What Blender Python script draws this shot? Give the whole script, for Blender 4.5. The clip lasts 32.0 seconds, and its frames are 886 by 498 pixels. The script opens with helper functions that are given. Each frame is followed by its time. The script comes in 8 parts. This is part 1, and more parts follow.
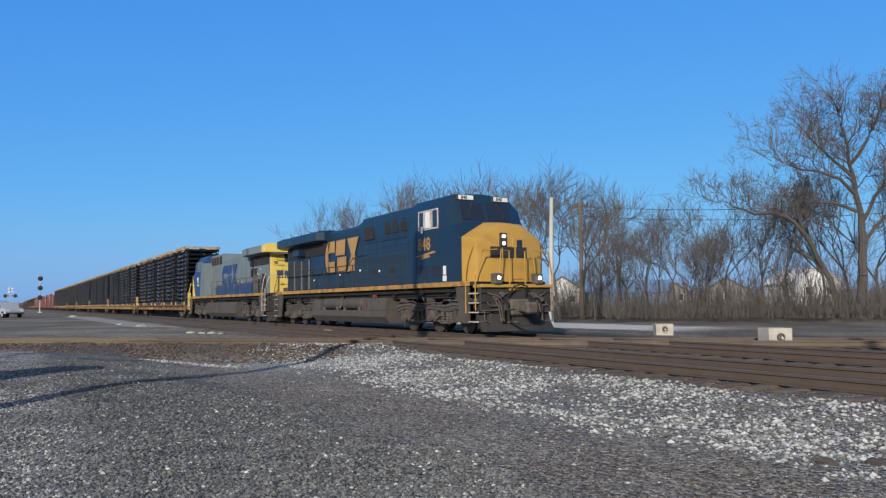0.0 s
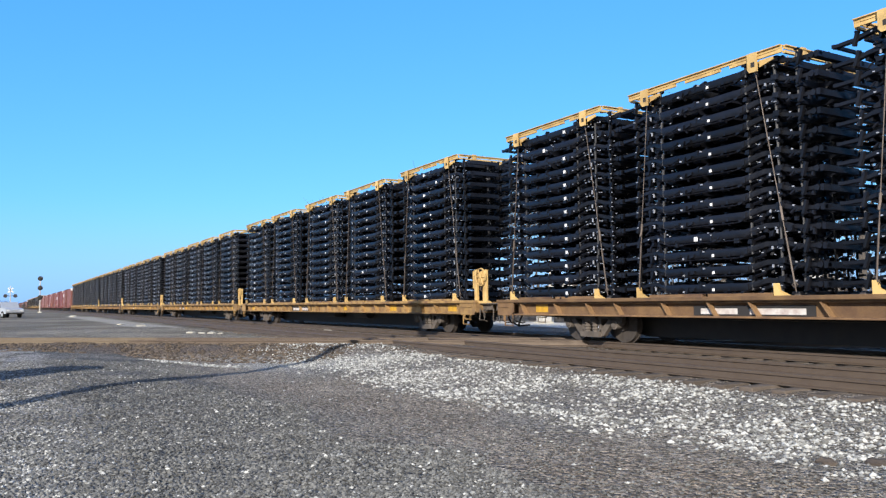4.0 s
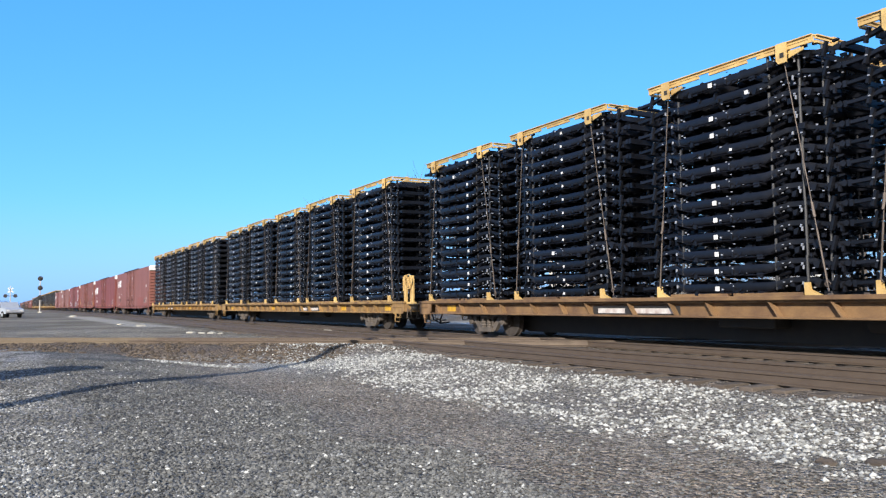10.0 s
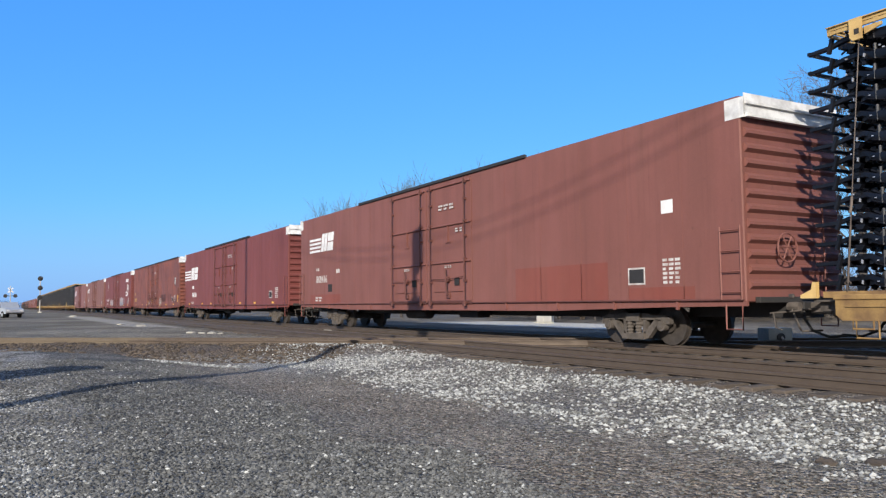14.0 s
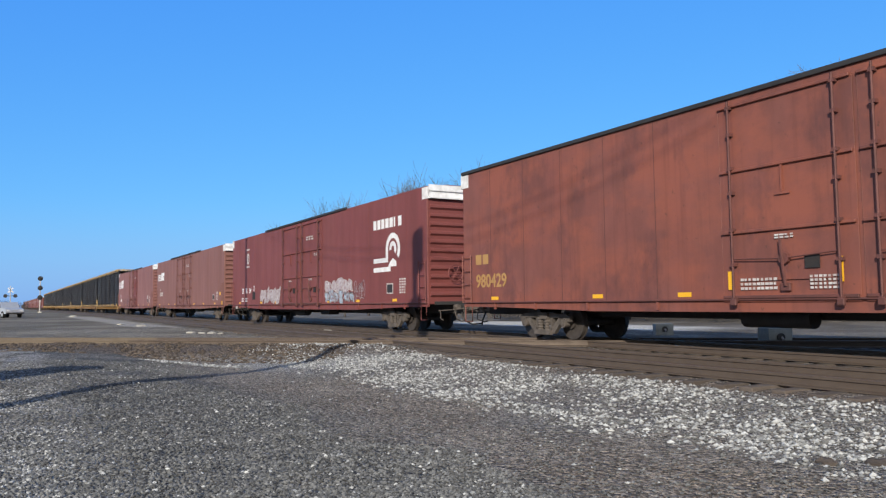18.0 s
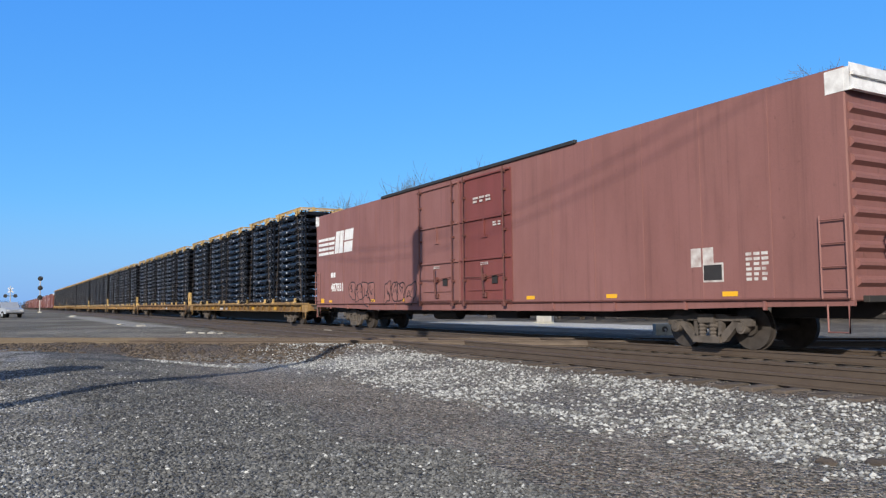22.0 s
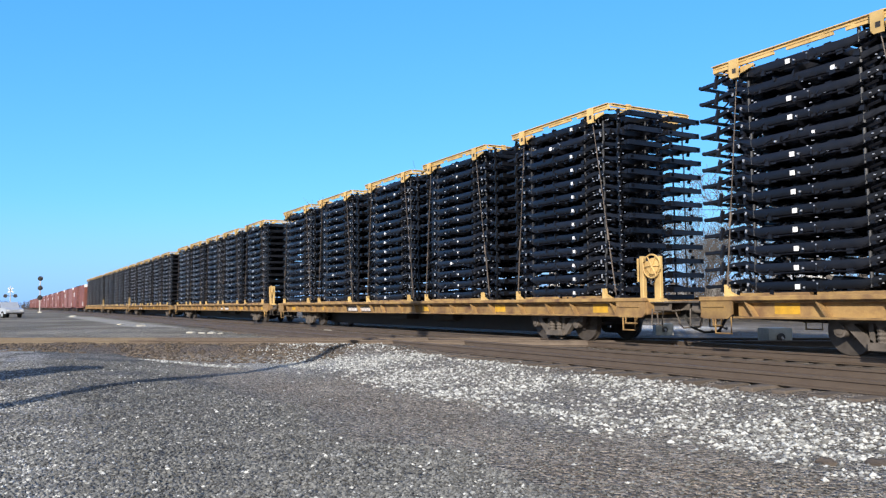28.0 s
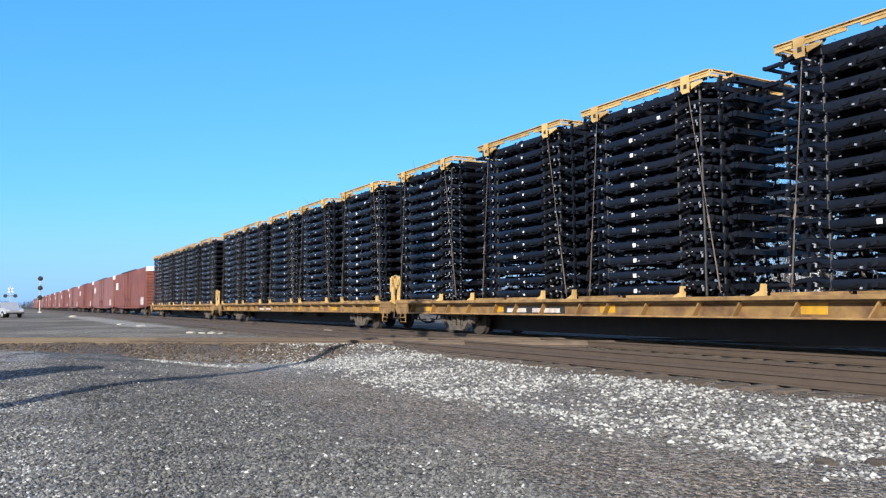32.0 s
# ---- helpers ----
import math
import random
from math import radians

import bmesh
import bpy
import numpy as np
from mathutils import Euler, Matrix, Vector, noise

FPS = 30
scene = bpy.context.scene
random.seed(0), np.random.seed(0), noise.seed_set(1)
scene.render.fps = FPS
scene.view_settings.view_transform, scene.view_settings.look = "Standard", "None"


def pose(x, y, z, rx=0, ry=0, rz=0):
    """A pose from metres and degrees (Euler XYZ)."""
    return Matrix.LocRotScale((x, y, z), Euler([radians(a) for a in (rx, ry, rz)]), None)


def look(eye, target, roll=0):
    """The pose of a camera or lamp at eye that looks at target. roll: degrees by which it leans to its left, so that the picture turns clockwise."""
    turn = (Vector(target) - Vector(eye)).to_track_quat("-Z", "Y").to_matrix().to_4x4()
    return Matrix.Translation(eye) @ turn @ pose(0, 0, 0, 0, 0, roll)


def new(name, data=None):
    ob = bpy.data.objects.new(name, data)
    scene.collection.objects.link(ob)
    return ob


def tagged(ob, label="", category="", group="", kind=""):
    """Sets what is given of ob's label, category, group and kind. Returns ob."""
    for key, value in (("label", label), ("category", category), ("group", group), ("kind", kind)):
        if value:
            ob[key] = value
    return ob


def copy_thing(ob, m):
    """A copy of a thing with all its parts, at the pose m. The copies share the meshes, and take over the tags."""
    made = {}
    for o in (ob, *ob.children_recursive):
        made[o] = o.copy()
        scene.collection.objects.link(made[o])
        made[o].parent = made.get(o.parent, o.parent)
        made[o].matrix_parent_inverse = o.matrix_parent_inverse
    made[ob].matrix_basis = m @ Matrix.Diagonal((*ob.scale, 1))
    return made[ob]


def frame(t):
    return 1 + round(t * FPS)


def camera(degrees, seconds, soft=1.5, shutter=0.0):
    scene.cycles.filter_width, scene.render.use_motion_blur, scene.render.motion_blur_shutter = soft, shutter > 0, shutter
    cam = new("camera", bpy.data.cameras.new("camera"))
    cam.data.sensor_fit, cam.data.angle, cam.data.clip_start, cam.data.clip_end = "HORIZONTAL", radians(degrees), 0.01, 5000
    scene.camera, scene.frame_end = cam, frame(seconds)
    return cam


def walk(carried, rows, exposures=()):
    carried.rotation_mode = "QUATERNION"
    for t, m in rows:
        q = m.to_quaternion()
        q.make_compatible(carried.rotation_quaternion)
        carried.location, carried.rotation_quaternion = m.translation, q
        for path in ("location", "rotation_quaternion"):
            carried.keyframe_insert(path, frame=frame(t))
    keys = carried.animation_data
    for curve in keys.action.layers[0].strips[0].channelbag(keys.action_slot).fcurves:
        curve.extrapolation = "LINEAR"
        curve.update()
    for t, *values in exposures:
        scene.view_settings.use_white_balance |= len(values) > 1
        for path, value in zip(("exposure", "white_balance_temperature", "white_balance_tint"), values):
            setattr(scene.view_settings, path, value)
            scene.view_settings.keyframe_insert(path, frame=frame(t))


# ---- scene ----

# the still camera
EYE = Vector((0.0, -14.366, 1.059))
cam = camera(60.5, 32.0, soft=1.3)
STAND = look(EYE, EYE + Vector((-0.8644985, 0.49769536, 0.07029711)), -0.648)
walk(cam, [(0.0, STAND), (32.0, STAND)],
     exposures=[(0.0, -0.3), (1.0, -0.06), (2.0, 0.0), (3.5, 0.3), (5.5, 0.4), (12.0, 0.4), (13.0, 0.33), (14.0, 0.03), (17.0, -0.1), (22.0, -0.08),
                (23.0, 0.0), (24.0, 0.35), (25.0, 0.38), (32.0, 0.38)])

# daylight: low winter sun from behind the camera, clear sky
SUN_EL, SUN_AZ = radians(22.0), Vector((0.69, -0.72, 0.0)).normalized()
world = bpy.data.worlds.new("clear_sky")
scene.world = world
world.use_nodes = True
wn = world.node_tree.nodes
sky = wn.new("ShaderNodeTexSky")
sky.sky_type, sky.sun_disc = "NISHITA", False
sky.sun_elevation, sky.sun_rotation = SUN_EL, math.atan2(SUN_AZ.x, SUN_AZ.y)
sky.altitude = 300
sky.air_density, sky.dust_density, sky.ozone_density = 1.0, 1.2, 3.0
wn["Background"].inputs["Strength"].default_value = 0.12
tone = wn.new("ShaderNodeHueSaturation")
tone.inputs["Saturation"].default_value = 1.12
tone.inputs["Hue"].default_value = 0.512
world.node_tree.links.new(sky.outputs["Color"], tone.inputs["Color"])
# the air's haze evens out the bright rim and deepens the blue
split, join = wn.new("ShaderNodeSeparateColor"), wn.new("ShaderNodeCombineColor")
world.node_tree.links.new(tone.outputs["Color"], split.inputs[0])
for i, (gain, power) in enumerate(((0.362, 0.74), (0.695, 0.5), (1.09, 0.16))):
    raised, scaled = wn.new("ShaderNodeMath"), wn.new("ShaderNodeMath")
    raised.operation, scaled.operation = "POWER", "MULTIPLY"
    raised.inputs[1].default_value = power
    scaled.inputs[1].default_value = gain * 0.15 ** power / 0.12
    world.node_tree.links.new(split.outputs[i], raised.inputs[0])
    world.node_tree.links.new(raised.outputs[0], scaled.inputs[0])
    world.node_tree.links.new(scaled.outputs[0], join.inputs[i])
# overhead the blue is deeper; round the sun the sky is pale
coord, height = wn.new("ShaderNodeTexCoord"), wn.new("ShaderNodeSeparateXYZ")
world.node_tree.links.new(coord.outputs["Generated"], height.inputs[0])
deep = wn.new("ShaderNodeMapRange")
deep.interpolation_type = "SMOOTHSTEP"
deep.inputs["From Min"].default_value, deep.inputs["From Max"].default_value = 0.36, 1.0
world.node_tree.links.new(height.outputs["Z"], deep.inputs["Value"])
over = wn.new("ShaderNodeMix")
over.data_type, over.blend_type = "RGBA", "MULTIPLY"
over.inputs["B"].default_value = (0.85, 0.5, 0.34, 1)
world.node_tree.links.new(deep.outputs[0], over.inputs["Factor"])
world.node_tree.links.new(join.outputs["Color"], over.inputs["A"])
low = wn.new("ShaderNodeMapRange")
low.interpolation_type = "SMOOTHSTEP"
low.inputs["From Min"].default_value, low.inputs["From Max"].default_value = 0.0, 0.14
low.inputs["To Min"].default_value, low.inputs["To Max"].default_value = 0.6, 0.0
world.node_tree.links.new(height.outputs["Z"], low.inputs["Value"])
haze = wn.new("ShaderNodeMix")
haze.data_type = "RGBA"
haze.inputs["B"].default_value = (2.5, 4.1, 7.4, 1)
world.node_tree.links.new(low.outputs[0], haze.inputs["Factor"])
world.node_tree.links.new(over.outputs["Result"], haze.inputs["A"])
facing = wn.new("ShaderNodeVectorMath")
facing.operation = "DOT_PRODUCT"
facing.inputs[1].default_value = (SUN_AZ.x * math.cos(SUN_EL), SUN_AZ.y * math.cos(SUN_EL), math.sin(SUN_EL))
world.node_tree.links.new(coord.outputs["Generated"], facing.inputs[0])
near_sun = wn.new("ShaderNodeMapRange")
near_sun.interpolation_type = "SMOOTHSTEP"
near_sun.inputs["From Min"].default_value, near_sun.inputs["From Max"].default_value = -0.1, 0.95
world.node_tree.links.new(facing.outputs["Value"], near_sun.inputs["Value"])
aureole = wn.new("ShaderNodeMix")
aureole.data_type = "RGBA"
aureole.inputs["B"].default_value = (4.1, 4.5, 4.9, 1)
world.node_tree.links.new(near_sun.outputs[0], aureole.inputs["Factor"])
world.node_tree.links.new(haze.outputs["Result"], aureole.inputs["A"])
world.node_tree.links.new(aureole.outputs["Result"], wn["Background"].inputs["Color"])
sun_data = bpy.data.lights.new("sun", "SUN")
sun_data.energy, sun_data.angle, sun_data.color = 5.0, radians(0.53), (1.0, 0.925, 0.82)
sun = new("sun", sun_data)
SUN_DIR = Vector((SUN_AZ.x * math.cos(SUN_EL), SUN_AZ.y * math.cos(SUN_EL), math.sin(SUN_EL)))
sun.matrix_basis = look(SUN_DIR * 100, (0, 0, 0))

# ---- materials ----


def material(name, color, rough=0.6, metal=0.0, dark=None, scale=3.0, spread=0.5, bump=0.15, grain=60.0, streak=1.0,
             jitter=0.0, spec=0.5):
    """A painted, stained or bare surface: base colour, a second colour in patches, fine grain, relief."""
    m = bpy.data.materials.new(name)
    m.use_nodes = True
    nt = m.node_tree
    n, ln = nt.nodes, nt.links
    b = n["Principled BSDF"]
    b.inputs["Metallic"].default_value = metal
    b.inputs["Specular IOR Level"].default_value = spec
    co = n.new("ShaderNodeTexCoord")
    mp = n.new("ShaderNodeMapping")
    mp.inputs["Scale"].default_value = (1, 1, streak)
    ln.new(co.outputs["Object"], mp.inputs["Vector"])
    big = n.new("ShaderNodeTexNoise")
    big.inputs["Scale"].default_value, big.inputs["Detail"].default_value = scale, 8
    ln.new(mp.outputs["Vector"], big.inputs["Vector"])
    fine = n.new("ShaderNodeTexNoise")
    fine.inputs["Scale"].default_value, fine.inputs["Detail"].default_value = grain, 4
    ln.new(co.outputs["Object"], fine.inputs["Vector"])
    ramp = n.new("ShaderNodeValToRGB")
    ramp.color_ramp.elements[0].position, ramp.color_ramp.elements[1].position = 0.5 - 0.12, 0.5 + 0.22
    ln.new(big.outputs["Fac"], ramp.inputs["Fac"])
    fac = n.new("ShaderNodeMath")
    fac.operation = "MULTIPLY"
    fac.inputs[1].default_value = spread
    ln.new(ramp.outputs["Color"], fac.inputs[0])
    mix = n.new("ShaderNodeMix")
    mix.data_type = "RGBA"
    dark = dark or tuple(c * 0.55 for c in color)
    mix.inputs["A"].default_value = (*color, 1)
    mix.inputs["B"].default_value = (*dark, 1)
    ln.new(fac.outputs[0], mix.inputs["Factor"])
    var = n.new("ShaderNodeHueSaturation")
    gm = n.new("ShaderNodeMapRange")
    gm.inputs["To Min"].default_value, gm.inputs["To Max"].default_value = 0.82, 1.18
    ln.new(fine.outputs["Fac"], gm.inputs["Value"])
    if jitter:
        oi = n.new("ShaderNodeObjectInfo")
        jm = n.new("ShaderNodeMapRange")
        jm.inputs["To Min"].default_value, jm.inputs["To Max"].default_value = 1 - jitter, 1 + jitter
        ln.new(oi.outputs["Random"], jm.inputs["Value"])
        mu = n.new("ShaderNodeMath")
        mu.operation = "MULTIPLY"
        ln.new(jm.outputs[0], mu.inputs[0])
        ln.new(gm.outputs[0], mu.inputs[1])
        ln.new(mu.outputs[0], var.inputs["Value"])
    else:
        ln.new(gm.outputs[0], var.inputs["Value"])
    ln.new(mix.outputs["Result"], var.inputs["Color"])
    ln.new(var.outputs["Color"], b.inputs["Base Color"])
    rm = n.new("ShaderNodeMapRange")
    rm.inputs["To Min"].default_value, rm.inputs["To Max"].default_value = max(0.05, rough - 0.12), min(1, rough + 0.15)
    ln.new(big.outputs["Fac"], rm.inputs["Value"])
    ln.new(rm.outputs[0], b.inputs["Roughness"])
    bp = n.new("ShaderNodeBump")
    bp.inputs["Strength"].default_value, bp.inputs["Distance"].default_value = bump, 0.01
    ln.new(fine.outputs["Fac"], bp.inputs["Height"])
    ln.new(bp.outputs["Normal"], b.inputs["Normal"])
    return m


def glow(name, color, strength):
    m = bpy.data.materials.new(name)
    m.use_nodes = True
    b = m.node_tree.nodes["Principled BSDF"]
    b.inputs["Emission Color"].default_value = (*color, 1)
    b.inputs["Emission Strength"].default_value = strength
    return m


BLUE = material("dark_blue_paint", (0.007, 0.03, 0.064), 0.42, dark=(0.013, 0.028, 0.045), spread=0.7, scale=1.2, streak=0.3)
BLUE2 = material("mid_blue_paint", (0.018, 0.06, 0.18), 0.5, dark=(0.03, 0.05, 0.1), spread=0.6, scale=1.5, streak=0.3)
GREY_PAINT = material("faded_grey_paint", (0.165, 0.203, 0.22), 0.6, dark=(0.095, 0.112, 0.12), spread=0.6, scale=1.0, streak=0.3)
YELLOW = material("locomotive_yellow_paint", (0.47, 0.27, 0.05), 0.5, dark=(0.4, 0.23, 0.06), spread=0.5, scale=2.0, streak=0.4)
PALE_YELLOW = material("pale_yellow_paint", (0.75, 0.56, 0.12), 0.5, dark=(0.5, 0.36, 0.1), spread=0.4, scale=1.5)
LETTER_GOLD = material("gold_lettering", (0.44, 0.25, 0.085), 0.6, dark=(0.34, 0.2, 0.08), spread=0.7, scale=2.5)
TRUCK = material("grimy_running_gear", (0.125, 0.105, 0.09), 0.85, dark=(0.05, 0.042, 0.036), scale=4.0, spread=0.8, bump=0.4)
BLACK = material("black_underframe", (0.028, 0.026, 0.026), 0.8, dark=(0.05, 0.045, 0.04), spread=0.7)
WHEEL = material("worn_wheel_steel", (0.085, 0.072, 0.063), 0.65, 0.3, dark=(0.045, 0.036, 0.03), spread=0.8, scale=6)
GLASS = material("dark_cab_glass", (0.012, 0.016, 0.02), 0.08, spread=0.1, bump=0.0, spec=0.8)
GRILLE = material("dark_grille", (0.02, 0.019, 0.02), 0.8, dark=(0.042, 0.033, 0.028), scale=20)
CHASSIS = material("black_coated_chassis_steel", (0.004, 0.0046, 0.0075), 0.44, dark=(0.0085, 0.0092, 0.013), scale=6, spread=0.7,
                   bump=0.3, jitter=0.55, spec=0.38)
POST = material("grey_coated_stacking_post", (0.032, 0.033, 0.038), 0.5, dark=(0.018, 0.018, 0.02))
ZINC_GLINT = material("glint_pale_zinc", (0.46, 0.48, 0.53), 0.35, 0.35, dark=(0.25, 0.26, 0.3))
DUST_TANK = material("dust_coated_tank_steel", (0.084, 0.074, 0.066), 0.85, dark=(0.046, 0.041, 0.037), scale=1.5, spread=0.7, bump=0.2)
DUST_BLUE = material("dusty_blue_paint", (0.012, 0.031, 0.054), 0.55, dark=(0.026, 0.034, 0.042), scale=1.4, spread=0.8, streak=0.4)
SOOT_BROWN = material("brown_sooted_louvre", (0.075, 0.042, 0.032), 0.8, dark=(0.03, 0.024, 0.022), scale=6)
SOOT_GREY = material("sooty_brown_grey_paint", (0.026, 0.03, 0.036), 0.75, dark=(0.028, 0.036, 0.044), scale=1.2, spread=0.8, streak=0.3)
TAG = material("white_label_paper", (0.8, 0.8, 0.8), 0.7, spread=0.1)
RACK = material("rack_yellow_paint", (0.6, 0.41, 0.16), 0.6, dark=(0.3, 0.17, 0.06), scale=2.5, spread=0.6, jitter=0.15)
DECK_YELLOW = material("rusty_yellow_car_paint", (0.33, 0.205, 0.075), 0.75, dark=(0.115, 0.06, 0.038), scale=2.6, spread=0.95, bump=0.4,
                jitter=0.2, grain=30)
DECK_RUST = material("worn_rust_brown_car_paint", (0.22, 0.13, 0.06), 0.8, dark=(0.09, 0.05, 0.034), scale=2.0, spread=0.95, bump=0.4, jitter=0.2, grain=30)
BRIGHT = material("fresh_yellow_patch", (0.6, 0.34, 0.025), 0.6, dark=(0.3, 0.17, 0.04), scale=4, spread=0.7)
REFLECT = material("yellow_reflector_tape", (0.85, 0.45, 0.02), 0.4, spread=0.1)
CHAIN_RED = material("rust_red_iron", (0.22, 0.06, 0.04), 0.7)
CHAIN = material("dull_chain_steel", (0.1, 0.08, 0.07), 0.6, 0.4)
WHITE = material("white_paint", (0.8, 0.8, 0.8), 0.6, dark=(0.55, 0.52, 0.5), spread=0.5, scale=4)
WHITE_STAINED = material("tar_stained_white_paint", (0.82, 0.82, 0.81), 0.6, dark=(0.34, 0.31, 0.29), scale=3.2, spread=0.7)
WHITE_WORN = material("worn_white_lettering", (0.62, 0.6, 0.58), 0.7, dark=(0.3, 0.2, 0.18), spread=0.8, scale=5)
ROOF_DARK = material("dark_roof_edge", (0.03, 0.028, 0.028), 0.7)
RAIL = material("rusty_rail_steel", (0.12, 0.09, 0.068), 0.6, 0.3, dark=(0.075, 0.055, 0.045), scale=3, streak=2)
RAIL_TOP = material("worn_rail_head", (0.24, 0.2, 0.17), 0.45, 0.6, dark=(0.14, 0.11, 0.09), scale=2)
TIE = material("weathered_timber", (0.11, 0.088, 0.072), 0.95, dark=(0.05, 0.04, 0.034), scale=6, spread=0.8, bump=0.6, jitter=0.25)
CONCRETE = material("weathered_concrete", (0.5, 0.47, 0.4), 0.9, dark=(0.3, 0.28, 0.24), scale=5, spread=0.6, bump=0.5)
BARK = material("grey_brown_bark", (0.092, 0.082, 0.076), 0.95, dark=(0.06, 0.048, 0.04), scale=8, spread=0.8, bump=0.6)
TWIG = material("thin_bare_twigs", (0.12, 0.11, 0.106), 0.95, dark=(0.075, 0.066, 0.063), scale=2, spread=0.7)
BRUSH = material("dry_brush_stems", (0.155, 0.136, 0.12), 0.95, dark=(0.085, 0.07, 0.06), scale=0.6, spread=0.8, jitter=0.2)
POLE_WHITE = material("pale_weathered_pole", (0.55, 0.53, 0.49), 0.9, dark=(0.35, 0.33, 0.3), scale=4, streak=0.2)
POLE_WOOD = material("brown_utility_pole", (0.16, 0.12, 0.09), 0.95, dark=(0.09, 0.07, 0.05), scale=4, streak=0.2)
SIDING = material("white_house_siding", (0.7, 0.71, 0.71), 0.8, dark=(0.6, 0.6, 0.58), spread=0.4)
SIDING_GREY = material("grey_house_siding", (0.24, 0.235, 0.23), 0.8, dark=(0.18, 0.175, 0.17), spread=0.5)
ROOF_BROWN = material("brown_shingles", (0.16, 0.1, 0.075), 0.9, dark=(0.09, 0.06, 0.05), scale=4)
ROOF_BLUE = material("blue_metal_roof", (0.12, 0.24, 0.42), 0.6, spread=0.3)
SILVER = material("silver_car_paint", (0.6, 0.62, 0.64), 0.35, 0.5, spread=0.2, bump=0.0)
RUBBER = material("black_rubber", (0.02, 0.02, 0.02), 0.9)


def stone_material(name, color, low, high):
    """Broken stone: every piece has a shade of its own, with grain on it."""
    m = material(name, color, 0.95, dark=tuple(q * 0.7 for q in color), scale=9.0, spread=0.6, grain=45)
    n, ln = m.node_tree.nodes, m.node_tree.links
    geo = n.new("ShaderNodeNewGeometry")
    rng = n.new("ShaderNodeMapRange")
    rng.inputs["To Min"].default_value, rng.inputs["To Max"].default_value = low, high
    ln.new(geo.outputs["Random Per Island"], rng.inputs["Value"])
    hs = n.new("ShaderNodeHueSaturation")
    base = n["Principled BSDF"].inputs["Base Color"]
    ln.new(base.links[0].from_socket, hs.inputs["Color"])
    ln.new(rng.outputs[0], hs.inputs["Value"])
    ln.new(hs.outputs["Color"], base)
    return m


STONE_WHITE = stone_material("pale_limestone_ballast", (0.44, 0.445, 0.435), 0.25, 1.38)
STONE_GREY = stone_material("grey_gravel_stones", (0.14, 0.141, 0.138), 0.4, 1.6)
CLOD = stone_material("brown_soil_clods", (0.12, 0.092, 0.068), 0.5, 1.4)
HEADLAMP = glow("lit_headlamp", (1.0, 0.95, 0.85), 4.0)
RAIL_TAN = material("dusty_tan_rail", (0.16, 0.125, 0.088), 0.8, dark=(0.1, 0.08, 0.06), scale=2)
STRIPE = material("dirty_orange_stripe", (0.5, 0.27, 0.06), 0.6, dark=(0.12, 0.07, 0.04), scale=3.0, spread=0.9)
GREEN_BAG = material("green_plastic", (0.03, 0.16, 0.1), 0.5)


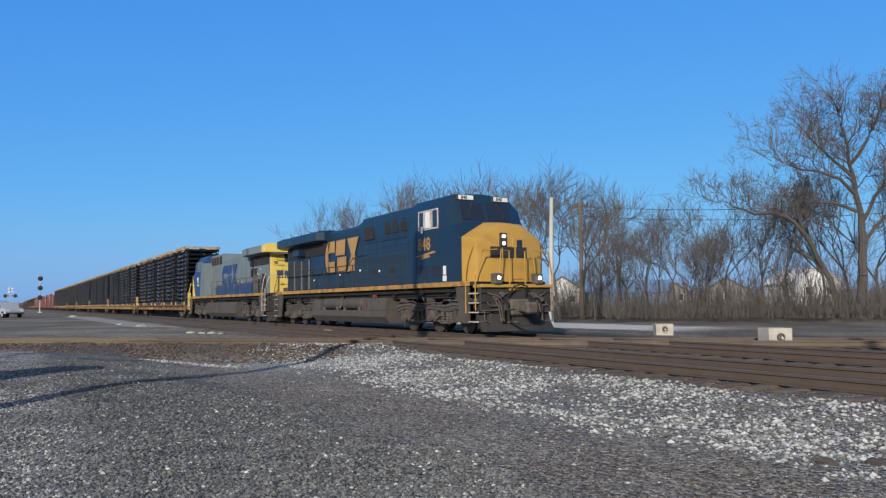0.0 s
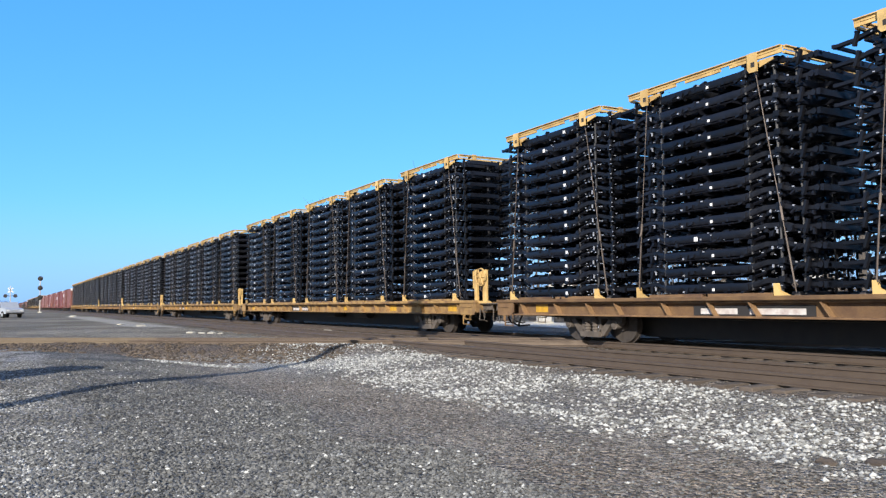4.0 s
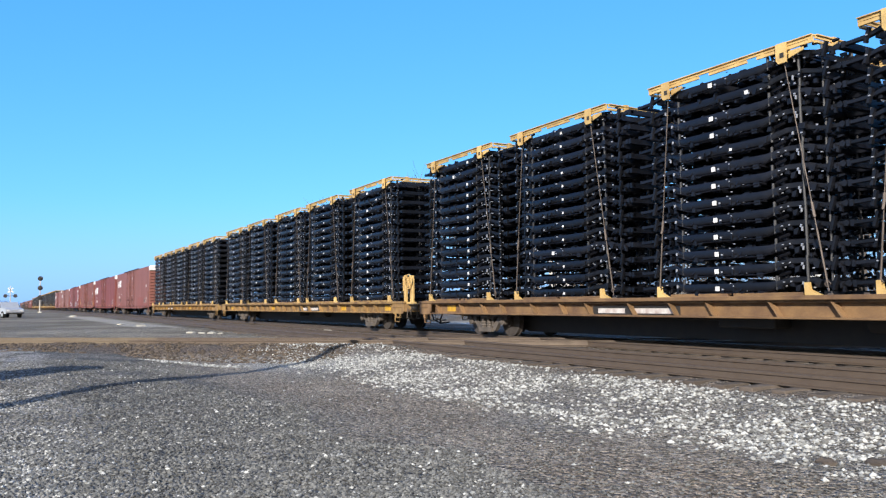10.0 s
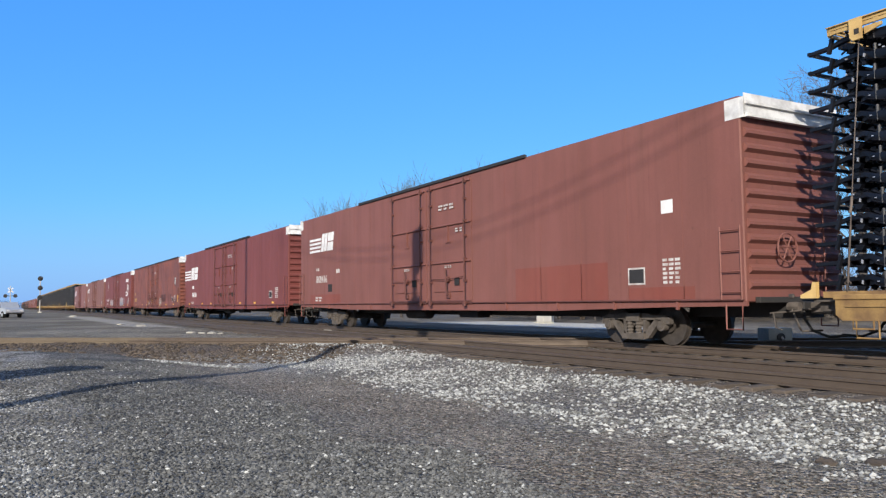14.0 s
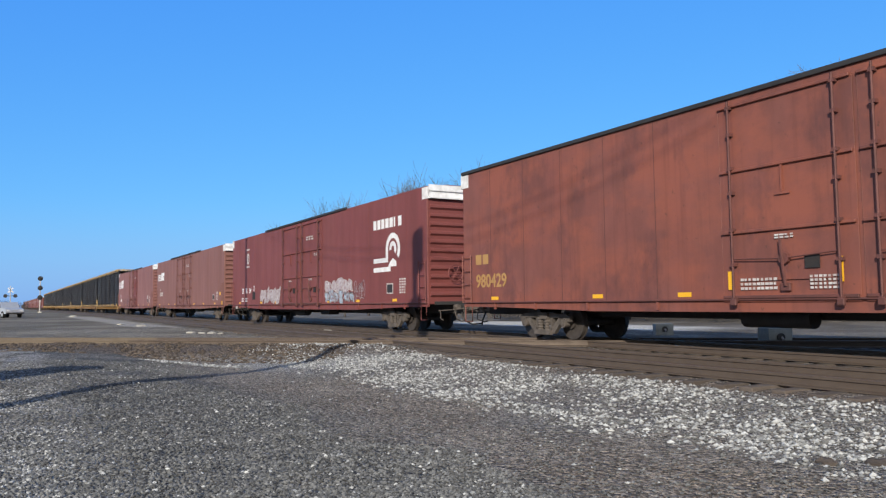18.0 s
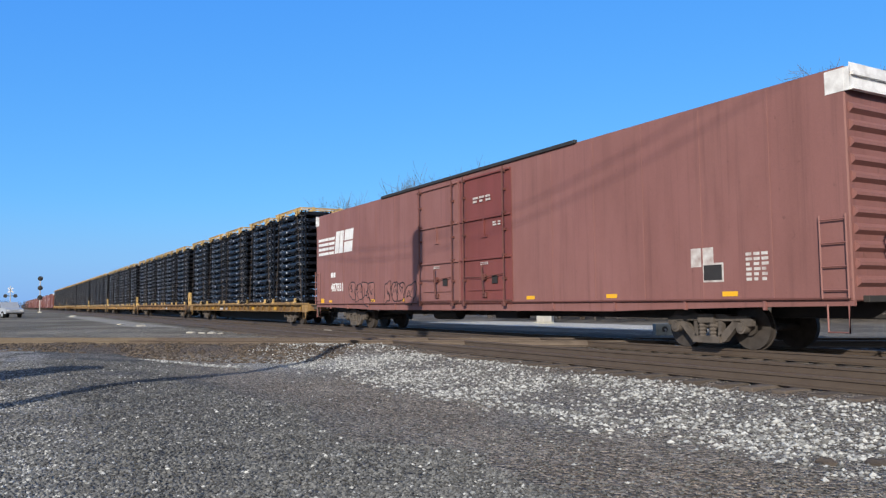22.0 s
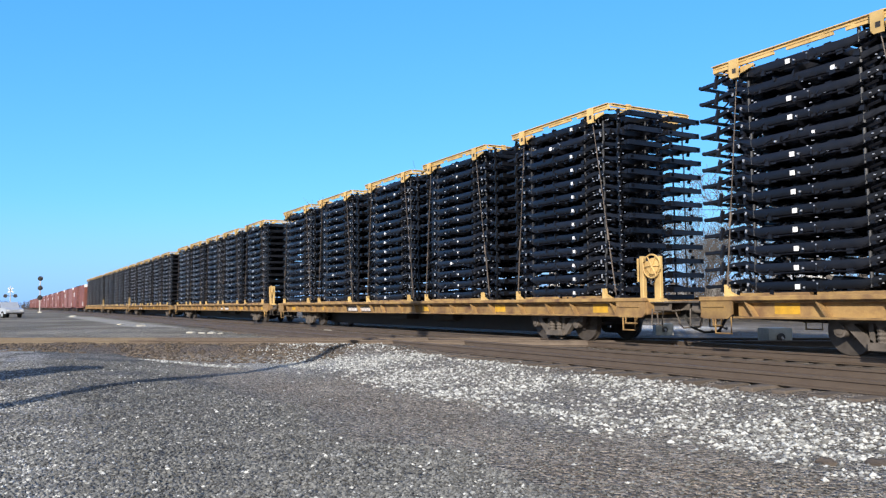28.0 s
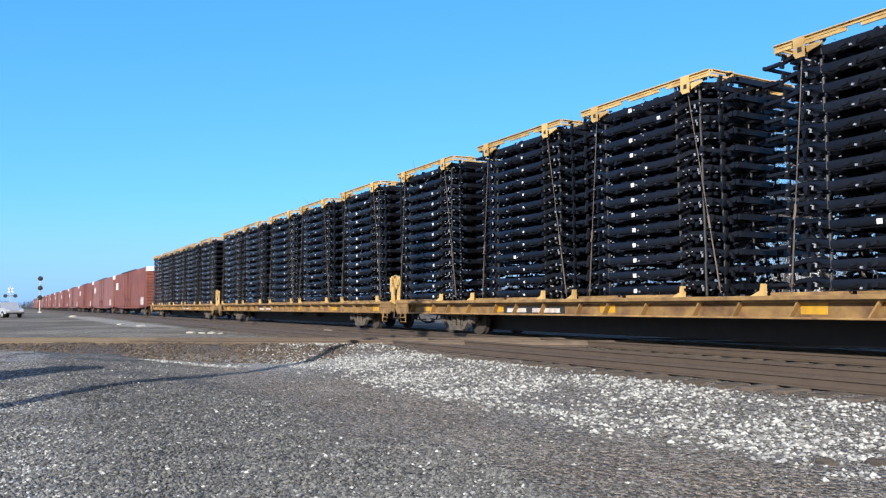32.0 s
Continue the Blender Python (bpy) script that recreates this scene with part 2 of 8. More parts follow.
def ground_material():
    """Gravel, soil, asphalt and a strip with painted train shade, by place on the plan, with stains at two scales."""
    m = bpy.data.materials.new("yard_ground")
    m.use_nodes = True
    nt = m.node_tree
    n, ln = nt.nodes, nt.links
    b = n["Principled BSDF"]
    b.inputs["Roughness"].default_value = 0.95
    b.inputs["Specular IOR Level"].default_value = 0.2
    geo = n.new("ShaderNodeNewGeometry")

    def noise(scale, detail=6, src=None):
        t = n.new("ShaderNodeTexNoise")
        t.inputs["Scale"].default_value, t.inputs["Detail"].default_value = scale, detail
        ln.new(src or geo.outputs["Position"], t.inputs["Vector"])
        return t.outputs["Fac"]

    def calc(op, a, c=None):
        t = n.new("ShaderNodeMath")
        t.operation = op
        for i, s in enumerate((a, c)):
            if s is None:
                continue
            if isinstance(s, (int, float)):
                t.inputs[i].default_value = s
            else:
                ln.new(s, t.inputs[i])
        return t.outputs[0]

    def ramp(v, lo, hi, a=0.0, z=1.0):
        t = n.new("ShaderNodeMapRange")
        t.interpolation_type = "SMOOTHSTEP"
        for k, w in (("From Min", lo), ("From Max", hi), ("To Min", a), ("To Max", z)):
            t.inputs[k].default_value = w
        ln.new(v, t.inputs["Value"])
        return t.outputs[0]

    def blend(f, a, c):
        t = n.new("ShaderNodeMix")
        t.data_type = "RGBA"
        for k, s in (("Factor", f), ("A", a), ("B", c)):
            if isinstance(s, tuple):
                t.inputs[k].default_value = (*s, 1)
            else:
                ln.new(s, t.inputs[k])
        return t.outputs["Result"]

    sep = n.new("ShaderNodeSeparateXYZ")
    ln.new(geo.outputs["Position"], sep.inputs[0])
    x, y = sep.outputs["X"], sep.outputs["Y"]
    wob = calc("MULTIPLY", calc("SUBTRACT", noise(0.35), 0.5), 5.0)
    yy, xx = calc("ADD", y, wob), calc("ADD", x, wob)
    gravel = blend(ramp(noise(1.3), 0.4, 0.62), (0.105, 0.104, 0.1), (0.14, 0.132, 0.12))
    wob2 = calc("MULTIPLY", calc("SUBTRACT", noise(1.1, 4), 0.5), 1.6)
    brown = calc("MULTIPLY", ramp(calc("ADD", y, calc("MULTIPLY", wob, 0.4)), -11.7, -10.1), 0.85)
    gravel = blend(brown, gravel, blend(ramp(noise(0.8), 0.4, 0.62), (0.215, 0.182, 0.148), (0.27, 0.235, 0.195)))
    pale = calc("MULTIPLY", ramp(noise(0.9, 5), 0.38, 0.52), ramp(calc("ADD", y, calc("MULTIPLY", wob2, 0.6)), -13.75, -13.35, 1, 0))
    gravel = blend(calc("MULTIPLY", pale, 0.85), gravel, (0.3, 0.29, 0.275))
    pale2 = calc("MULTIPLY", ramp(noise(0.5, 5), 0.46, 0.6), ramp(calc("ADD", x, wob2), -14.5, -13.0, 1, 0))
    gravel = blend(calc("MULTIPLY", pale2, 0.35), gravel, (0.25, 0.23, 0.2))
    earth = calc("MULTIPLY", ramp(calc("ADD", x, wob2), -6.6, -4.2), calc("MULTIPLY", ramp(calc("ADD", y, wob2), -11.2, -9.8), ramp(noise(1.7, 5), 0.36, 0.56)))
    gravel = blend(calc("MULTIPLY", earth, 0.85), gravel, (0.21, 0.172, 0.135))
    soil = blend(ramp(noise(0.9), 0.38, 0.65), (0.125, 0.103, 0.085), (0.175, 0.15, 0.128))
    bed = ramp(yy, -9.3, -7.8)
    col = blend(calc("MULTIPLY", bed, 0.8), gravel, (0.19, 0.182, 0.17))
    tongue = calc("MULTIPLY", ramp(calc("ADD", x, wob2), -17.5, -14.5, 1, 0), calc("MULTIPLY", ramp(calc("ADD", y, calc("MULTIPLY", wob2, 0.5)), -9.9, -9.0), ramp(calc("ADD", y, wob2), -6.2, -5.4, 1, 0)))
    col = blend(calc("MULTIPLY", calc("MULTIPLY", tongue, ramp(calc("ADD", x, wob2), -24.5, -22.0)), 0.75), col, (0.33, 0.335, 0.33))
    col = blend(ramp(y, -5.9, -5.3), col, soil)
    diag = calc("ABSOLUTE", calc("ADD", calc("MULTIPLY", calc("ADD", x, 16.2), 0.72), calc("MULTIPLY", y, -0.69)))
    left = calc("MULTIPLY", ramp(calc("ADD", diag, calc("MULTIPLY", wob, 0.5)), 2.8, 4.2, 1, 0), ramp(x, -20.0, -16.0, 1, 0))
    col = blend(left, col, (0.125, 0.1, 0.08))
    far = blend(ramp(noise(0.12), 0.4, 0.62), (0.15, 0.135, 0.11), (0.25, 0.228, 0.19))
    col = blend(ramp(calc("ADD", calc("MULTIPLY", x, 0.72), calc("MULTIPLY", y, -0.69)), -16.5, -14.4, 1, 0), col, far)
    bare = calc("MULTIPLY", ramp(calc("ADD", y, calc("MULTIPLY", wob, 0.35)), -8.6, -7.9), ramp(calc("ADD", y, calc("MULTIPLY", wob, 0.35)), -6.0, -4.9, 1, 0))
    bare = calc("MULTIPLY", bare, calc("MULTIPLY", ramp(x, -105.0, -95.0), ramp(calc("ADD", x, wob), -46.0, -42.0, 1, 0)))
    col = blend(calc("MULTIPLY", bare, 0.8), col, (0.4, 0.385, 0.355))
    # beyond the main track: dark ballast, with the train's shade put into its colour
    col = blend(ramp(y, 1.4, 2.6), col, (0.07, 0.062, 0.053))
    col = blend(ramp(calc("ADD", y, calc("MULTIPLY", wob, 0.2)), 4.2, 6.2), col, blend(ramp(noise(0.25), 0.42, 0.6), (0.13, 0.115, 0.098), (0.2, 0.18, 0.155)))
    strip = calc("MULTIPLY", ramp(calc("ADD", y, calc("MULTIPLY", wob, 0.3)), 10.2, 11.0), ramp(calc("ADD", y, calc("MULTIPLY", wob, 0.3)), 15.0, 17.0, 1, 0))
    strip = calc("MULTIPLY", strip, calc("MULTIPLY", ramp(x, -50.0, -42.0), ramp(x, -27.0, -22.0, 1, 0)))
    col = blend(strip, col, (0.6, 0.58, 0.54))
    col = blend(ramp(yy, 22.0, 32.0), col, (0.2, 0.155, 0.105))
    v1 = n.new("ShaderNodeTexVoronoi")
    v1.inputs["Scale"].default_value = 15.0
    ln.new(geo.outputs["Position"], v1.inputs["Vector"])
    v2 = n.new("ShaderNodeTexVoronoi")
    v2.inputs["Scale"].default_value = 38.0
    ln.new(geo.outputs["Position"], v2.inputs["Vector"])
    hs = n.new("ShaderNodeHueSaturation")
    sp = n.new("ShaderNodeSeparateColor")
    ln.new(v2.outputs["Color"], sp.inputs[0])
    sp1 = n.new("ShaderNodeSeparateColor")
    ln.new(v1.outputs["Color"], sp1.inputs[0])
    value = calc("MULTIPLY", ramp(sp.outputs[0], 0, 1, 0.4, 1.7), ramp(sp1.outputs[0], 0.0, 1.0, 0.75, 1.3))
    near = ramp(calc("ADD", calc("MULTIPLY", x, -1.0), y), 20.0, 60.0, 1, 0)
    value = calc("ADD", calc("MULTIPLY", near, value), calc("SUBTRACT", 1.0, near))
    ln.new(value, hs.inputs["Value"])
    ln.new(col, hs.inputs["Color"])
    ln.new(hs.outputs["Color"], b.inputs["Base Color"])
    bp = n.new("ShaderNodeBump")
    bp.inputs["Strength"].default_value, bp.inputs["Distance"].default_value = 1.0, 0.045
    ln.new(calc("ADD", calc("MULTIPLY", v1.outputs["Distance"], -1.0), calc("MULTIPLY", v2.outputs["Distance"], -0.5)), bp.inputs["Height"])
    ln.new(bp.outputs["Normal"], b.inputs["Normal"])
    return m


GROUND = ground_material()

# ---- mesh tools ----


class Form:
    """Collects vertices and faces of one mesh; slot is the material of the faces that follow."""

    def __init__(self):
        self.v, self.f, self.s, self.slot = [], [], [], 0

    def add(self, verts, faces):
        k = len(self.v)
        self.v += [tuple(p) for p in verts]
        self.f += [tuple(k + i for i in fc) for fc in faces]
        self.s += [self.slot] * len(faces)
        return self

    def box(self, x0, x1, y0, y1, z0, z1, c=0.0):
        if not c:
            vs = [(x, y, z) for x in (x0, x1) for y in (y0, y1) for z in (z0, z1)]
            return self.add(vs, [(0, 1, 3, 2), (4, 6, 7, 5), (0, 4, 5, 1), (2, 3, 7, 6), (0, 2, 6, 4), (1, 5, 7, 3)])
        lo, hi = (x0, y0, z0), (x1, y1, z1)
        vs, ix = [], {}
        for cx in (0, 1):
            for cy in (0, 1):
                for cz in (0, 1):
                    cr = (cx, cy, cz)
                    for a in range(3):
                        p = [(hi if cr[i] else lo)[i] + (0 if i == a else (-c if cr[i] else c)) for i in range(3)]
                        ix[cr, a] = len(vs)
                        vs.append(p)
        fs = []
        for a in range(3):
            u, w = (a + 1) % 3, (a + 2) % 3
            for side in (0, 1):
                q = []
                for d, e in ((0, 0), (1, 0), (1, 1), (0, 1)):
                    cr = [0, 0, 0]
                    cr[a], cr[u], cr[w] = side, d, e
                    q.append(ix[tuple(cr), a])
                fs.append(q)
            for d in (0, 1):
                for e in (0, 1):
                    c0, c1 = [0, 0, 0], [0, 0, 0]
                    c0[a], c1[a] = 0, 1
                    c0[u] = c1[u] = d
                    c0[w] = c1[w] = e
                    fs.append([ix[tuple(c0), u], ix[tuple(c1), u], ix[tuple(c1), w], ix[tuple(c0), w]])
        for cx in (0, 1):
            for cy in (0, 1):
                for cz in (0, 1):
                    fs.append([ix[(cx, cy, cz), a] for a in range(3)])
        return self.add(vs, fs)

    def prism(self, poly, axis, a0, a1):
        k = len(poly)
        put = {"x": lambda p, a: (a, p[0], p[1]), "y": lambda p, a: (p[0], a, p[1]), "z": lambda p, a: (p[0], p[1], a)}[axis]
        vs = [put(p, a0) for p in poly] + [put(p, a1) for p in poly]
        fs = [tuple(range(k)), tuple(range(2 * k - 1, k - 1, -1))] + [(i, (i + 1) % k, k + (i + 1) % k, k + i) for i in range(k)]
        return self.add(vs, fs)

    def loft(self, rings):
        k = len(rings[0])
        vs = [p for r in rings for p in r]
        fs = [tuple(range(k)), tuple(range((len(rings) - 1) * k, len(rings) * k))]
        for j in range(len(rings) - 1):
            fs += [(j * k + i, j * k + (i + 1) % k, (j + 1) * k + (i + 1) % k, (j + 1) * k + i) for i in range(k)]
        return self.add(vs, fs)

    def tube(self, pts, r, n=6, r1=None):
        pts = [Vector(p) for p in pts]
        rings = []
        for i, p in enumerate(pts):
            d = (pts[min(i + 1, len(pts) - 1)] - pts[max(i - 1, 0)]).normalized()
            u = d.cross(Vector((0, 0, 1)) if abs(d.z) < 0.9 else Vector((1, 0, 0))).normalized()
            w = d.cross(u)
            rr = r if r1 is None else r + (r1 - r) * i / (len(pts) - 1)
            rings.append([p + (u * math.cos(2 * math.pi * j / n) + w * math.sin(2 * math.pi * j / n)) * rr for j in range(n)])
        return self.loft(rings)

    def disc(self, cx, cz, y0, y1, r, n=20):
        return self.prism([(cx + r * math.cos(2 * math.pi * i / n), cz + r * math.sin(2 * math.pi * i / n)) for i in range(n)], "y", y0, y1)

    def mesh(self, name, mats, tidy=True):
        me = bpy.data.meshes.new(name)
        me.from_pydata(self.v, [], self.f)
        for m in mats:
            me.materials.append(m)
        if len(mats) > 1:
            me.polygons.foreach_set("material_index", self.s)
        if tidy and len(self.f) < 6000:
            bm = bmesh.new()
            bm.from_mesh(me)
            bmesh.ops.recalc_face_normals(bm, faces=bm.faces)
            bm.to_mesh(me)
            bm.free()
        me.shade_smooth()
        me.set_sharp_from_angle(angle=radians(32))
        return me


def part(name, form, mats, parent=None, label="", at=None):
    """One mesh object; under parent it is a part. form: a Form or a mesh that is already there."""
    mats = mats if isinstance(mats, (list, tuple)) else [mats]
    ob = new(name, form.mesh(name, mats) if isinstance(form, Form) else form)
    if parent:
        ob.parent = parent
    if at is not None:
        ob.matrix_basis = at if isinstance(at, Matrix) else Matrix.Translation(at)
    if label:
        tagged(ob, label)
    return ob


def thing(name, label, category, group="", at=None):
    ob = new(name)
    ob.empty_display_size = 0.3
    if at is not None:
        ob.matrix_basis = at if isinstance(at, Matrix) else Matrix.Translation(at)
    return tagged(ob, label, category, group)


def figures(text, size, thick=0.004):
    """A mesh of readable characters, standing upright and read from the side of -y."""
    cu = bpy.data.curves.new("figures", "FONT")
    cu.body, cu.size, cu.extrude, cu.offset, cu.resolution_u = text, size, thick, size * 0.018, 3
    ob = new("figures", cu)
    dg = bpy.context.evaluated_depsgraph_get()
    me = bpy.data.meshes.new_from_object(ob.evaluated_get(dg))
    bpy.data.objects.remove(ob)
    me.transform(Matrix.Rotation(radians(90), 4, "X"))
    me.name = "figures"
    return me

# ---- ground and tracks ----
# track centre lines: the train's track is y = 0; a second one runs beside it; a third crosses both at an angle
NEAR_Y = -3.96
DIAG = Vector((0.69, 0.72)).normalized()
DIAG_AT = Vector((-16.2, 0.0))


def smooth(a, b, t):
    t = min(1.0, max(0.0, (t - a) / (b - a)))
    return t * t * (3 - 2 * t)


def ground_z(x, y):
    z = -0.3
    if y < -5.2:
        z = -0.22 - 0.18 * smooth(-5.4, -7.6, y) + 0.05 * smooth(-9, -14, y)
    else:
        z = -0.2 - 0.1 * smooth(6.0, 10.0, y)
    z += 0.2 * smooth(-9.0, -16.0, x) * smooth(-9.5, -13.5, y)
    d = abs((x - DIAG_AT.x) * DIAG.y - y * DIAG.x)
    lift = smooth(4.0, 1.5, d) * smooth(-15.0, -19.0, x)
    z = z * (1 - lift) + -0.11 * lift
    road = smooth(0.0, 3.0, (DIAG_AT.x - x) * DIAG.y + y * DIAG.x - 1.2) * smooth(-5.0, -7.0, y)
    z = z * (1 - road) + -0.1 * road
    rough = 1.0 if x > -60 else 0.3
    z += rough * (0.035 * noise.noise((x * 0.6, y * 0.6, 0)) + 0.018 * noise.noise((x * 2.2, y * 2.2, 5)))
    z += lift * 0.09 * noise.noise((x * 1.7, y * 1.7, 8)) * smooth(0.9, 1.6, d)
    if y > 24:
        z += 0.25 * smooth(24, 34, y)
    return z


def steps(spans):
    out = []
    for a, b, d in spans:
        k = max(1, round((b - a) / d))
        out += [a + (b - a) * i / k for i in range(k)]
    return out + [spans[-1][1]]


def ground():
    xs = steps([(-4500, -600, 300), (-600, -120, 20), (-120, -46, 1.5), (-46, 2, 0.22), (2, 20, 1.5), (20, 120, 10), (120, 1500, 200)])
    ys = steps([(-1500, -60, 120), (-60, -18, 4), (-18, 9, 0.22), (9, 45, 1.0), (45, 200, 12), (200, 2500, 200)])
    fm = Form()
    ny = len(ys)
    fm.v = [(x, y, ground_z(x, y)) for x in xs for y in ys]
    fm.f = [(i * ny + j, (i + 1) * ny + j, (i + 1) * ny + j + 1, i * ny + j + 1) for i in range(len(xs) - 1) for j in range(ny - 1)]
    fm.s = [0] * len(fm.f)
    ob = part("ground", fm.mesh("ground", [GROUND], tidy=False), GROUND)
    tagged(ob, "gravel and soil yard ground beside the tracks", "ground", kind="structure")


ground()

RAIL_PROFILE = [(-0.07, -0.17), (0.07, -0.17), (0.07, -0.155), (0.012, -0.135), (0.01, -0.05), (0.036, -0.04), (0.036, -0.006),
                (0.028, 0.0), (-0.028, 0.0), (-0.036, -0.006), (-0.036, -0.04), (-0.01, -0.05), (-0.012, -0.135), (-0.07, -0.155)]


def track(label, turn, x0, x1, ties, side=RAIL):
    """A railway track along its own x axis: two rails of real section and the timbers under them."""
    root = thing("railway_track", label, "railway track", at=turn)
    root["kind"] = "structure"
    for y in (-0.755, 0.755):
        fm = Form()
        fm.prism([(y + a, b) for a, b in RAIL_PROFILE], "x", x0, x1)
        fm.s = [1 if 7 <= i - 2 <= 7 else 0 for i in range(len(fm.f))]
        part("rail", fm, [side, RAIL_TOP], root)
    shapes = []
    for k in range(4):
        fm = Form()
        fm.box(-0.115, 0.115, -1.29 - 0.03 * k, 1.3 - 0.02 * k, -0.36, -0.172, 0.012)
        shapes.append(fm.mesh("tie", [TIE]))
    rng = random.Random(7)
    x = ties[0]
    while x < ties[1]:
        part("tie", rng.choice(shapes), TIE, root, at=pose(x, rng.uniform(-0.05, 0.05), rng.uniform(-0.012, 0.004), 0, 0, rng.uniform(-1.5, 1.5)))
        x += 0.52
    return root


track("rusty steel rails of the main track on half-buried timbers", pose(0, 0, 0), -1400, 300, (-62, 6))
track("rusty steel rails of the siding on half-buried timbers", pose(0, NEAR_Y, 0), -1400, 300, (-40, 4))
track("pale worn rails of a track crossing the main line", pose(DIAG_AT.x, DIAG_AT.y, 0.004, 0, 0, math.degrees(math.atan2(DIAG.y, DIAG.x))), -160, -14.5, (-28, -15), RAIL_TAN)
track("dark worn rails of the crossing inside the main line", pose(DIAG_AT.x, DIAG_AT.y, 0.004, 0, 0, math.degrees(math.atan2(DIAG.y, DIAG.x))), -14.5, 140, (-14.5, 12))


def stones(name, label, mat, count, size, place, seed):
    """Loose stones, too many to count, as one mesh of small crooked blocks."""
    rng = random.Random(seed)
    fm = Form()
    for _ in range(count):
        x, y = place(rng)
        s = size[0] + (size[1] - size[0]) * rng.random() ** 2
        z = ground_z(x, y) + s * 0.15
        a = rng.uniform(0, 6.283)
        ca, sa = math.cos(a), math.sin(a)
        vs = []
        for ux, uy, uz in ((-1, 0, 0), (1, 0, 0), (0, -1, 0), (0, 1, 0), (0.1, 0.2, 1), (-0.2, -0.1, -1), (0.6, 0.6, 0.5), (-0.6, 0.5, 0.5)):
            kx, ky, kz = s * ux * rng.uniform(0.6, 1.1), s * 0.75 * uy * rng.uniform(0.6, 1.1), s * 0.6 * uz * rng.uniform(0.6, 1.1)
            vs.append((x + kx * ca - ky * sa, y + kx * sa + ky * ca, z + kz))
        fm.add(vs, [(0, 2, 4), (2, 1, 4), (1, 6, 4), (6, 7, 4), (7, 0, 4), (1, 3, 6), (3, 7, 6), (3, 0, 7), (2, 0, 5), (1, 2, 5), (3, 1, 5), (0, 3, 5)])
    me = bpy.data.meshes.new(name)
    me.from_pydata(fm.v, [], fm.f)
    me.materials.append(mat)
    tagged(part(name, me, mat), label, "stones", kind="stuff")


def in_band(rng):
    """The ballast shoulder of the siding, ending in a ragged tongue beside the crossing track."""
    while True:
        if rng.random() < 0.014:
            k = rng.random()
            return -20.6 + 2.8 * k + rng.gauss(0, 0.12), -11.3 + 1.7 * k + rng.gauss(0, 0.12 + 0.1 * k)
        x, y = -25 + 24.5 * rng.random() ** 0.95, rng.uniform(-9.3, -5.0)
        edge = 0.35 * noise.noise((x * 0.7, 0, 3)) + 0.25 * noise.noise((x * 2.1, 0, 7))
        hi, lo = -5.25 + 0.5 * edge, -8.55 + edge + (0.35 if x > -6 else 0)
        if x < -24.2 + 1.75 * max(0.0, -6.5 - y) + 2 * edge:
            continue
        inside = smooth(hi + 0.15, hi - 0.35, y) * smooth(lo - 0.45, lo + 0.5, y)
        patch = 0.5 + 0.95 * noise.noise((x * 0.5, y * 0.9, 3)) + 0.4 * noise.noise((x * 1.9, y * 1.9, 4))
        if rng.random() < inside * max(0.12, patch):
            return x, y


def in_yard(rng):
    while True:
        d = 5.5 + 14 * rng.random() ** 1.3
        a = rng.uniform(-32, 34)
        fx, fy = -math.cos(radians(30.0 + a)), math.sin(radians(30.0 + a))
        x, y = EYE.x + d * fx, EYE.y + d * fy
        if y > -10.8 + 1.5 * noise.noise((x * 0.4, y * 0.4, 6)) and rng.random() < 0.84:
            continue
        if y < -5.6 and noise.noise((x * 0.35, y * 0.35, 9)) > -0.7:
            return x, y


def in_bed(rng):
    while True:
        x, y = -36 + 36 * rng.random() ** 0.8, rng.uniform(-5.6, 3.0)
        if noise.noise((x * 0.4, y * 0.8, 19)) > 0.05:
            return x, y


stones("white_ballast", "pale crushed limestone ballast beside the siding", STONE_WHITE, 16500, (0.012, 0.052), in_band, 1)
stones("grey_gravel", "loose dark grey gravel stones on the yard", STONE_GREY, 54000, (0.008, 0.03), in_yard, 2)
stones("pale_pebbles", "scattered pale pebbles on the yard", STONE_WHITE, 2600, (0.009, 0.034), in_yard, 3)
stones("track_pebbles", "small pale stones between the rails", STONE_GREY, 5000, (0.012, 0.035), in_bed, 4)



def in_corner(rng):
    while True:
        k = rng.random()
        x, y = -13.5 + 7.5 * k + rng.gauss(0, 0.3), -14.6 + 0.4 * rng.gauss(0, 1) + 0.4 * math.sin(3 * k)
        if noise.noise((x * 0.8, y * 0.8, 13)) > -0.1 and y < -13.55:
            return x, y


stones("corner_gravel", "patch of pale crushed stone on the yard", STONE_WHITE, 3000, (0.007, 0.028), in_corner, 5)


def on_bank(rng):
    while True:
        s, d = rng.uniform(-24, -6.5), rng.uniform(-1.0, 4.2)
        x, y = DIAG_AT.x + DIAG.x * s + DIAG.y * d, DIAG_AT.y + DIAG.y * s - DIAG.x * d
        if -15.5 < y < -5.3 and noise.noise((x * 0.7, y * 0.7, 31)) > -0.25:
            return x, y


stones("soil_clods", "brown soil clods along the crossing track", CLOD, 5200, (0.015, 0.085), on_bank, 6)

# ---- rolling stock: shared running gear ----
SPEED = 18.19
TRAIN = []


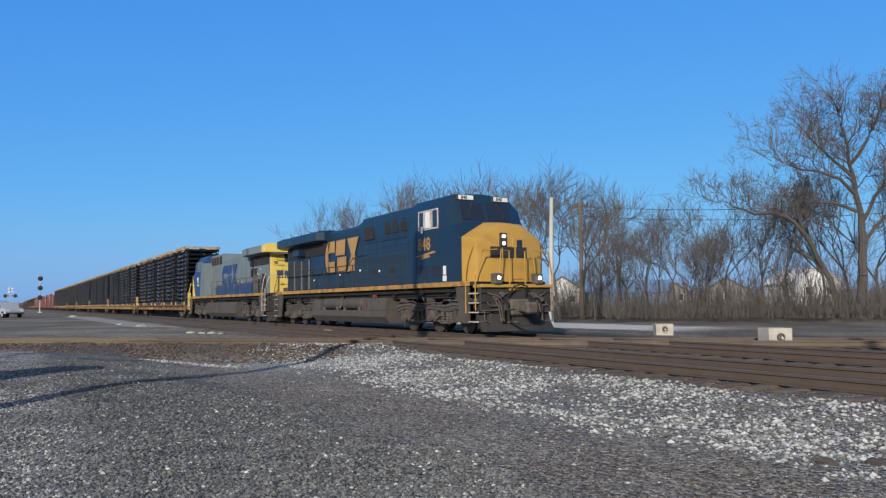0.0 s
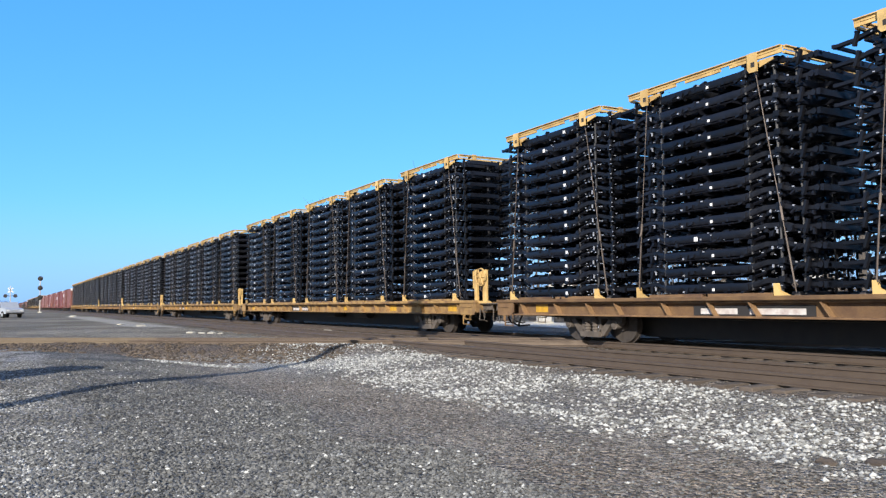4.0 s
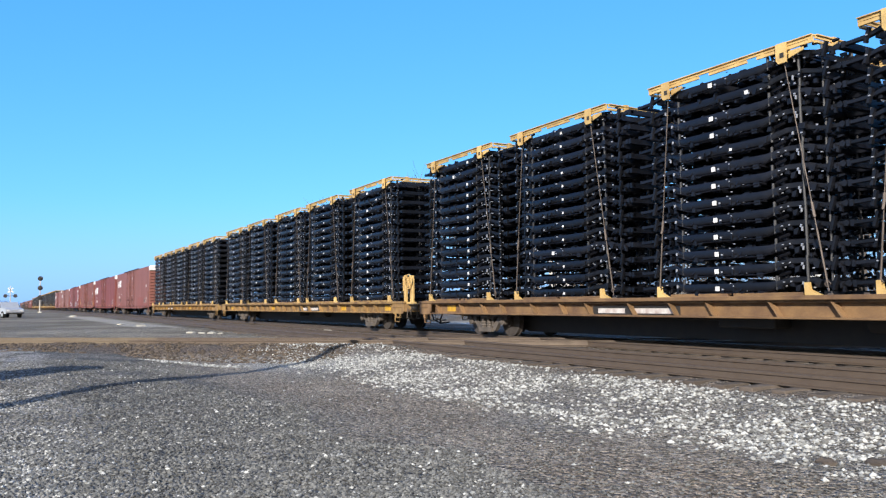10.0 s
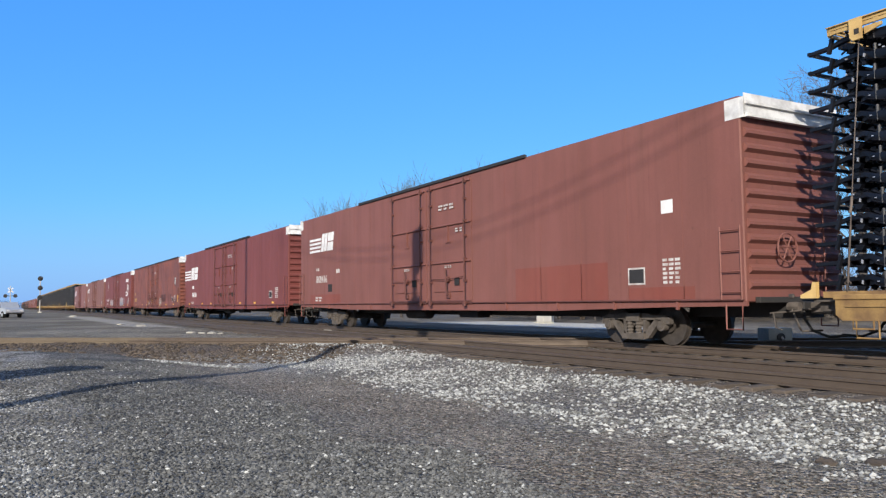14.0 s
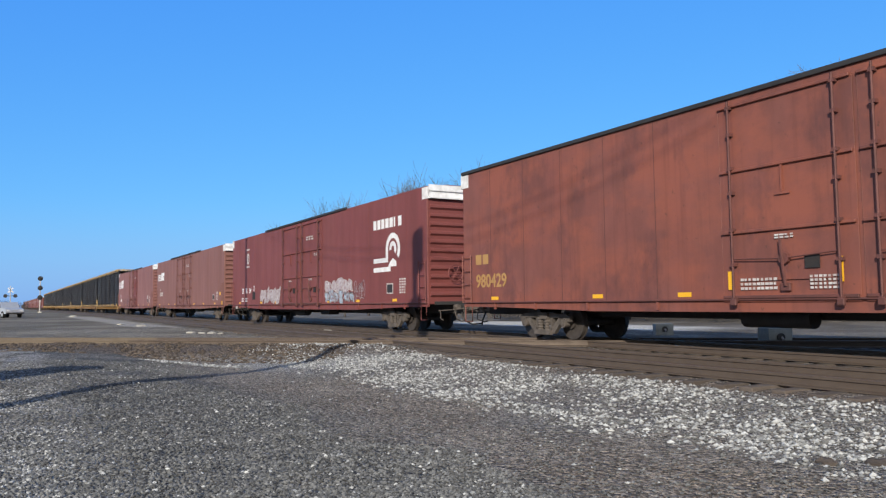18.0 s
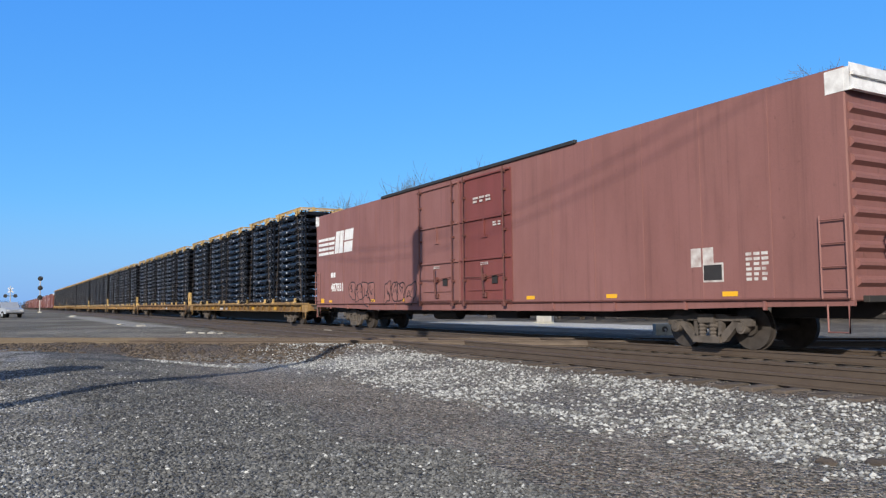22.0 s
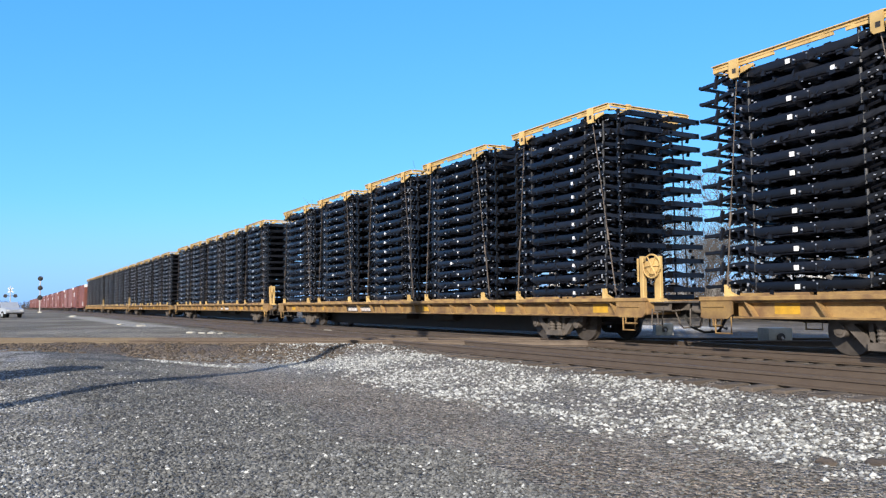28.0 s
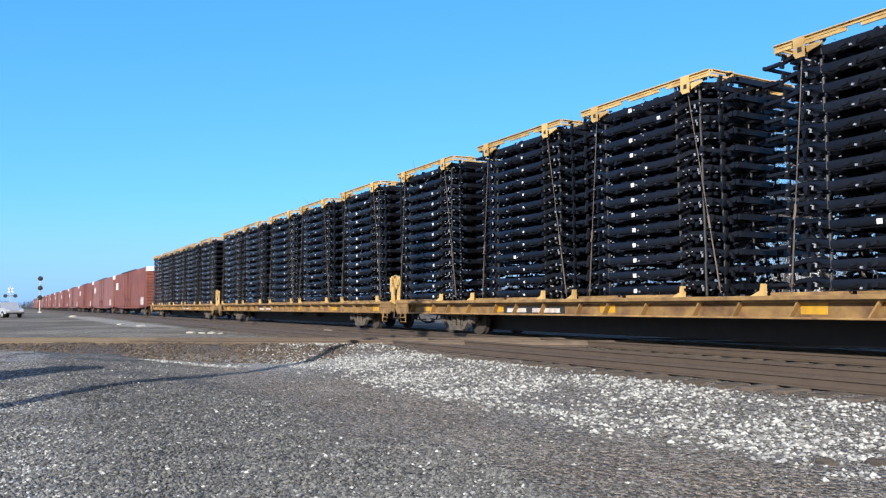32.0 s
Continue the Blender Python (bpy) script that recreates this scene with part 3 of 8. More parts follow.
def wheelset(parent, x, radius, gauge=0.755):
    fm = Form()
    n = 28
    for s in (-1, 1):
        y = s * gauge
        for r, a, b in ((radius, -0.06, 0.06), (radius + 0.028, -0.09 if s > 0 else 0.06, -0.06 if s > 0 else 0.09)):
            fm.prism([(r * math.cos(2 * math.pi * i / n), r * math.sin(2 * math.pi * i / n)) for i in range(n)], "y", y + a, y + b)
        fm.prism([(radius * 0.36 * math.cos(2 * math.pi * i / 12), radius * 0.36 * math.sin(2 * math.pi * i / 12)) for i in range(12)], "y", y + s * 0.06, y + s * 0.13)
    fm.prism([(0.08 * math.cos(2 * math.pi * i / 10), 0.08 * math.sin(2 * math.pi * i / 10)) for i in range(10)], "y", -1.05, 1.05)
    return part("wheelset", fm, WHEEL, parent, at=(x, 0, radius))


def coil(x, y, z0, z1, r):
    """A coil spring as one turned piece with waists between its turns."""
    fm = Form()
    n, k = 8, 9
    fm.loft([[(x + q * math.cos(2 * math.pi * i / n), y + q * math.sin(2 * math.pi * i / n), z0 + (z1 - z0) * j / (k - 1)) for i in range(n)]
             for j in range(k) for q in (r if j % 2 == 0 else r * 0.72,)])
    return fm


def bogie(parent, x):
    """A two-axle freight truck: cast side frames with spring nests, bolster, bearing adapters and two wheelsets."""
    fm = Form()
    fm.box(-0.22, 0.22, -1.1, 1.1, 0.44, 0.72, 0.03)
    b = part("bogie", fm, TRUCK, parent, at=(x, 0, 0))
    for s in (-1, 1):
        sf = Form()
        y0, y1 = s * 0.99, s * 1.12
        sf.prism([(-1.12, 0.5), (-1.14, 0.64), (-0.98, 0.71), (-0.6, 0.7), (-0.4, 0.75), (0.4, 0.75), (0.6, 0.7), (0.98, 0.71), (1.14, 0.64),
                  (1.12, 0.5), (0.98, 0.5), (0.92, 0.57), (0.6, 0.6), (-0.6, 0.6), (-0.92, 0.57), (-0.98, 0.5)], "y", y0, y1)
        for q in (-1, 1):
            sf.prism([(q * 0.86, 0.6), (q * 0.66, 0.6), (q * 0.3, 0.28), (q * 0.3, 0.14), (q * 0.44, 0.16)], "y", y0, y1)
            sf.prism([(q * 0.38, 0.61), (q * 0.29, 0.61), (q * 0.27, 0.26), (q * 0.36, 0.26)], "y", y0, y1)
        sf.prism([(-0.36, 0.27), (-0.36, 0.13), (0.36, 0.13), (0.36, 0.27)], "y", s * 0.96, s * 1.2)
        sf.prism([(-0.24, 0.74), (-0.2, 0.56), (0.2, 0.56), (0.24, 0.74)], "y", s * 1.0, s * 1.19)
        part("side_frame", sf, TRUCK, b)
        for k in (-0.14, 0.14):
            part("spring", coil(k, s * 1.12, 0.26, 0.57, 0.09), TRUCK, b)
        for ax in (-0.89, 0.89):
            bx = Form()
            bx.box(ax - 0.12, ax + 0.12, s * 1.0 - 0.1, s * 1.0 + 0.1, 0.44, 0.56, 0.02)
            bx.disc(ax, 0.457, s * 1.0, s * 1.16, 0.12, 12)
            bx.disc(ax, 0.457, s * 1.16, s * 1.18, 0.07, 8)
            part("bearing", bx, TRUCK, b)
    for ax in (-0.89, 0.89):
        wheelset(b, ax, 0.457)
    return b


def coupler(parent, x, s):
    fm = Form()
    fm.box(min(x, x + s * 0.75), max(x, x + s * 0.75), -0.11, 0.11, 0.74, 0.98, 0.02)
    fm.box(x + s * 0.75 - 0.12, x + s * 0.75 + 0.12, -0.2, 0.2, 0.68, 1.04, 0.05)
    fm.tube([(x + s * 0.02, -1.35, 0.78), (x + s * 0.12, -0.9, 0.8), (x + s * 0.3, -0.3, 0.86)], 0.018, 5)
    fm.tube([(x + s * 0.05, -1.3, 0.8), (x + s * 0.1, -1.3, 0.5), (x + s * 0.2, -1.25, 0.45)], 0.018, 5)
    fm.tube([(x + s * 0.08, -0.75, 0.85), (x + s * 0.2, -0.72, 0.5), (x + s * 0.1, -0.5, 0.4), (x + s * 0.35, -0.2, 0.42)], 0.022, 5)
    fm.tube([(x - s * 0.1, -0.6, 0.9), (x + s * 0.15, -0.6, 0.9)], 0.09, 8)
    part("coupler", fm, TRUCK, parent)
    hose = Form()
    hose.tube([(x + s * 0.1, -0.45, 0.7), (x + s * 0.3, -0.45, 0.42), (x + s * 0.55, -0.3, 0.3), (x + s * 0.85, -0.1, 0.33)], 0.03, 6)
    part("air_hose", hose, RUBBER, parent)


def handwheel(parent, x, y, z, mat, r=0.28, face="x"):
    fm = Form()
    pts = [(x, y + r * math.cos(a), z + r * math.sin(a)) if face == "x" else (x + r * math.cos(a), y, z + r * math.sin(a))
           for a in [2 * math.pi * i / 20 for i in range(21)]]
    fm.tube(pts, 0.022, 5)
    for i in range(6):
        a = 2 * math.pi * i / 6
        fm.tube([(x, y, z), (x, y + r * math.cos(a), z + r * math.sin(a)) if face == "x" else (x + r * math.cos(a), y, z + r * math.sin(a))], 0.016, 4)
    part("brake_wheel", fm, mat, parent)


def bars(parent, name, mat, x0, z0, wide, high, rows, cols, y, seed=0, label=""):
    """Small lettering that cannot be read, as plain bars."""
    rng = random.Random(seed)
    fm = Form()
    for r in range(rows):
        x = x0
        h = high / rows
        for c in range(cols):
            w = wide / cols * rng.uniform(0.5, 0.85)
            fm.box(x, x + w, y, y + 0.003, z0 + high - (r + 0.75) * h, z0 + high - (r + 0.15) * h)
            x += wide / cols
    part(name, fm, mat, parent, label)


# ---- flat cars with racked chassis frames ----


def flat_car(fresh, turned=False):
    DECK = DECK_YELLOW if fresh else DECK_RUST
    car = thing("flat_car", "long rusty yellow flat car carrying racked vehicle frames" if fresh else "long worn brown-yellow flat car carrying racked vehicle frames", "flat car", "flat cars of the train")
    y = 1.5
    fm = Form()
    fm.box(-13.85, 13.4, -1.46, 1.46, 0.98, 1.06, 0.01)
    part("deck", fm, DECK, car)
    fm = Form()
    fm.prism([(-14.0, 0.95), (-14.0, 0.64), (-11.5, 0.56), (-8.8, 0.15), (8.4, 0.15), (11.1, 0.56), (13.6, 0.64), (13.6, 0.95)], "y", -0.38, 0.38)
    part("centre_sill", fm, BLACK, car)
    for s in (-1, 1):
        fm = Form()
        fm.box(-13.88, 13.45, s * y - 0.05, s * y + 0.05, 1.03, 1.12, 0.012)
        part("top_chord", fm, DECK, car)
        fm = Form()
        fm.prism([(-13.05, 1.02), (-13.05, 0.72), (-12.6, 0.7), (12.0, 0.7), (12.45, 0.72), (12.45, 1.02)], "y", s * (y - 0.19) - 0.015, s * (y - 0.19) + 0.015)
        part("side_sill", fm, DECK, car)
        fm = Form()
        fm.box(-13.05, 12.45, s * (y - 0.1) - 0.11, s * (y - 0.1) + 0.11, 0.67, 0.71, 0.008)
        part("bottom_flange", fm, DECK, car)
        # deep plain plates over the ends of the sill, with a ledge and a pull loop
        for x0, x1 in ((12.45, 13.42), (-13.86, -13.05)):
            fm = Form()
            fm.prism([(x0, 1.03), (x0, 0.69), (x0 + 0.1, 0.66), (x1 - 0.12, 0.66), (x1, 0.76), (x1, 1.03)], "y", s * y - 0.02, s * y + 0.02)
            fm.box(x0 + 0.06, x1 - 0.2, s * (y + 0.02) - 0.025, s * (y + 0.02) + 0.025, 0.9, 0.925)
            fm.tube([(x0 + 0.3, s * y, 0.68), (x0 + 0.3, s * y, 0.52), (x1 - 0.3, s * y, 0.52), (x1 - 0.3, s * y, 0.68)], 0.02, 5)
            part("end_plate", fm, DECK, car)
    for x0, x1 in ((13.42, 13.95), (-14.35, -13.86)):
        fm = Form()
        fm.box(x0, x1, -1.36, 1.36, 0.99, 1.03, 0.008)
        for yy in (-1.2, -0.6, 0.6, 1.2):
            fm.box(x0, x1 - 0.05, yy - 0.03, yy + 0.03, 0.82, 0.99)
        fm.tube([(x0 + 0.1, -1.4, 0.86), (x0 + 0.12, -1.44, 0.5), (x1 - 0.1, -1.44, 0.5), (x1 - 0.08, -1.4, 0.9)], 0.018, 5)
        part("end_platform", fm, TRUCK, car)
    rib = Form()
    rib.prism([(-0.02, 1.03), (0.02, 1.03), (0.24, 0.71), (0.2, 0.71)], "y", 0.0, 0.17)
    rib = rib.mesh("rib", [DECK])
    for s in (-1,) if not turned else (1,):
        for i in range(20):
            part("rib", rib, DECK, car, at=pose(-12.65 + i * 1.3 + (0.1 if i % 3 else -0.15), s * (y - 0.03) - (0.17 if s > 0 else 0), 0))
    patch = Form()
    patch.box(0, 0.55, -0.004, 0, 0.76, 0.98)
    patch = patch.mesh("paint_patch", [BRIGHT])
    for i, x in enumerate((11.4, 6.9, 2.2, -3.4, -7.8, -12.2)):
        if fresh or i in (0, 5):
            part("paint_patch", patch, BRIGHT, car, at=(x, -y + 0.172, 0) if not turned else pose(x, y - 0.172, 0, 0, 0, 180))
    for s, x in ((1, 13.36), (-1, -13.8)):
        fm = Form()
        fm.box(x - 0.06, x + 0.06, -1.47, 1.47, 0.72, 1.04, 0.02)
        part("end_sill", fm, DECK, car)
        coupler(car, x + s * 0.15, s)
        for q in (-1, 1):
            part("step", Form().tube([(x - s * 0.3, q * 1.5, 0.7), (x - s * 0.3, q * 1.5, 0.36), (x - s * 0.7, q * 1.5, 0.36), (x - s * 0.7, q * 1.5, 0.7)], 0.022, 5), DECK, car)
    for x in (9.6, -10.1):
        bogie(car, x)
    fm = Form()
    fm.box(-1.2, 0.2, -0.95, -0.4, 0.45, 0.75, 0.03)
    part("brake_valve", fm, BLACK, car)
    part("brake_rod", Form().tube([(-6, -0.7, 0.62), (-1.2, -0.7, 0.62)], 0.025, 5), BLACK, car)
    part("air_reservoir", Form().tube([(2.0, -0.6, 0.6), (3.4, -0.6, 0.6)], 0.19, 12), BLACK, car)
    # hand brake stand at the leading end
    st = Form()
    st.box(13.08, 13.2, -1.34, -1.22, 1.02, 2.1, 0.015)
    st.box(13.5, 13.7, -1.3, -1.2, 1.02, 2.08, 0.015)
    st.box(13.2, 13.5, -1.3, -1.2, 1.62, 1.98, 0.02)
    st.prism([(13.0, 1.02), (13.85, 1.02), (13.72, 1.1), (13.1, 1.1)], "y", -1.38, -1.16)
    st.tube([(13.02, -1.32, 1.5), (13.02, -1.32, 2.05)], 0.025, 5)
    part("brake_stand", st, RACK, car)
    handwheel(car, 13.5, -1.36, 1.85, RACK, 0.27, "y")
    part("brake_gear_box", Form().tube([(13.5, -1.2, 1.85), (13.5, -1.34, 1.85)], 0.19, 12), RACK, car)
    part("brake_chain", Form().tube([(13.45, -1.3, 1.62), (13.42, -1.32, 1.45), (13.5, -1.32, 1.4), (13.56, -1.3, 1.58)], 0.02, 5), CHAIN, car)
    # low deck rails, stops and stake pockets that hold the racks
    for x0 in (RACK_X if not turned else [-x - TURN_SHIFT + RACK_LEN for x in RACK_TURNED]):
        for s in ((-1,) if not turned else (1,)):
            fm = Form()
            fm.box(x0 - 3.75, x0 - 2.2, s * 1.3 - 0.07, s * 1.3 + 0.07, 1.06, 1.18, 0.01)
            part("deck_rail", fm, DECK, car)
            part("deck_rail", Form().box(x0 - 2.05, x0 - 0.45, s * 1.3 - 0.07, s * 1.3 + 0.07, 1.06, 1.18, 0.01), DECK, car)
            for dx in (0.14, -4.24):
                part("chain_anchor", Form().box(x0 + dx - 0.06, x0 + dx + 0.06, s * 1.44 - 0.03, s * 1.44 + 0.03, 1.06, 1.15, 0.02), CHAIN, car)
            for dx in (-0.25, -3.95):
                fm = Form()
                fm.prism([(x0 + dx - 0.12, 1.06), (x0 + dx - 0.12, 1.36), (x0 + dx - 0.05, 1.36), (x0 + dx - 0.02, 1.22), (x0 + dx + 0.2, 1.12), (x0 + dx + 0.2, 1.06)], "y", s * 1.4 - 0.05, s * 1.4 + 0.05)
                part("stop", fm, RACK, car)
    return car


# leading ends of the racks on a car, and on one that runs the other way round (its own turn shifts it along)
RACK_LEN = 4.18
RACK_X = (12.26, 6.66, 1.61, -4.03, -9.22)
RACK_TURNED = (12.17, 6.91, 1.14, -3.9, -9.62)
TURN_SHIFT = -0.4


def chassis_mesh(v, plain):
    """A ladder frame of a light truck: two cranked rails, cross members, brackets and a paper label. The plain ones stand behind."""
    fm = Form()
    rng = random.Random(40 + v)
    for s in (-1, 1):
        near = s < 0 or not plain
        top = [(-2.62, 0.08), (-2.2, 0.1), (-1.95, 0.17), (-1.6, 0.2), (-1.4, 0.13), (-1.2, 0.11), (0.9, 0.11), (1.1, 0.14), (1.35, 0.2), (1.75, 0.19), (2.05, 0.11), (2.6, 0.08)]
        hgt = [0.07, 0.075, 0.09, 0.1, 0.13, 0.165, 0.16, 0.13, 0.11, 0.1, 0.09, 0.075]
        yy = [0.5, 0.5, 0.5, 0.52, 0.57, 0.61, 0.62, 0.6, 0.55, 0.5, 0.47, 0.46]
        fm.loft([[(x, s * (w - 0.03), z - h), (x, s * (w + 0.045), z - h), (x, s * (w + 0.055), z - h * 0.88), (x, s * (w + 0.055), z - h * 0.12), (x, s * (w + 0.045), z), (x, s * (w - 0.03), z)]
                 for (x, z), h, w in zip(top, hgt, yy)])
        # welded brackets along the rail, shock mounts and body mounts at the crank
        for k in range(11 if near else 4):
            x = -1.75 + k * 0.35 + rng.uniform(-0.12, 0.12)
            w = 0.63 if abs(x) < 1 else 0.54
            q, z0 = rng.uniform(0.015, 0.05), rng.uniform(-0.1, 0.06)
            fm.prism([(x - q, z0), (x + q, z0), (x + q * 2.2, z0 + rng.uniform(0.05, 0.15)), (x - q * rng.uniform(0.5, 2), z0 + 0.1)], "y", s * (w - 0.06), s * (w + rng.uniform(0.01, 0.07)))
        fm.tube([(0.9 + 0.1 * v, s * 0.5, 0.1), (1.15, s * 0.66, 0.24), (1.35, s * 0.62, 0.3)], 0.03, 4)
        fm.tube([(-1.5, s * 0.55, 0.2), (-1.2, s * 0.63, 0.06), (-0.95, s * 0.6, -0.02)], 0.028, 4)
        for xc, wide, count in ((-1.6, 0.35, 11), (1.4, 0.4, 12), (-0.4, 0.7, 5), (0.5, 0.4, 4), (2.15, 0.3, 5)) if near else ((-1.5, 0.3, 3), (1.3, 0.35, 3)):
            for k in range(count):
                x, z = xc + rng.uniform(-wide, wide), rng.uniform(-0.14, 0.24)
                w = 0.6 if abs(x) < 1.2 else 0.53
                y = s * (w + rng.uniform(-0.14, 0.09))
                if abs(xc) < 1:
                    y, z = s * (w + rng.uniform(0.04, 0.08)), rng.uniform(-0.16, -0.02)
                if k % 3 == 2:
                    fm.tube([(x, y, z), (x + rng.uniform(-0.12, 0.12), y - s * 0.05, z + rng.uniform(0.06, 0.16))], rng.uniform(0.018, 0.035), 4)
                else:
                    a, b = rng.uniform(0.02, 0.07), rng.uniform(0.03, 0.1)
                    fm.prism([(x - a, z), (x + a, z + rng.uniform(-0.03, 0.03)), (x + a * rng.uniform(0.3, 1.2), z + b), (x - a * rng.uniform(0.3, 1.2), z + b)], "y", y - 0.03, y + 0.03)
        if near:
            # brake and fuel lines clipped below the rail
            fm.tube([(-1.5, s * 0.6, 0.02), (-1.1, s * 0.67, -0.09), (-0.2, s * 0.67, -0.085), (0.7, s * 0.67, -0.1), (1.2, s * 0.62, 0.0)], 0.014, 4)
        fm.slot = 2
        for x, w, r in ((-2.2, 0.5, 0.022), (-1.3, 0.62, 0.03), (1.05, 0.63, 0.032), (1.66, 0.55, 0.03), (2.1, 0.475, 0.024)):
            fm.tube([(x, s * w, -0.13 if x > 1.5 else -0.04), (x, s * w, 0.233)], r, 6 if near else 3)
        # plated bolts, clips and bushings, their pale colour standing in for glints
        if near:
            fm.slot = 3
            for x, w, wide, high, z in (((1.56, 0.6, 0.016, 0.085, 0.0), (-1.72, 0.58, 0.014, 0.06, 0.03), (0.62, 0.69, 0.02, 0.03, -0.05)),
                                        ((1.5, 0.6, 0.018, 0.05, 0.04), (-0.7, 0.69, 0.024, 0.03, -0.06), (-1.62, 0.59, 0.016, 0.07, 0.0)),
                                        ((1.62, 0.6, 0.014, 0.07, -0.02), (-1.5, 0.61, 0.018, 0.055, 0.05), (-0.2, 0.69, 0.016, 0.024, -0.02)))[v]:
                fm.prism([(x - wide, z), (x + wide * 0.6, z - 0.008), (x + wide, z + high), (x - wide * 0.5, z + high * 1.1)], "y", s * w, s * (w + 0.03))
            for k in range(16):
                x, z = rng.choice((-1.6, -1.5, 1.45, 1.4, 2.0, 0.0)) + rng.gauss(0, 0.25), rng.uniform(-0.12, 0.2)
                w = 0.56 + rng.uniform(0, 0.09) + (0.05 if abs(x) < 1 else 0)
                fm.box(x - rng.uniform(0.008, 0.03), x + 0.012, s * w - 0.012, s * w + 0.012, z, z + rng.uniform(0.012, 0.028))
        fm.slot = 0
    for x, z in ((-1.75, 0.1), (-1.0, 0.08), (-0.1, 0.03), (0.8, 0.05), (1.6, 0.1), (2.45, 0.05)):
        fm.tube([(x, -0.55, z), (x, 0.55, z)], 0.05 if x < 2 else 0.065, 5)
    for x, w in ((-1.5, 0.3), (-0.95, 0.22), (0.35, 0.26), (1.25, 0.22)):
        fm.box(x - w / 2, x + w / 2, -0.5, 0.5, -0.03 + rng.uniform(0, 0.05), 0.1 + rng.uniform(0, 0.06))
    fm.box(-2.64, -2.58, -0.55, 0.55, 0.03, 0.09)
    fm.box(2.53, 2.6, -0.56, 0.56, -0.02, 0.1)
    for x in (-2.02, 1.92):
        fm.box(x - 0.035, x + 0.035, -0.5, 0.5, 0.0, 0.13 if abs(x) < 2.2 else 0.08)
    for x0, x1 in ((-2.5, -1.9), (1.85, 2.5)):
        for s in (-1, 1):
            fm.tube([((x0 + x1) / 2, s * 0.56, -0.06), ((x0 + x1) / 2 + 0.08, s * 0.56, 0.2)], 0.045, 5)
    for x0, x1, y in ((-1.5, -0.6, -0.2), (0.3, 1.9, 0.25), (-0.8, 0.7, 0.1)):
        fm.box(x0, x1, y - 0.05, y + 0.05, 0.0, 0.1)
    for x in (-1.3, -0.55, 0.2, 0.95):
        fm.prism([(x - 0.12, -0.08), (x + 0.1, -0.08), (x + 0.16, 0.16), (x - 0.05, 0.2)], "y", -0.34, 0.3)
    fm.slot = 1
    x, half = ((0.55, 0.042), (0.1, 0.03), (-0.35, 0.05))[v]
    fm.box(x - half, x + half, -0.692, -0.682, -0.04, -0.04 + half * 1.9)
    return fm.mesh("chassis_frame", [CHASSIS, TAG, POST, ZINC_GLINT])


CHASSIS_MESHES = [[chassis_mesh(v, plain) for v in range(3)] for plain in (False, True)]
LAYERS = 13


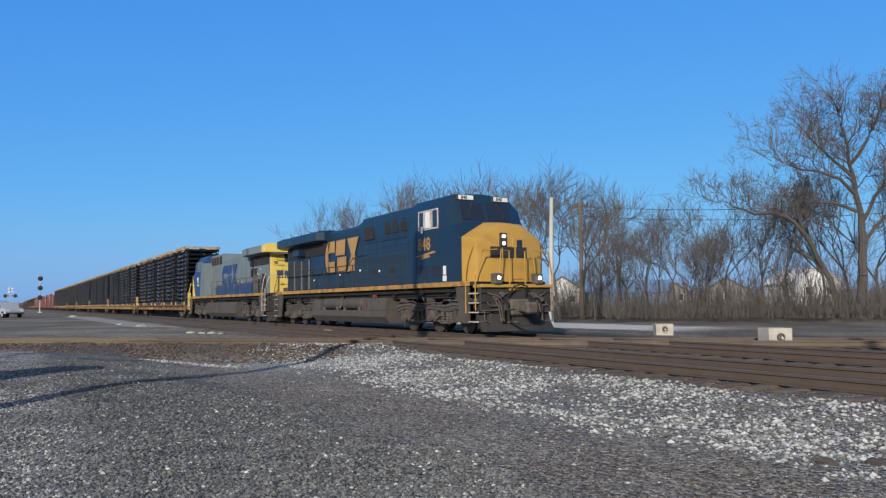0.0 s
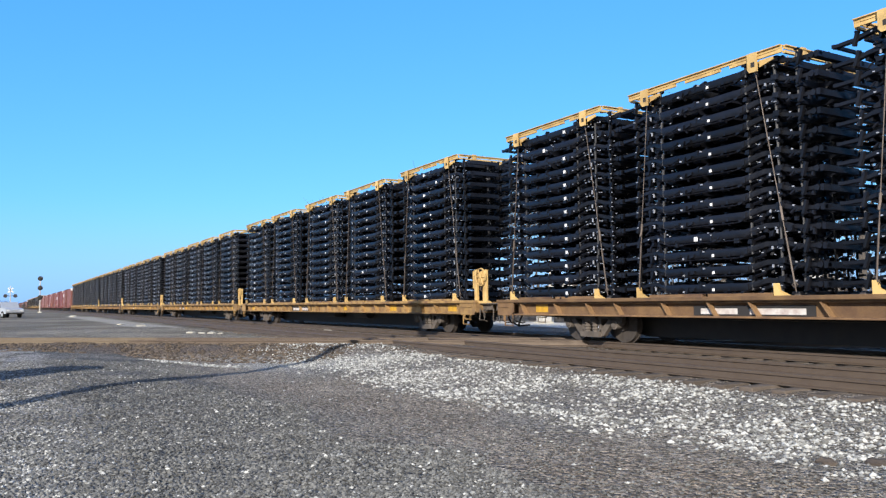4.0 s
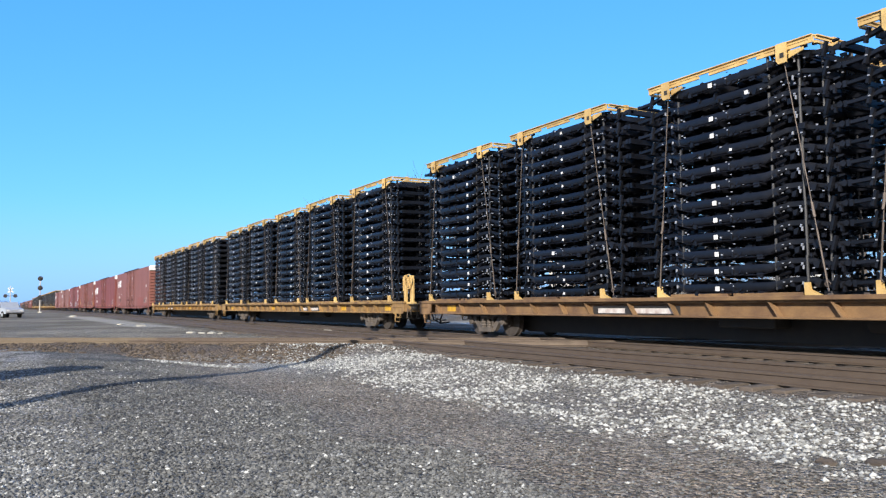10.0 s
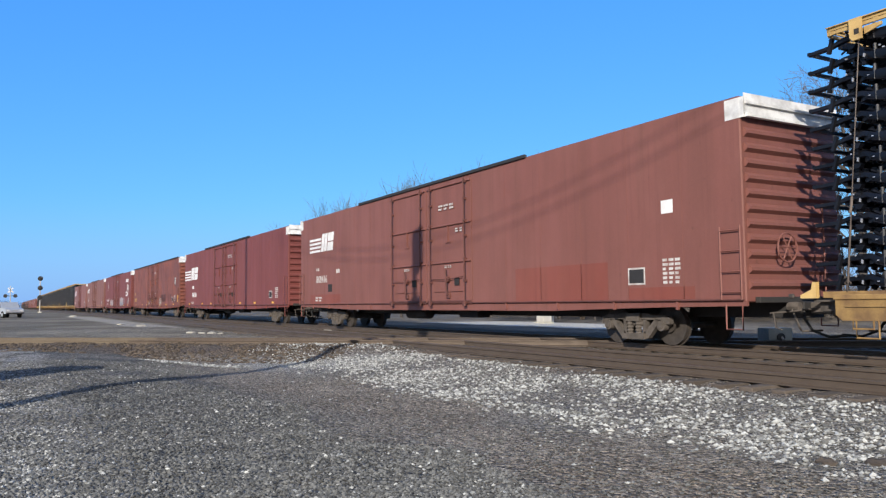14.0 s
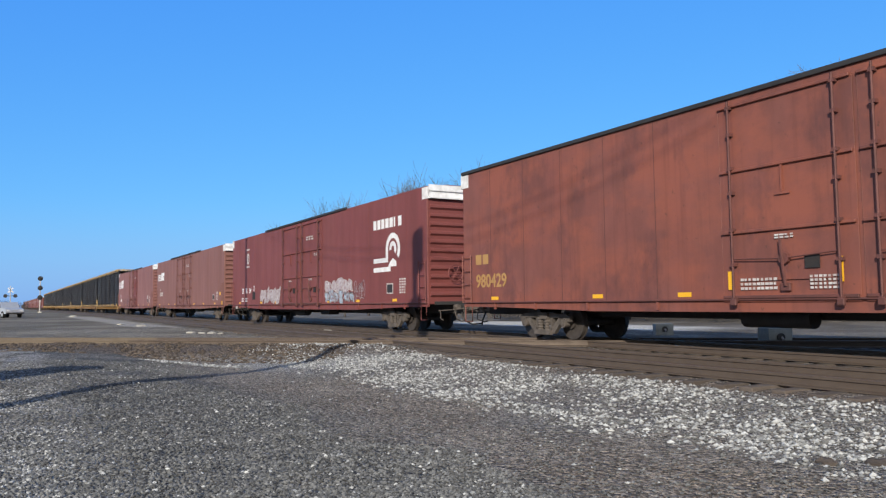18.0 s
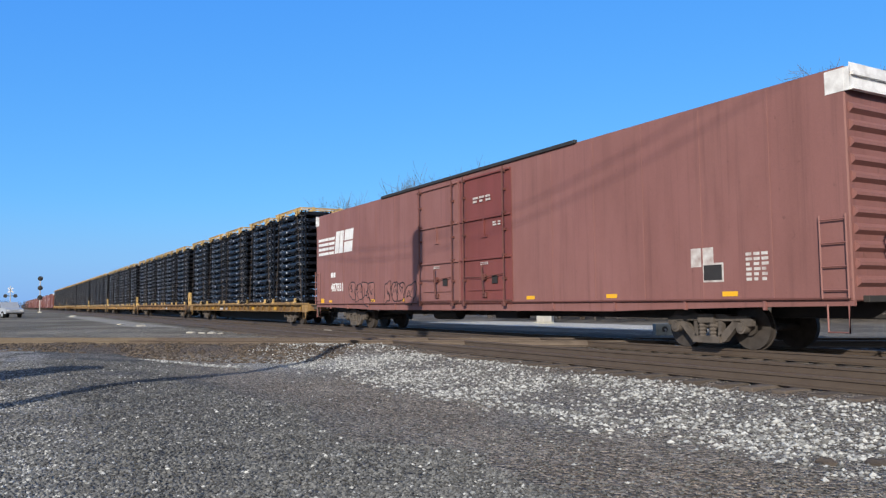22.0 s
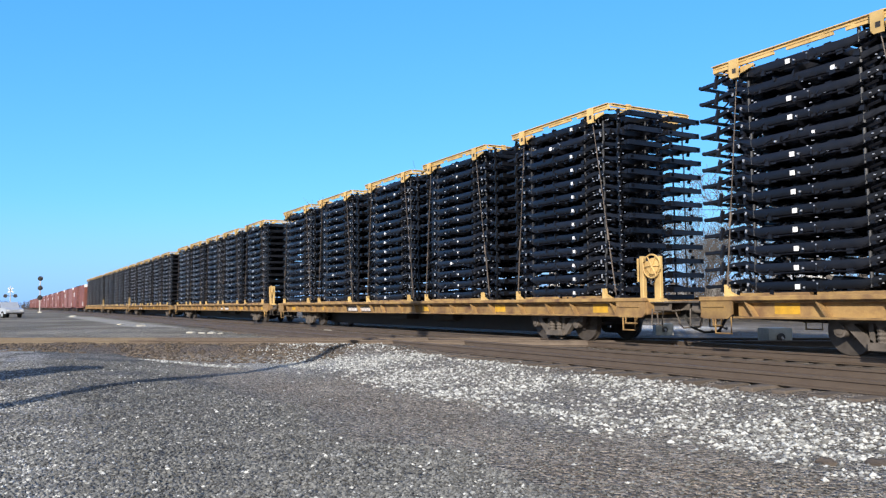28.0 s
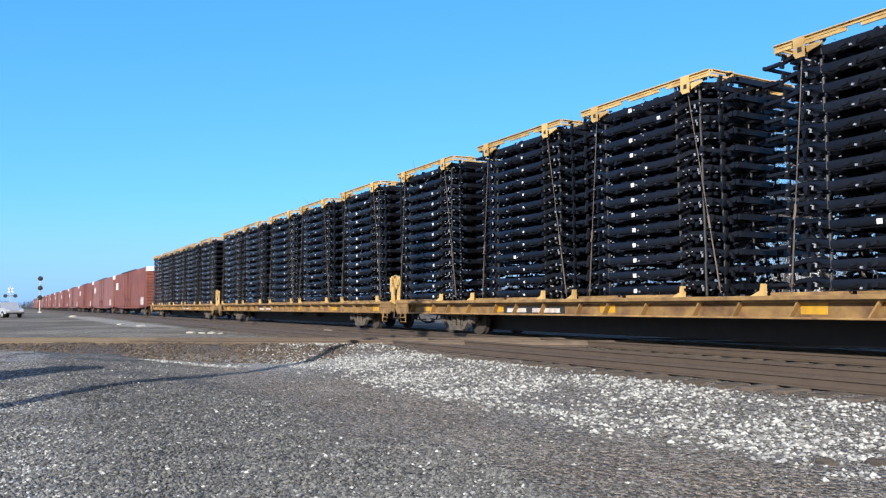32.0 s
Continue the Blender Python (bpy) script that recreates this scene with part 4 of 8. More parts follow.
def rack_stack(variant):
    """A stack of chassis frames under a yellow top rack, tied down by chains. Its origin is on the deck, under the rack's middle."""
    st = thing("chassis_stack", "stack of black truck chassis frames under a yellow steel rack", "chassis stack", "loads on the flat cars")
    rng = random.Random(90 + variant)
    pitch = 0.363
    for k in range(LAYERS):
        for s in (-1, 1):
            mine = CHASSIS_MESHES[1 if s > 0 else 0][variant if rng.random() < 0.93 else rng.randrange(3)]
            part("chassis_frame", mine, CHASSIS, st,
                 at=pose(rng.uniform(-0.015, 0.015) + (0.12 if variant == 1 else 0), s * (0.68 + rng.uniform(-0.012, 0.012)), 0.21 + k * pitch, 0, 0, rng.uniform(-0.1, 0.1)))
    for x in (-1.3, 0.95, 2.1):
        bl = Form()
        bl.box(x - 0.08, x + 0.08, -1.32, 1.32, 0.0, 0.13, 0.015)
        part("bolster", bl, CHASSIS, st)
    h = 4.93
    a, w = RACK_LEN / 2, 1.4
    top = Form()
    for s in (-1, 1):
        # long side: an upper angle, and a lower flange that is cut away between its gussets
        top.box(-a, a, s * w - 0.06, s * w + 0.06, h - 0.018, h)
        top.box(-a, a, s * w - 0.02, s * w + 0.02, h - 0.075, h - 0.018)
        for x0, x1 in ((-a, -0.62), (-0.34, 0.62), (0.86, a)):
            top.box(x0, x1, s * w - 0.012, s * w + 0.03, h - 0.145, h - 0.085)
        for x in (-a + 0.05, -a + 0.9, -0.75, 0.4, a - 1.1, a - 0.05):
            top.box(x - 0.05, x + 0.05, s * w - 0.015, s * w + 0.02, h - 0.15, h - 0.03)
        # inner stringers and the ends: two slim rails, one below the other
        top.box(-a + 0.1, a - 0.1, s * w * 0.45 - 0.04, s * w * 0.45 + 0.04, h - 0.13, h - 0.06)
        top.box(s * a - 0.05, s * a + 0.05, -w + 0.06, w - 0.06, h - 0.02, h)
        top.box(s * a - 0.015, s * a + 0.015, -w + 0.06, w - 0.06, h - 0.075, h - 0.02)
        top.box(s * a - 0.03, s * a + 0.03, -w + 0.06, w - 0.06, h - 0.16, h - 0.11)
        for y in (-0.75, 0.75):
            top.box(s * a - 0.035, s * a + 0.035, y - 0.07, y + 0.07, h - 0.12, h + 0.035)
    part("rack_frame", top, RACK, st)
    for x in (-a + 0.58, a - 0.62):
        cb = Form()
        cb.box(x - 0.15, x + 0.15, -w + 0.06, w - 0.06, h - 0.2, h - 0.17)
        cb.box(x - 0.15, x - 0.12, -w + 0.06, w - 0.06, h - 0.27, h - 0.2)
        part("cross_beam", cb, RACK, st)
        for s in (-1, 1):
            br = Form()
            o = s * w + s * 0.062
            br.prism([(x - 0.12, h - 0.005), (x + 0.11, h - 0.005), (x + 0.11, h - 0.4), (x - 0.07, h - 0.4), (x - 0.12, h - 0.33)], "y", o, o + s * 0.03)
            br.box(x - 0.12, x - 0.1, min(s * (w - 0.2), o), max(s * (w - 0.2), o), h - 0.33, h - 0.15)
            br.prism([(x + 0.11, h - 0.32), (x + 0.42, h - 0.24), (x + 0.42, h - 0.18), (x + 0.11, h - 0.18)], "y", s * w - 0.02, s * w + 0.01)
            # black patch painted on for the dark inside of the bracket's hole
            br.slot = 1
            br.prism([(x - 0.03, h - 0.2), (x + 0.06, h - 0.2), (x + 0.06, h - 0.3), (x - 0.03, h - 0.3)], "y", o + s * 0.03, o + s * 0.034)
            part("bracket", br, [RACK, BLACK], st)
            if s > 0:
                continue
            ch = Form()
            dx = 0.72 if x > 0 else -0.42
            p0, p1 = Vector((x, s * w, h - 0.36)), Vector((x + dx, s * 1.42, 0.12))
            ch.tube([p0.lerp(p1, i / 3) for i in range(4)], 0.012, 5)
            q = p0.lerp(p1, 0.66)
            ch.tube([q + Vector((-0.03 * dx, 0, 0.15)), q, q + Vector((0.05 * dx, -0.02, -0.14))], 0.03, 5)
            ch.tube([p0.lerp(p1, 0.74), p0.lerp(p1, 0.97)], 0.02, 5)
            q = p0.lerp(p1, 0.97)
            ch.tube([q + Vector((-0.06, 0, 0.0)), q + Vector((0, 0, 0.07)), q + Vector((0.06, 0, 0)), q + Vector((0, 0, -0.06)), q + Vector((-0.06, 0, 0))], 0.014, 5)
            part("tie_down_chain", ch, CHAIN, st)
    return st


# positions at the clip's start of the leading rack corner of each flat car
FLATS = [-65.76 - 28.53 * i for i in range(7)] + [-437.4, -465.75, -494.6, -523.5, -552.7, -581.3, -609.7, -638.2]
flat_kinds = [flat_car(True), flat_car(False), flat_car(True, True)]
stack_kinds = [rack_stack(0), rack_stack(1), rack_stack(2)]
TURNED = {6: 0.0, 7: 0.3, 12: -0.7}
used = set()
flat_list = []
for i, s in enumerate(FLATS):
    centre = s - 12.2 + TURNED.get(i, 0.0)
    k = 2 if i in TURNED else (i * 3 + 1) % 2 if i % 4 != 2 else 0
    car = flat_kinds[k] if k not in used else copy_thing(flat_kinds[k], pose(0, 0, 0))
    used.add(k)
    TRAIN.append((car, centre + (TURN_SHIFT if k == 2 else 0), 0, 0, 180 if k == 2 else 0))
    flat_list.append(car)
    for j, x in enumerate(RACK_TURNED if k == 2 else RACK_X):
        v = 1 if j in (1, 3) else (0, 2)[(i + j // 2) % 2]
        key = "s%d" % v
        st = stack_kinds[v] if key not in used else copy_thing(stack_kinds[v], pose(0, 0, 0))
        used.add(key)
        TRAIN.append((st, centre + x - RACK_LEN / 2, 0, 1.065, 0))

for i, car in enumerate(flat_list):
    # reporting mark and fleet number on a black panel of the side sill
    lx = {2: -6.4, 7: -4.7}.get(i, (-6.4, -4.7, 1.4)[i % 3])
    turn = pose(0, 0, 0, 0, 0, 180 if i in TURNED else 0)
    part("letter_panel", Form().box(lx - 0.1, lx + 2.8, -1.334, -1.329, 0.72, 0.93), ROOF_DARK, car, at=turn)
    part("reporting_mark", Form().box(lx + 0.1, lx + 1.05, -1.34, -1.335, 0.75, 0.87), WHITE_WORN, car, "illegible white lettering", at=turn)
    if i in (2, 7):
        me = figures("603638" if i == 2 else "962601", 0.2)
        me.transform(Matrix.Diagonal((1.7, 1, 1, 1)))
        me.materials.append(WHITE_WORN)
        part("fleet_number", me, WHITE_WORN, car, at=turn @ Matrix.Translation((lx + 1.35, -1.337, 0.74)))
    else:
        part("fleet_number", Form().box(lx + 1.35, lx + 2.6, -1.34, -1.335, 0.75, 0.87), WHITE_WORN, car, "illegible white number", at=turn)

# ---- high box cars ----


def red(name, c, d, spread=0.7, streak=0.12, runs=0.25, chips=0.35, blotch=False):
    """Weathered car paint: faded patches, thin runs of dirt down the side and chips with rust in them."""
    m = material(name, c, 0.65, dark=d, scale=1.7, spread=spread, streak=streak, bump=0.2)
    n, ln = m.node_tree.nodes, m.node_tree.links
    base = n["Principled BSDF"].inputs["Base Color"]
    co = n.new("ShaderNodeTexCoord")

    def layer(scale, size, detail, lo, hi, amount, color):
        mp = n.new("ShaderNodeMapping")
        mp.inputs["Scale"].default_value = scale
        ln.new(co.outputs["Object"], mp.inputs["Vector"])
        tex = n.new("ShaderNodeTexNoise")
        tex.inputs["Scale"].default_value, tex.inputs["Detail"].default_value, tex.inputs["Roughness"].default_value = size, detail, 0.65
        ln.new(mp.outputs["Vector"], tex.inputs["Vector"])
        rg = n.new("ShaderNodeMapRange")
        for k, w in (("From Min", lo), ("From Max", hi), ("To Min", 0.0), ("To Max", amount)):
            rg.inputs[k].default_value = w
        ln.new(tex.outputs["Fac"], rg.inputs["Value"])
        mx = n.new("ShaderNodeMix")
        mx.data_type = "RGBA"
        mx.inputs["B"].default_value = (*color, 1)
        ln.new(rg.outputs[0], mx.inputs["Factor"])
        ln.new(base.links[0].from_socket, mx.inputs["A"])
        ln.new(mx.outputs["Result"], base)

    layer((1.0, 1.0, 0.7), 0.45, 5, 0.4, 0.72, 0.35, tuple(min(1.0, q * 1.25 + 0.03) for q in c))
    if blotch:
        layer((0.7, 1.0, 1.1), 0.6, 7, 0.44, 0.6, 0.8, (0.27, 0.082, 0.05))
        layer((1.0, 1.0, 0.55), 0.8, 8, 0.52, 0.64, 0.7, (0.105, 0.042, 0.038))
    layer((5.0, 5.0, 0.16), 1.6, 6, 0.52, 0.75, runs, tuple(q * 0.42 for q in c))
    layer((1.0, 1.0, 0.8), 7.0, 9, 0.63, 0.7, chips, (0.075, 0.036, 0.026))
    return m


BOX_BROWN = red("brown_red_car_paint", (0.215, 0.079, 0.063), (0.17, 0.068, 0.055))
BOX_MAROON = red("maroon_car_paint", (0.19, 0.049, 0.043), (0.15, 0.045, 0.04))
BOX_RUST = red("rust_stained_car_paint", (0.2, 0.066, 0.048), (0.1, 0.04, 0.035), 0.5, 0.4, 0.35, 0.75, True)
BOX_TAN = red("faded_tan_red_car_paint", (0.225, 0.098, 0.079), (0.175, 0.08, 0.066), runs=0.3, chips=0.5)
BOX_PINK = red("chalky_faded_red_car_paint", (0.245, 0.108, 0.096), (0.18, 0.078, 0.068), 0.6, 0.25, 0.4, 0.4)
BOX_ORANGE = red("fresh_red_touch_up_paint", (0.22, 0.06, 0.042), (0.18, 0.06, 0.045))
RED_RAIL = material("dark_red_door_iron", (0.14, 0.05, 0.042), 0.7, dark=(0.075, 0.034, 0.03), scale=4, spread=0.8)
GRAFFITI_W = material("pale_spray_paint", (0.5, 0.47, 0.5), 0.6, dark=(0.22, 0.09, 0.09), spread=0.95, scale=7.0)
GRAFFITI_B = material("pale_blue_spray_paint", (0.36, 0.47, 0.56), 0.6, dark=(0.2, 0.12, 0.14), spread=0.9, scale=6.0)
CHALK = material("chalky_overpaint", (0.3, 0.14, 0.125), 0.75, dark=(0.24, 0.1, 0.088), spread=0.8, scale=2.5)
GRAFFITI_K = material("black_spray_paint", (0.02, 0.02, 0.02), 0.6)

BOX_W, BOX_TOP, BOX_HALF = 1.56, 5.19, 13.2


def scribble(parent, mat, x0, x1, z0, z1, seed, width=0.035, loops=5, fill=None):
    """Spray-painted bubble shapes that cannot be read: outlines with inner strokes, over a misty fill."""
    rng = random.Random(seed)
    fm, body = Form(), Form()
    y = -BOX_W - 0.006 - 0.004 * (seed % 3)
    step = (x1 - x0) / loops

    def stroke(pts, k):
        for (xa, za), (xb, zb) in zip(pts, pts[1:]):
            d = Vector((xb - xa, zb - za))
            e = d.normalized() * width * 0.5
            m = Vector((-d.y, d.x)).normalized() * width * rng.uniform(0.75, 1.15)
            yy = y - 0.0004 * k
            fm.add([(xa - e.x + m.x, yy, za - e.y + m.y), (xb + e.x + m.x, yy, zb + e.y + m.y), (xb + e.x - m.x, yy, zb + e.y - m.y), (xa - e.x - m.x, yy, za - e.y - m.y)], [(0, 1, 2, 3)])

    for k in range(loops):
        cx, cz = x0 + (k + 0.5 + rng.uniform(-0.12, 0.12)) * step, (z0 + z1) / 2 + rng.uniform(-0.06, 0.06) * (z1 - z0)
        rx, rz = step * rng.uniform(0.5, 0.75), (z1 - z0) * rng.uniform(0.42, 0.54)
        wob = [rng.uniform(0.5, 1.2) for _ in range(9)]
        lean = rng.uniform(-0.15, 0.3)
        ring = []
        for i in range(28):
            f = i / 27 * 9
            w = wob[int(f) % 9] * (1 - f % 1) + wob[(int(f) + 1) % 9] * (f % 1)
            q, r = math.cos(6.283 * i / 27), math.sin(6.283 * i / 27)
            ex = abs(q) ** 0.6 * (1 if q > 0 else -1), abs(r) ** 0.6 * (1 if r > 0 else -1)
            ring.append((cx + rx * w * ex[0] + lean * rz * ex[1], cz + rz * w * ex[1]))
        stroke(ring, k)
        for _ in range(3):
            p = (cx + rx * rng.uniform(-0.5, 0.5), cz + rz * rng.uniform(0.0, 0.8))
            mid = (p[0] + rx * rng.uniform(-0.4, 0.4), p[1] - rz * rng.uniform(0.2, 0.6))
            stroke([p, mid, (mid[0] + rx * rng.uniform(-0.5, 0.5), mid[1] - rz * rng.uniform(-0.2, 0.5))], k)
        if fill:
            body.add([(px, y + 0.002 + 0.0002 * k, pz) for px, pz in ring[:-1]], [tuple(range(27))])
    if fill:
        part("spray_fill", body, fill, parent, "misty faded spray paint")
    part("spray_paint", fm, mat, parent)


def box_car(paint, label, door_paint=None, ribs=False, full_track=False, white_end=True, near=True, tape=True):
    car = thing("box_car", label, "box car", "box cars of the train")
    L, W, T = BOX_HALF, BOX_W, BOX_TOP
    fm = Form()
    fm.box(-L, L, -W, W, 1.0, T, 0.025)
    part("body", fm, paint, car)
    fm = Form()
    fm.prism([(-W + 0.02, T), (-W * 0.5, T + 0.09), (W * 0.5, T + 0.09), (W - 0.02, T)], "x", -L + 0.05, L - 0.05)
    part("roof", fm, paint, car)
    for s in (-1, 1):
        fm = Form()
        fm.prism([(-L, 1.02), (L, 1.02), (L, 0.92), (L - 2.0, 0.9), (L - 4.8, 0.84), (7.0, 0.8), (-7.0, 0.8), (-L + 4.8, 0.84), (-L + 2, 0.9), (-L, 0.92)],
                 "y", s * (W - 0.03) - 0.02, s * (W - 0.03) + 0.04)
        part("side_sill", fm, paint, car)
        fm = Form()
        fm.box(-L + 0.05, L - 0.05, s * (W + 0.02) - 0.04, s * (W + 0.02) + 0.04, 1.03, 1.07, 0.008)
        part("sill_ledge", fm, RED_RAIL, car)
        if s < 0 and near:
            gs = Form()
            gs.prism([(-0.03, 0.84), (0.03, 0.84), (0.03, 1.03), (-0.03, 1.03)], "y", -W - 0.03, -W + 0.03)
            gs = gs.mesh("gusset", [paint])
            for x in (-11.4, -9.4, -7.2, -4.8, 4.8, 7.2, 9.4, 11.4):
                part("gusset", gs, paint, car, at=(x, 0, 0))
        a = L if full_track else 5.9
        fm = Form()
        fm.box(-a, a - (0.6 if full_track else 0), s * W + s * 0.01 - 0.05, s * W + s * 0.01 + 0.05, T - 0.03, T + 0.07, 0.01)
        part("door_track", fm, ROOF_DARK, car)
        for x0, x1 in ((-2.95, -0.04), (0.04, 2.95)):
            door = Form()
            door.box(x0, x1, s * W - 0.02, s * W + s * 0.03 + 0.02, 1.0, T - 0.16, 0.01)
            door = part("door", door, (door_paint if door_paint and x0 > 0 else paint), car)
            iron = door_paint if door_paint and x0 > 0 else paint
            rails = (1.1, 2.4, 3.65, T - 0.2)
            if near and s < 0:
                for z in rails:
                    f2 = Form()
                    f2.box(x0 + 0.03, x1 - 0.03, s * (W + 0.05) - 0.03, s * (W + 0.05) + 0.03, z - 0.03, z + 0.03, 0.01)
                    part("door_rail", f2, RED_RAIL if z < 2 else iron, door)
            else:
                f2 = Form()
                for z in rails:
                    f2.box(x0 + 0.03, x1 - 0.03, s * (W + 0.05) - 0.03, s * (W + 0.05) + 0.03, z - 0.03, z + 0.03)
                part("door_rail", f2, iron, door)
            for x in (x0 + 0.32, x1 - 0.32) if s < 0 else (x0 + 0.3,):
                f2 = Form()
                f2.tube([(x, s * (W + 0.11), 0.96), (x, s * (W + 0.11), T - 0.1)], 0.026, 6)
                if near and s < 0:
                    for z in (1.05, 1.75, 2.45, 3.2, 3.7, 4.4, T - 0.24):
                        f2.box(x - 0.055, x + 0.055, -W - 0.13, -W - 0.03, z - 0.035, z + 0.035)
                    f2.box(x - 0.07, x + 0.07, -W - 0.16, -W - 0.08, 0.93, 1.06, 0.015)
                part("lock_rod", f2, RED_RAIL, door)
            f2 = Form()
            xm = (x0 + x1) / 2
            f2.box(xm - 0.02, xm + 0.02, s * (W + 0.045) - 0.02, s * (W + 0.045) + 0.02, 3.1, 3.62)
            f2.box(xm - 0.16, xm + 0.16, s * (W + 0.045) - 0.015, s * (W + 0.045) + 0.015, 3.05, 3.1)
            f2.box(x0 + 0.5, x1 - 0.5, s * (W + 0.045) - 0.012, s * (W + 0.045) + 0.012, 1.42, 1.46)
            part("door_stiffener", f2, iron, door)
            if s < 0:
                # the lever that throws the lock rods, on its pivot plate
                f2 = Form()
                f2.tube([(xm + 0.05, -W - 0.12, 1.3), (xm + 0.02, -W - 0.15, 1.75), (xm - 0.03, -W - 0.13, 2.2)], 0.028, 5)
                f2.tube([(x0 + 0.32, -W - 0.1, 1.86), (xm, -W - 0.12, 1.82), (x1 - 0.32, -W - 0.1, 1.9)], 0.014, 4)
                f2.disc(xm + 0.02, 1.82, -W - 0.13, -W - 0.04, 0.11, 10)
                f2.box(xm - 0.1, xm + 0.12, -W - 0.09, -W - 0.03, 1.2, 1.36, 0.015)
                part("door_handle", f2, RED_RAIL, door)
                if near:
                    bars(door, "lettering", WHITE_WORN, xm - 0.2, 2.2, 0.45, 0.1, 2, 4, -W - 0.056, 31 + int(x0 * 10))
                    f2 = Form()
                    f2.box(xm + 0.42, xm + 0.72, -W - 0.058, -W - 0.05, 1.62, 1.86)
                    part("placard", f2, GRILLE, door)
        if s < 0:
            seams = [x for x in (-11.6, -9.9, -8.2, -6.5, -4.8, 4.8, 6.5, 8.2, 9.9, 11.6)]
            sm = Form()
            if ribs:
                sm.box(-0.022, 0.022, -W - 0.009, -W, 1.05, T - 0.05, 0.003)
            else:
                sm.box(-0.011, 0.011, -W - 0.004, -W, 1.05, T - 0.05)
            seam_mat = RED_RAIL if full_track else paint
            sm = sm.mesh("panel_seam", [seam_mat])
            for x in seams:
                part("panel_seam", sm, seam_mat, car, at=(x, 0, 0))
    rib = Form()
    rib.prism([(0, -0.1), (0.085, -0.03), (0.085, 0.03), (0, 0.1)], "y", -W + 0.1, W - 0.1)
    rib = rib.mesh("rib", [paint])
    for s in (-1, 1):
        if near:
            for k in range(11):
                part("rib", rib, paint, car, at=pose(s * L, 0, 1.35 + k * 0.31, 0, 0, 0 if s > 0 else 180))
        else:
            ends = Form()
            for k in range(11):
                z = 1.35 + k * 0.31
                ends.prism([(s * L, z - 0.1), (s * (L + 0.085), z - 0.03), (s * (L + 0.085), z + 0.03), (s * L, z + 0.1)], "y", -W + 0.1, W - 0.1)
            part("end_ribs", ends, paint, car)
        for q in (-1, 1):
            fm = Form()
            for k in range(4):
                z = 1.2 + 0.42 * k
                fm.tube([(s * (L - 0.55), q * (W + 0.07), z), (s * (L - 0.05), q * (W + 0.07), z)], 0.016, 4)
            fm.tube([(s * (L - 0.55), q * (W + 0.07), 1.05), (s * (L - 0.55), q * (W + 0.07), 2.55)], 0.02, 4)
            fm.tube([(s * (L - 0.05), q * (W + 0.07), 1.05), (s * (L - 0.05), q * (W + 0.07), 2.55)], 0.02, 4)
            fm.tube([(s * (L - 0.5), q * W, 0.95), (s * (L - 0.5), q * W, 0.45), (s * (L - 0.1), q * W, 0.45), (s * (L - 0.1), q * W, 0.95)], 0.022, 4)
            part("ladder", fm, paint, car)
        fm = Form()
        for k in range(5):
            fm.tube([(s * (L + 0.14), W - 0.75, 1.2 + 0.4 * k), (s * (L + 0.14), W - 0.2, 1.2 + 0.4 * k)], 0.018, 4)
        fm.tube([(s * (L + 0.14), W - 0.2, 1.1), (s * (L + 0.14), W - 0.2, 3.1)], 0.02, 4)
        fm.tube([(s * (L + 0.14), W - 0.75, 1.1), (s * (L + 0.14), W - 0.75, 3.1)], 0.02, 4)
        part("end_ladder", fm, paint, car)
        fm = Form()
        fm.box(min(s * L, s * (L + 0.12)), max(s * L, s * (L + 0.12)), -1.3, 1.3, 0.98, 1.1, 0.01)
        part("end_platform", fm, BLACK, car)
        coupler(car, s * (L + 0.35), s)
        fm = Form()
        fm.box(min(s * (L - 2.6), s * (L + 0.4)), max(s * (L - 2.6), s * (L + 0.4)), -0.33, 0.33, 0.66, 1.0, 0.02)
        part("draft_sill", fm, BLACK, car)
        if white_end:
            fm = Form()
            fm.box(min(s * (L + 0.088), s * (L + 0.1)), max(s * (L + 0.088), s * (L + 0.1)), -W + 0.02, W - 0.02, T - 0.46, T + 0.04)
            for z in (T - 0.42, T - 0.16):
                fm.box(min(s * (L + 0.1), s * (L + 0.16)), max(s * (L + 0.1), s * (L + 0.16)), -W + 0.04, W - 0.04, z - 0.03, z + 0.03)
            fm.box(min(s * L, s * (L + 0.1)), max(s * L, s * (L + 0.1)), -W - 0.004, -W + 0.03, T - 0.46, T - 0.04)
            fm.box(min(s * (L - 0.36), s * L), max(s * (L - 0.36), s * L), -W - 0.008, -W - 0.003, T - 0.46, T - 0.04)
            part("white_end_band", fm, WHITE_STAINED, car, "stained white end band")
    handwheel(car, L + 0.24, -0.55, 2.1, paint, 0.3, "x")
    for x in (9.6, -9.6):
        bogie(car, x)
    fm = Form()
    fm.box(-9, 9, -0.28, 0.28, 0.62, 0.98, 0.02)
    fm.box(1.0, 2.2, -0.9, -0.4, 0.55, 0.85, 0.03)
    fm.tube([(-3.2, -0.6, 0.66), (-1.6, -0.6, 0.66)], 0.2, 12)
    for k in range(9):
        fm.box(-8 + 2 * k - 0.06, -8 + 2 * k + 0.06, -W + 0.1, W - 0.1, 0.86, 0.98)
    part("underframe", fm, BLACK, car)
    refl = Form()
    refl.box(0, 0.38, -W - 0.006, -W - 0.002, 1.12, 1.22)
    refl = refl.mesh("reflector", [REFLECT])
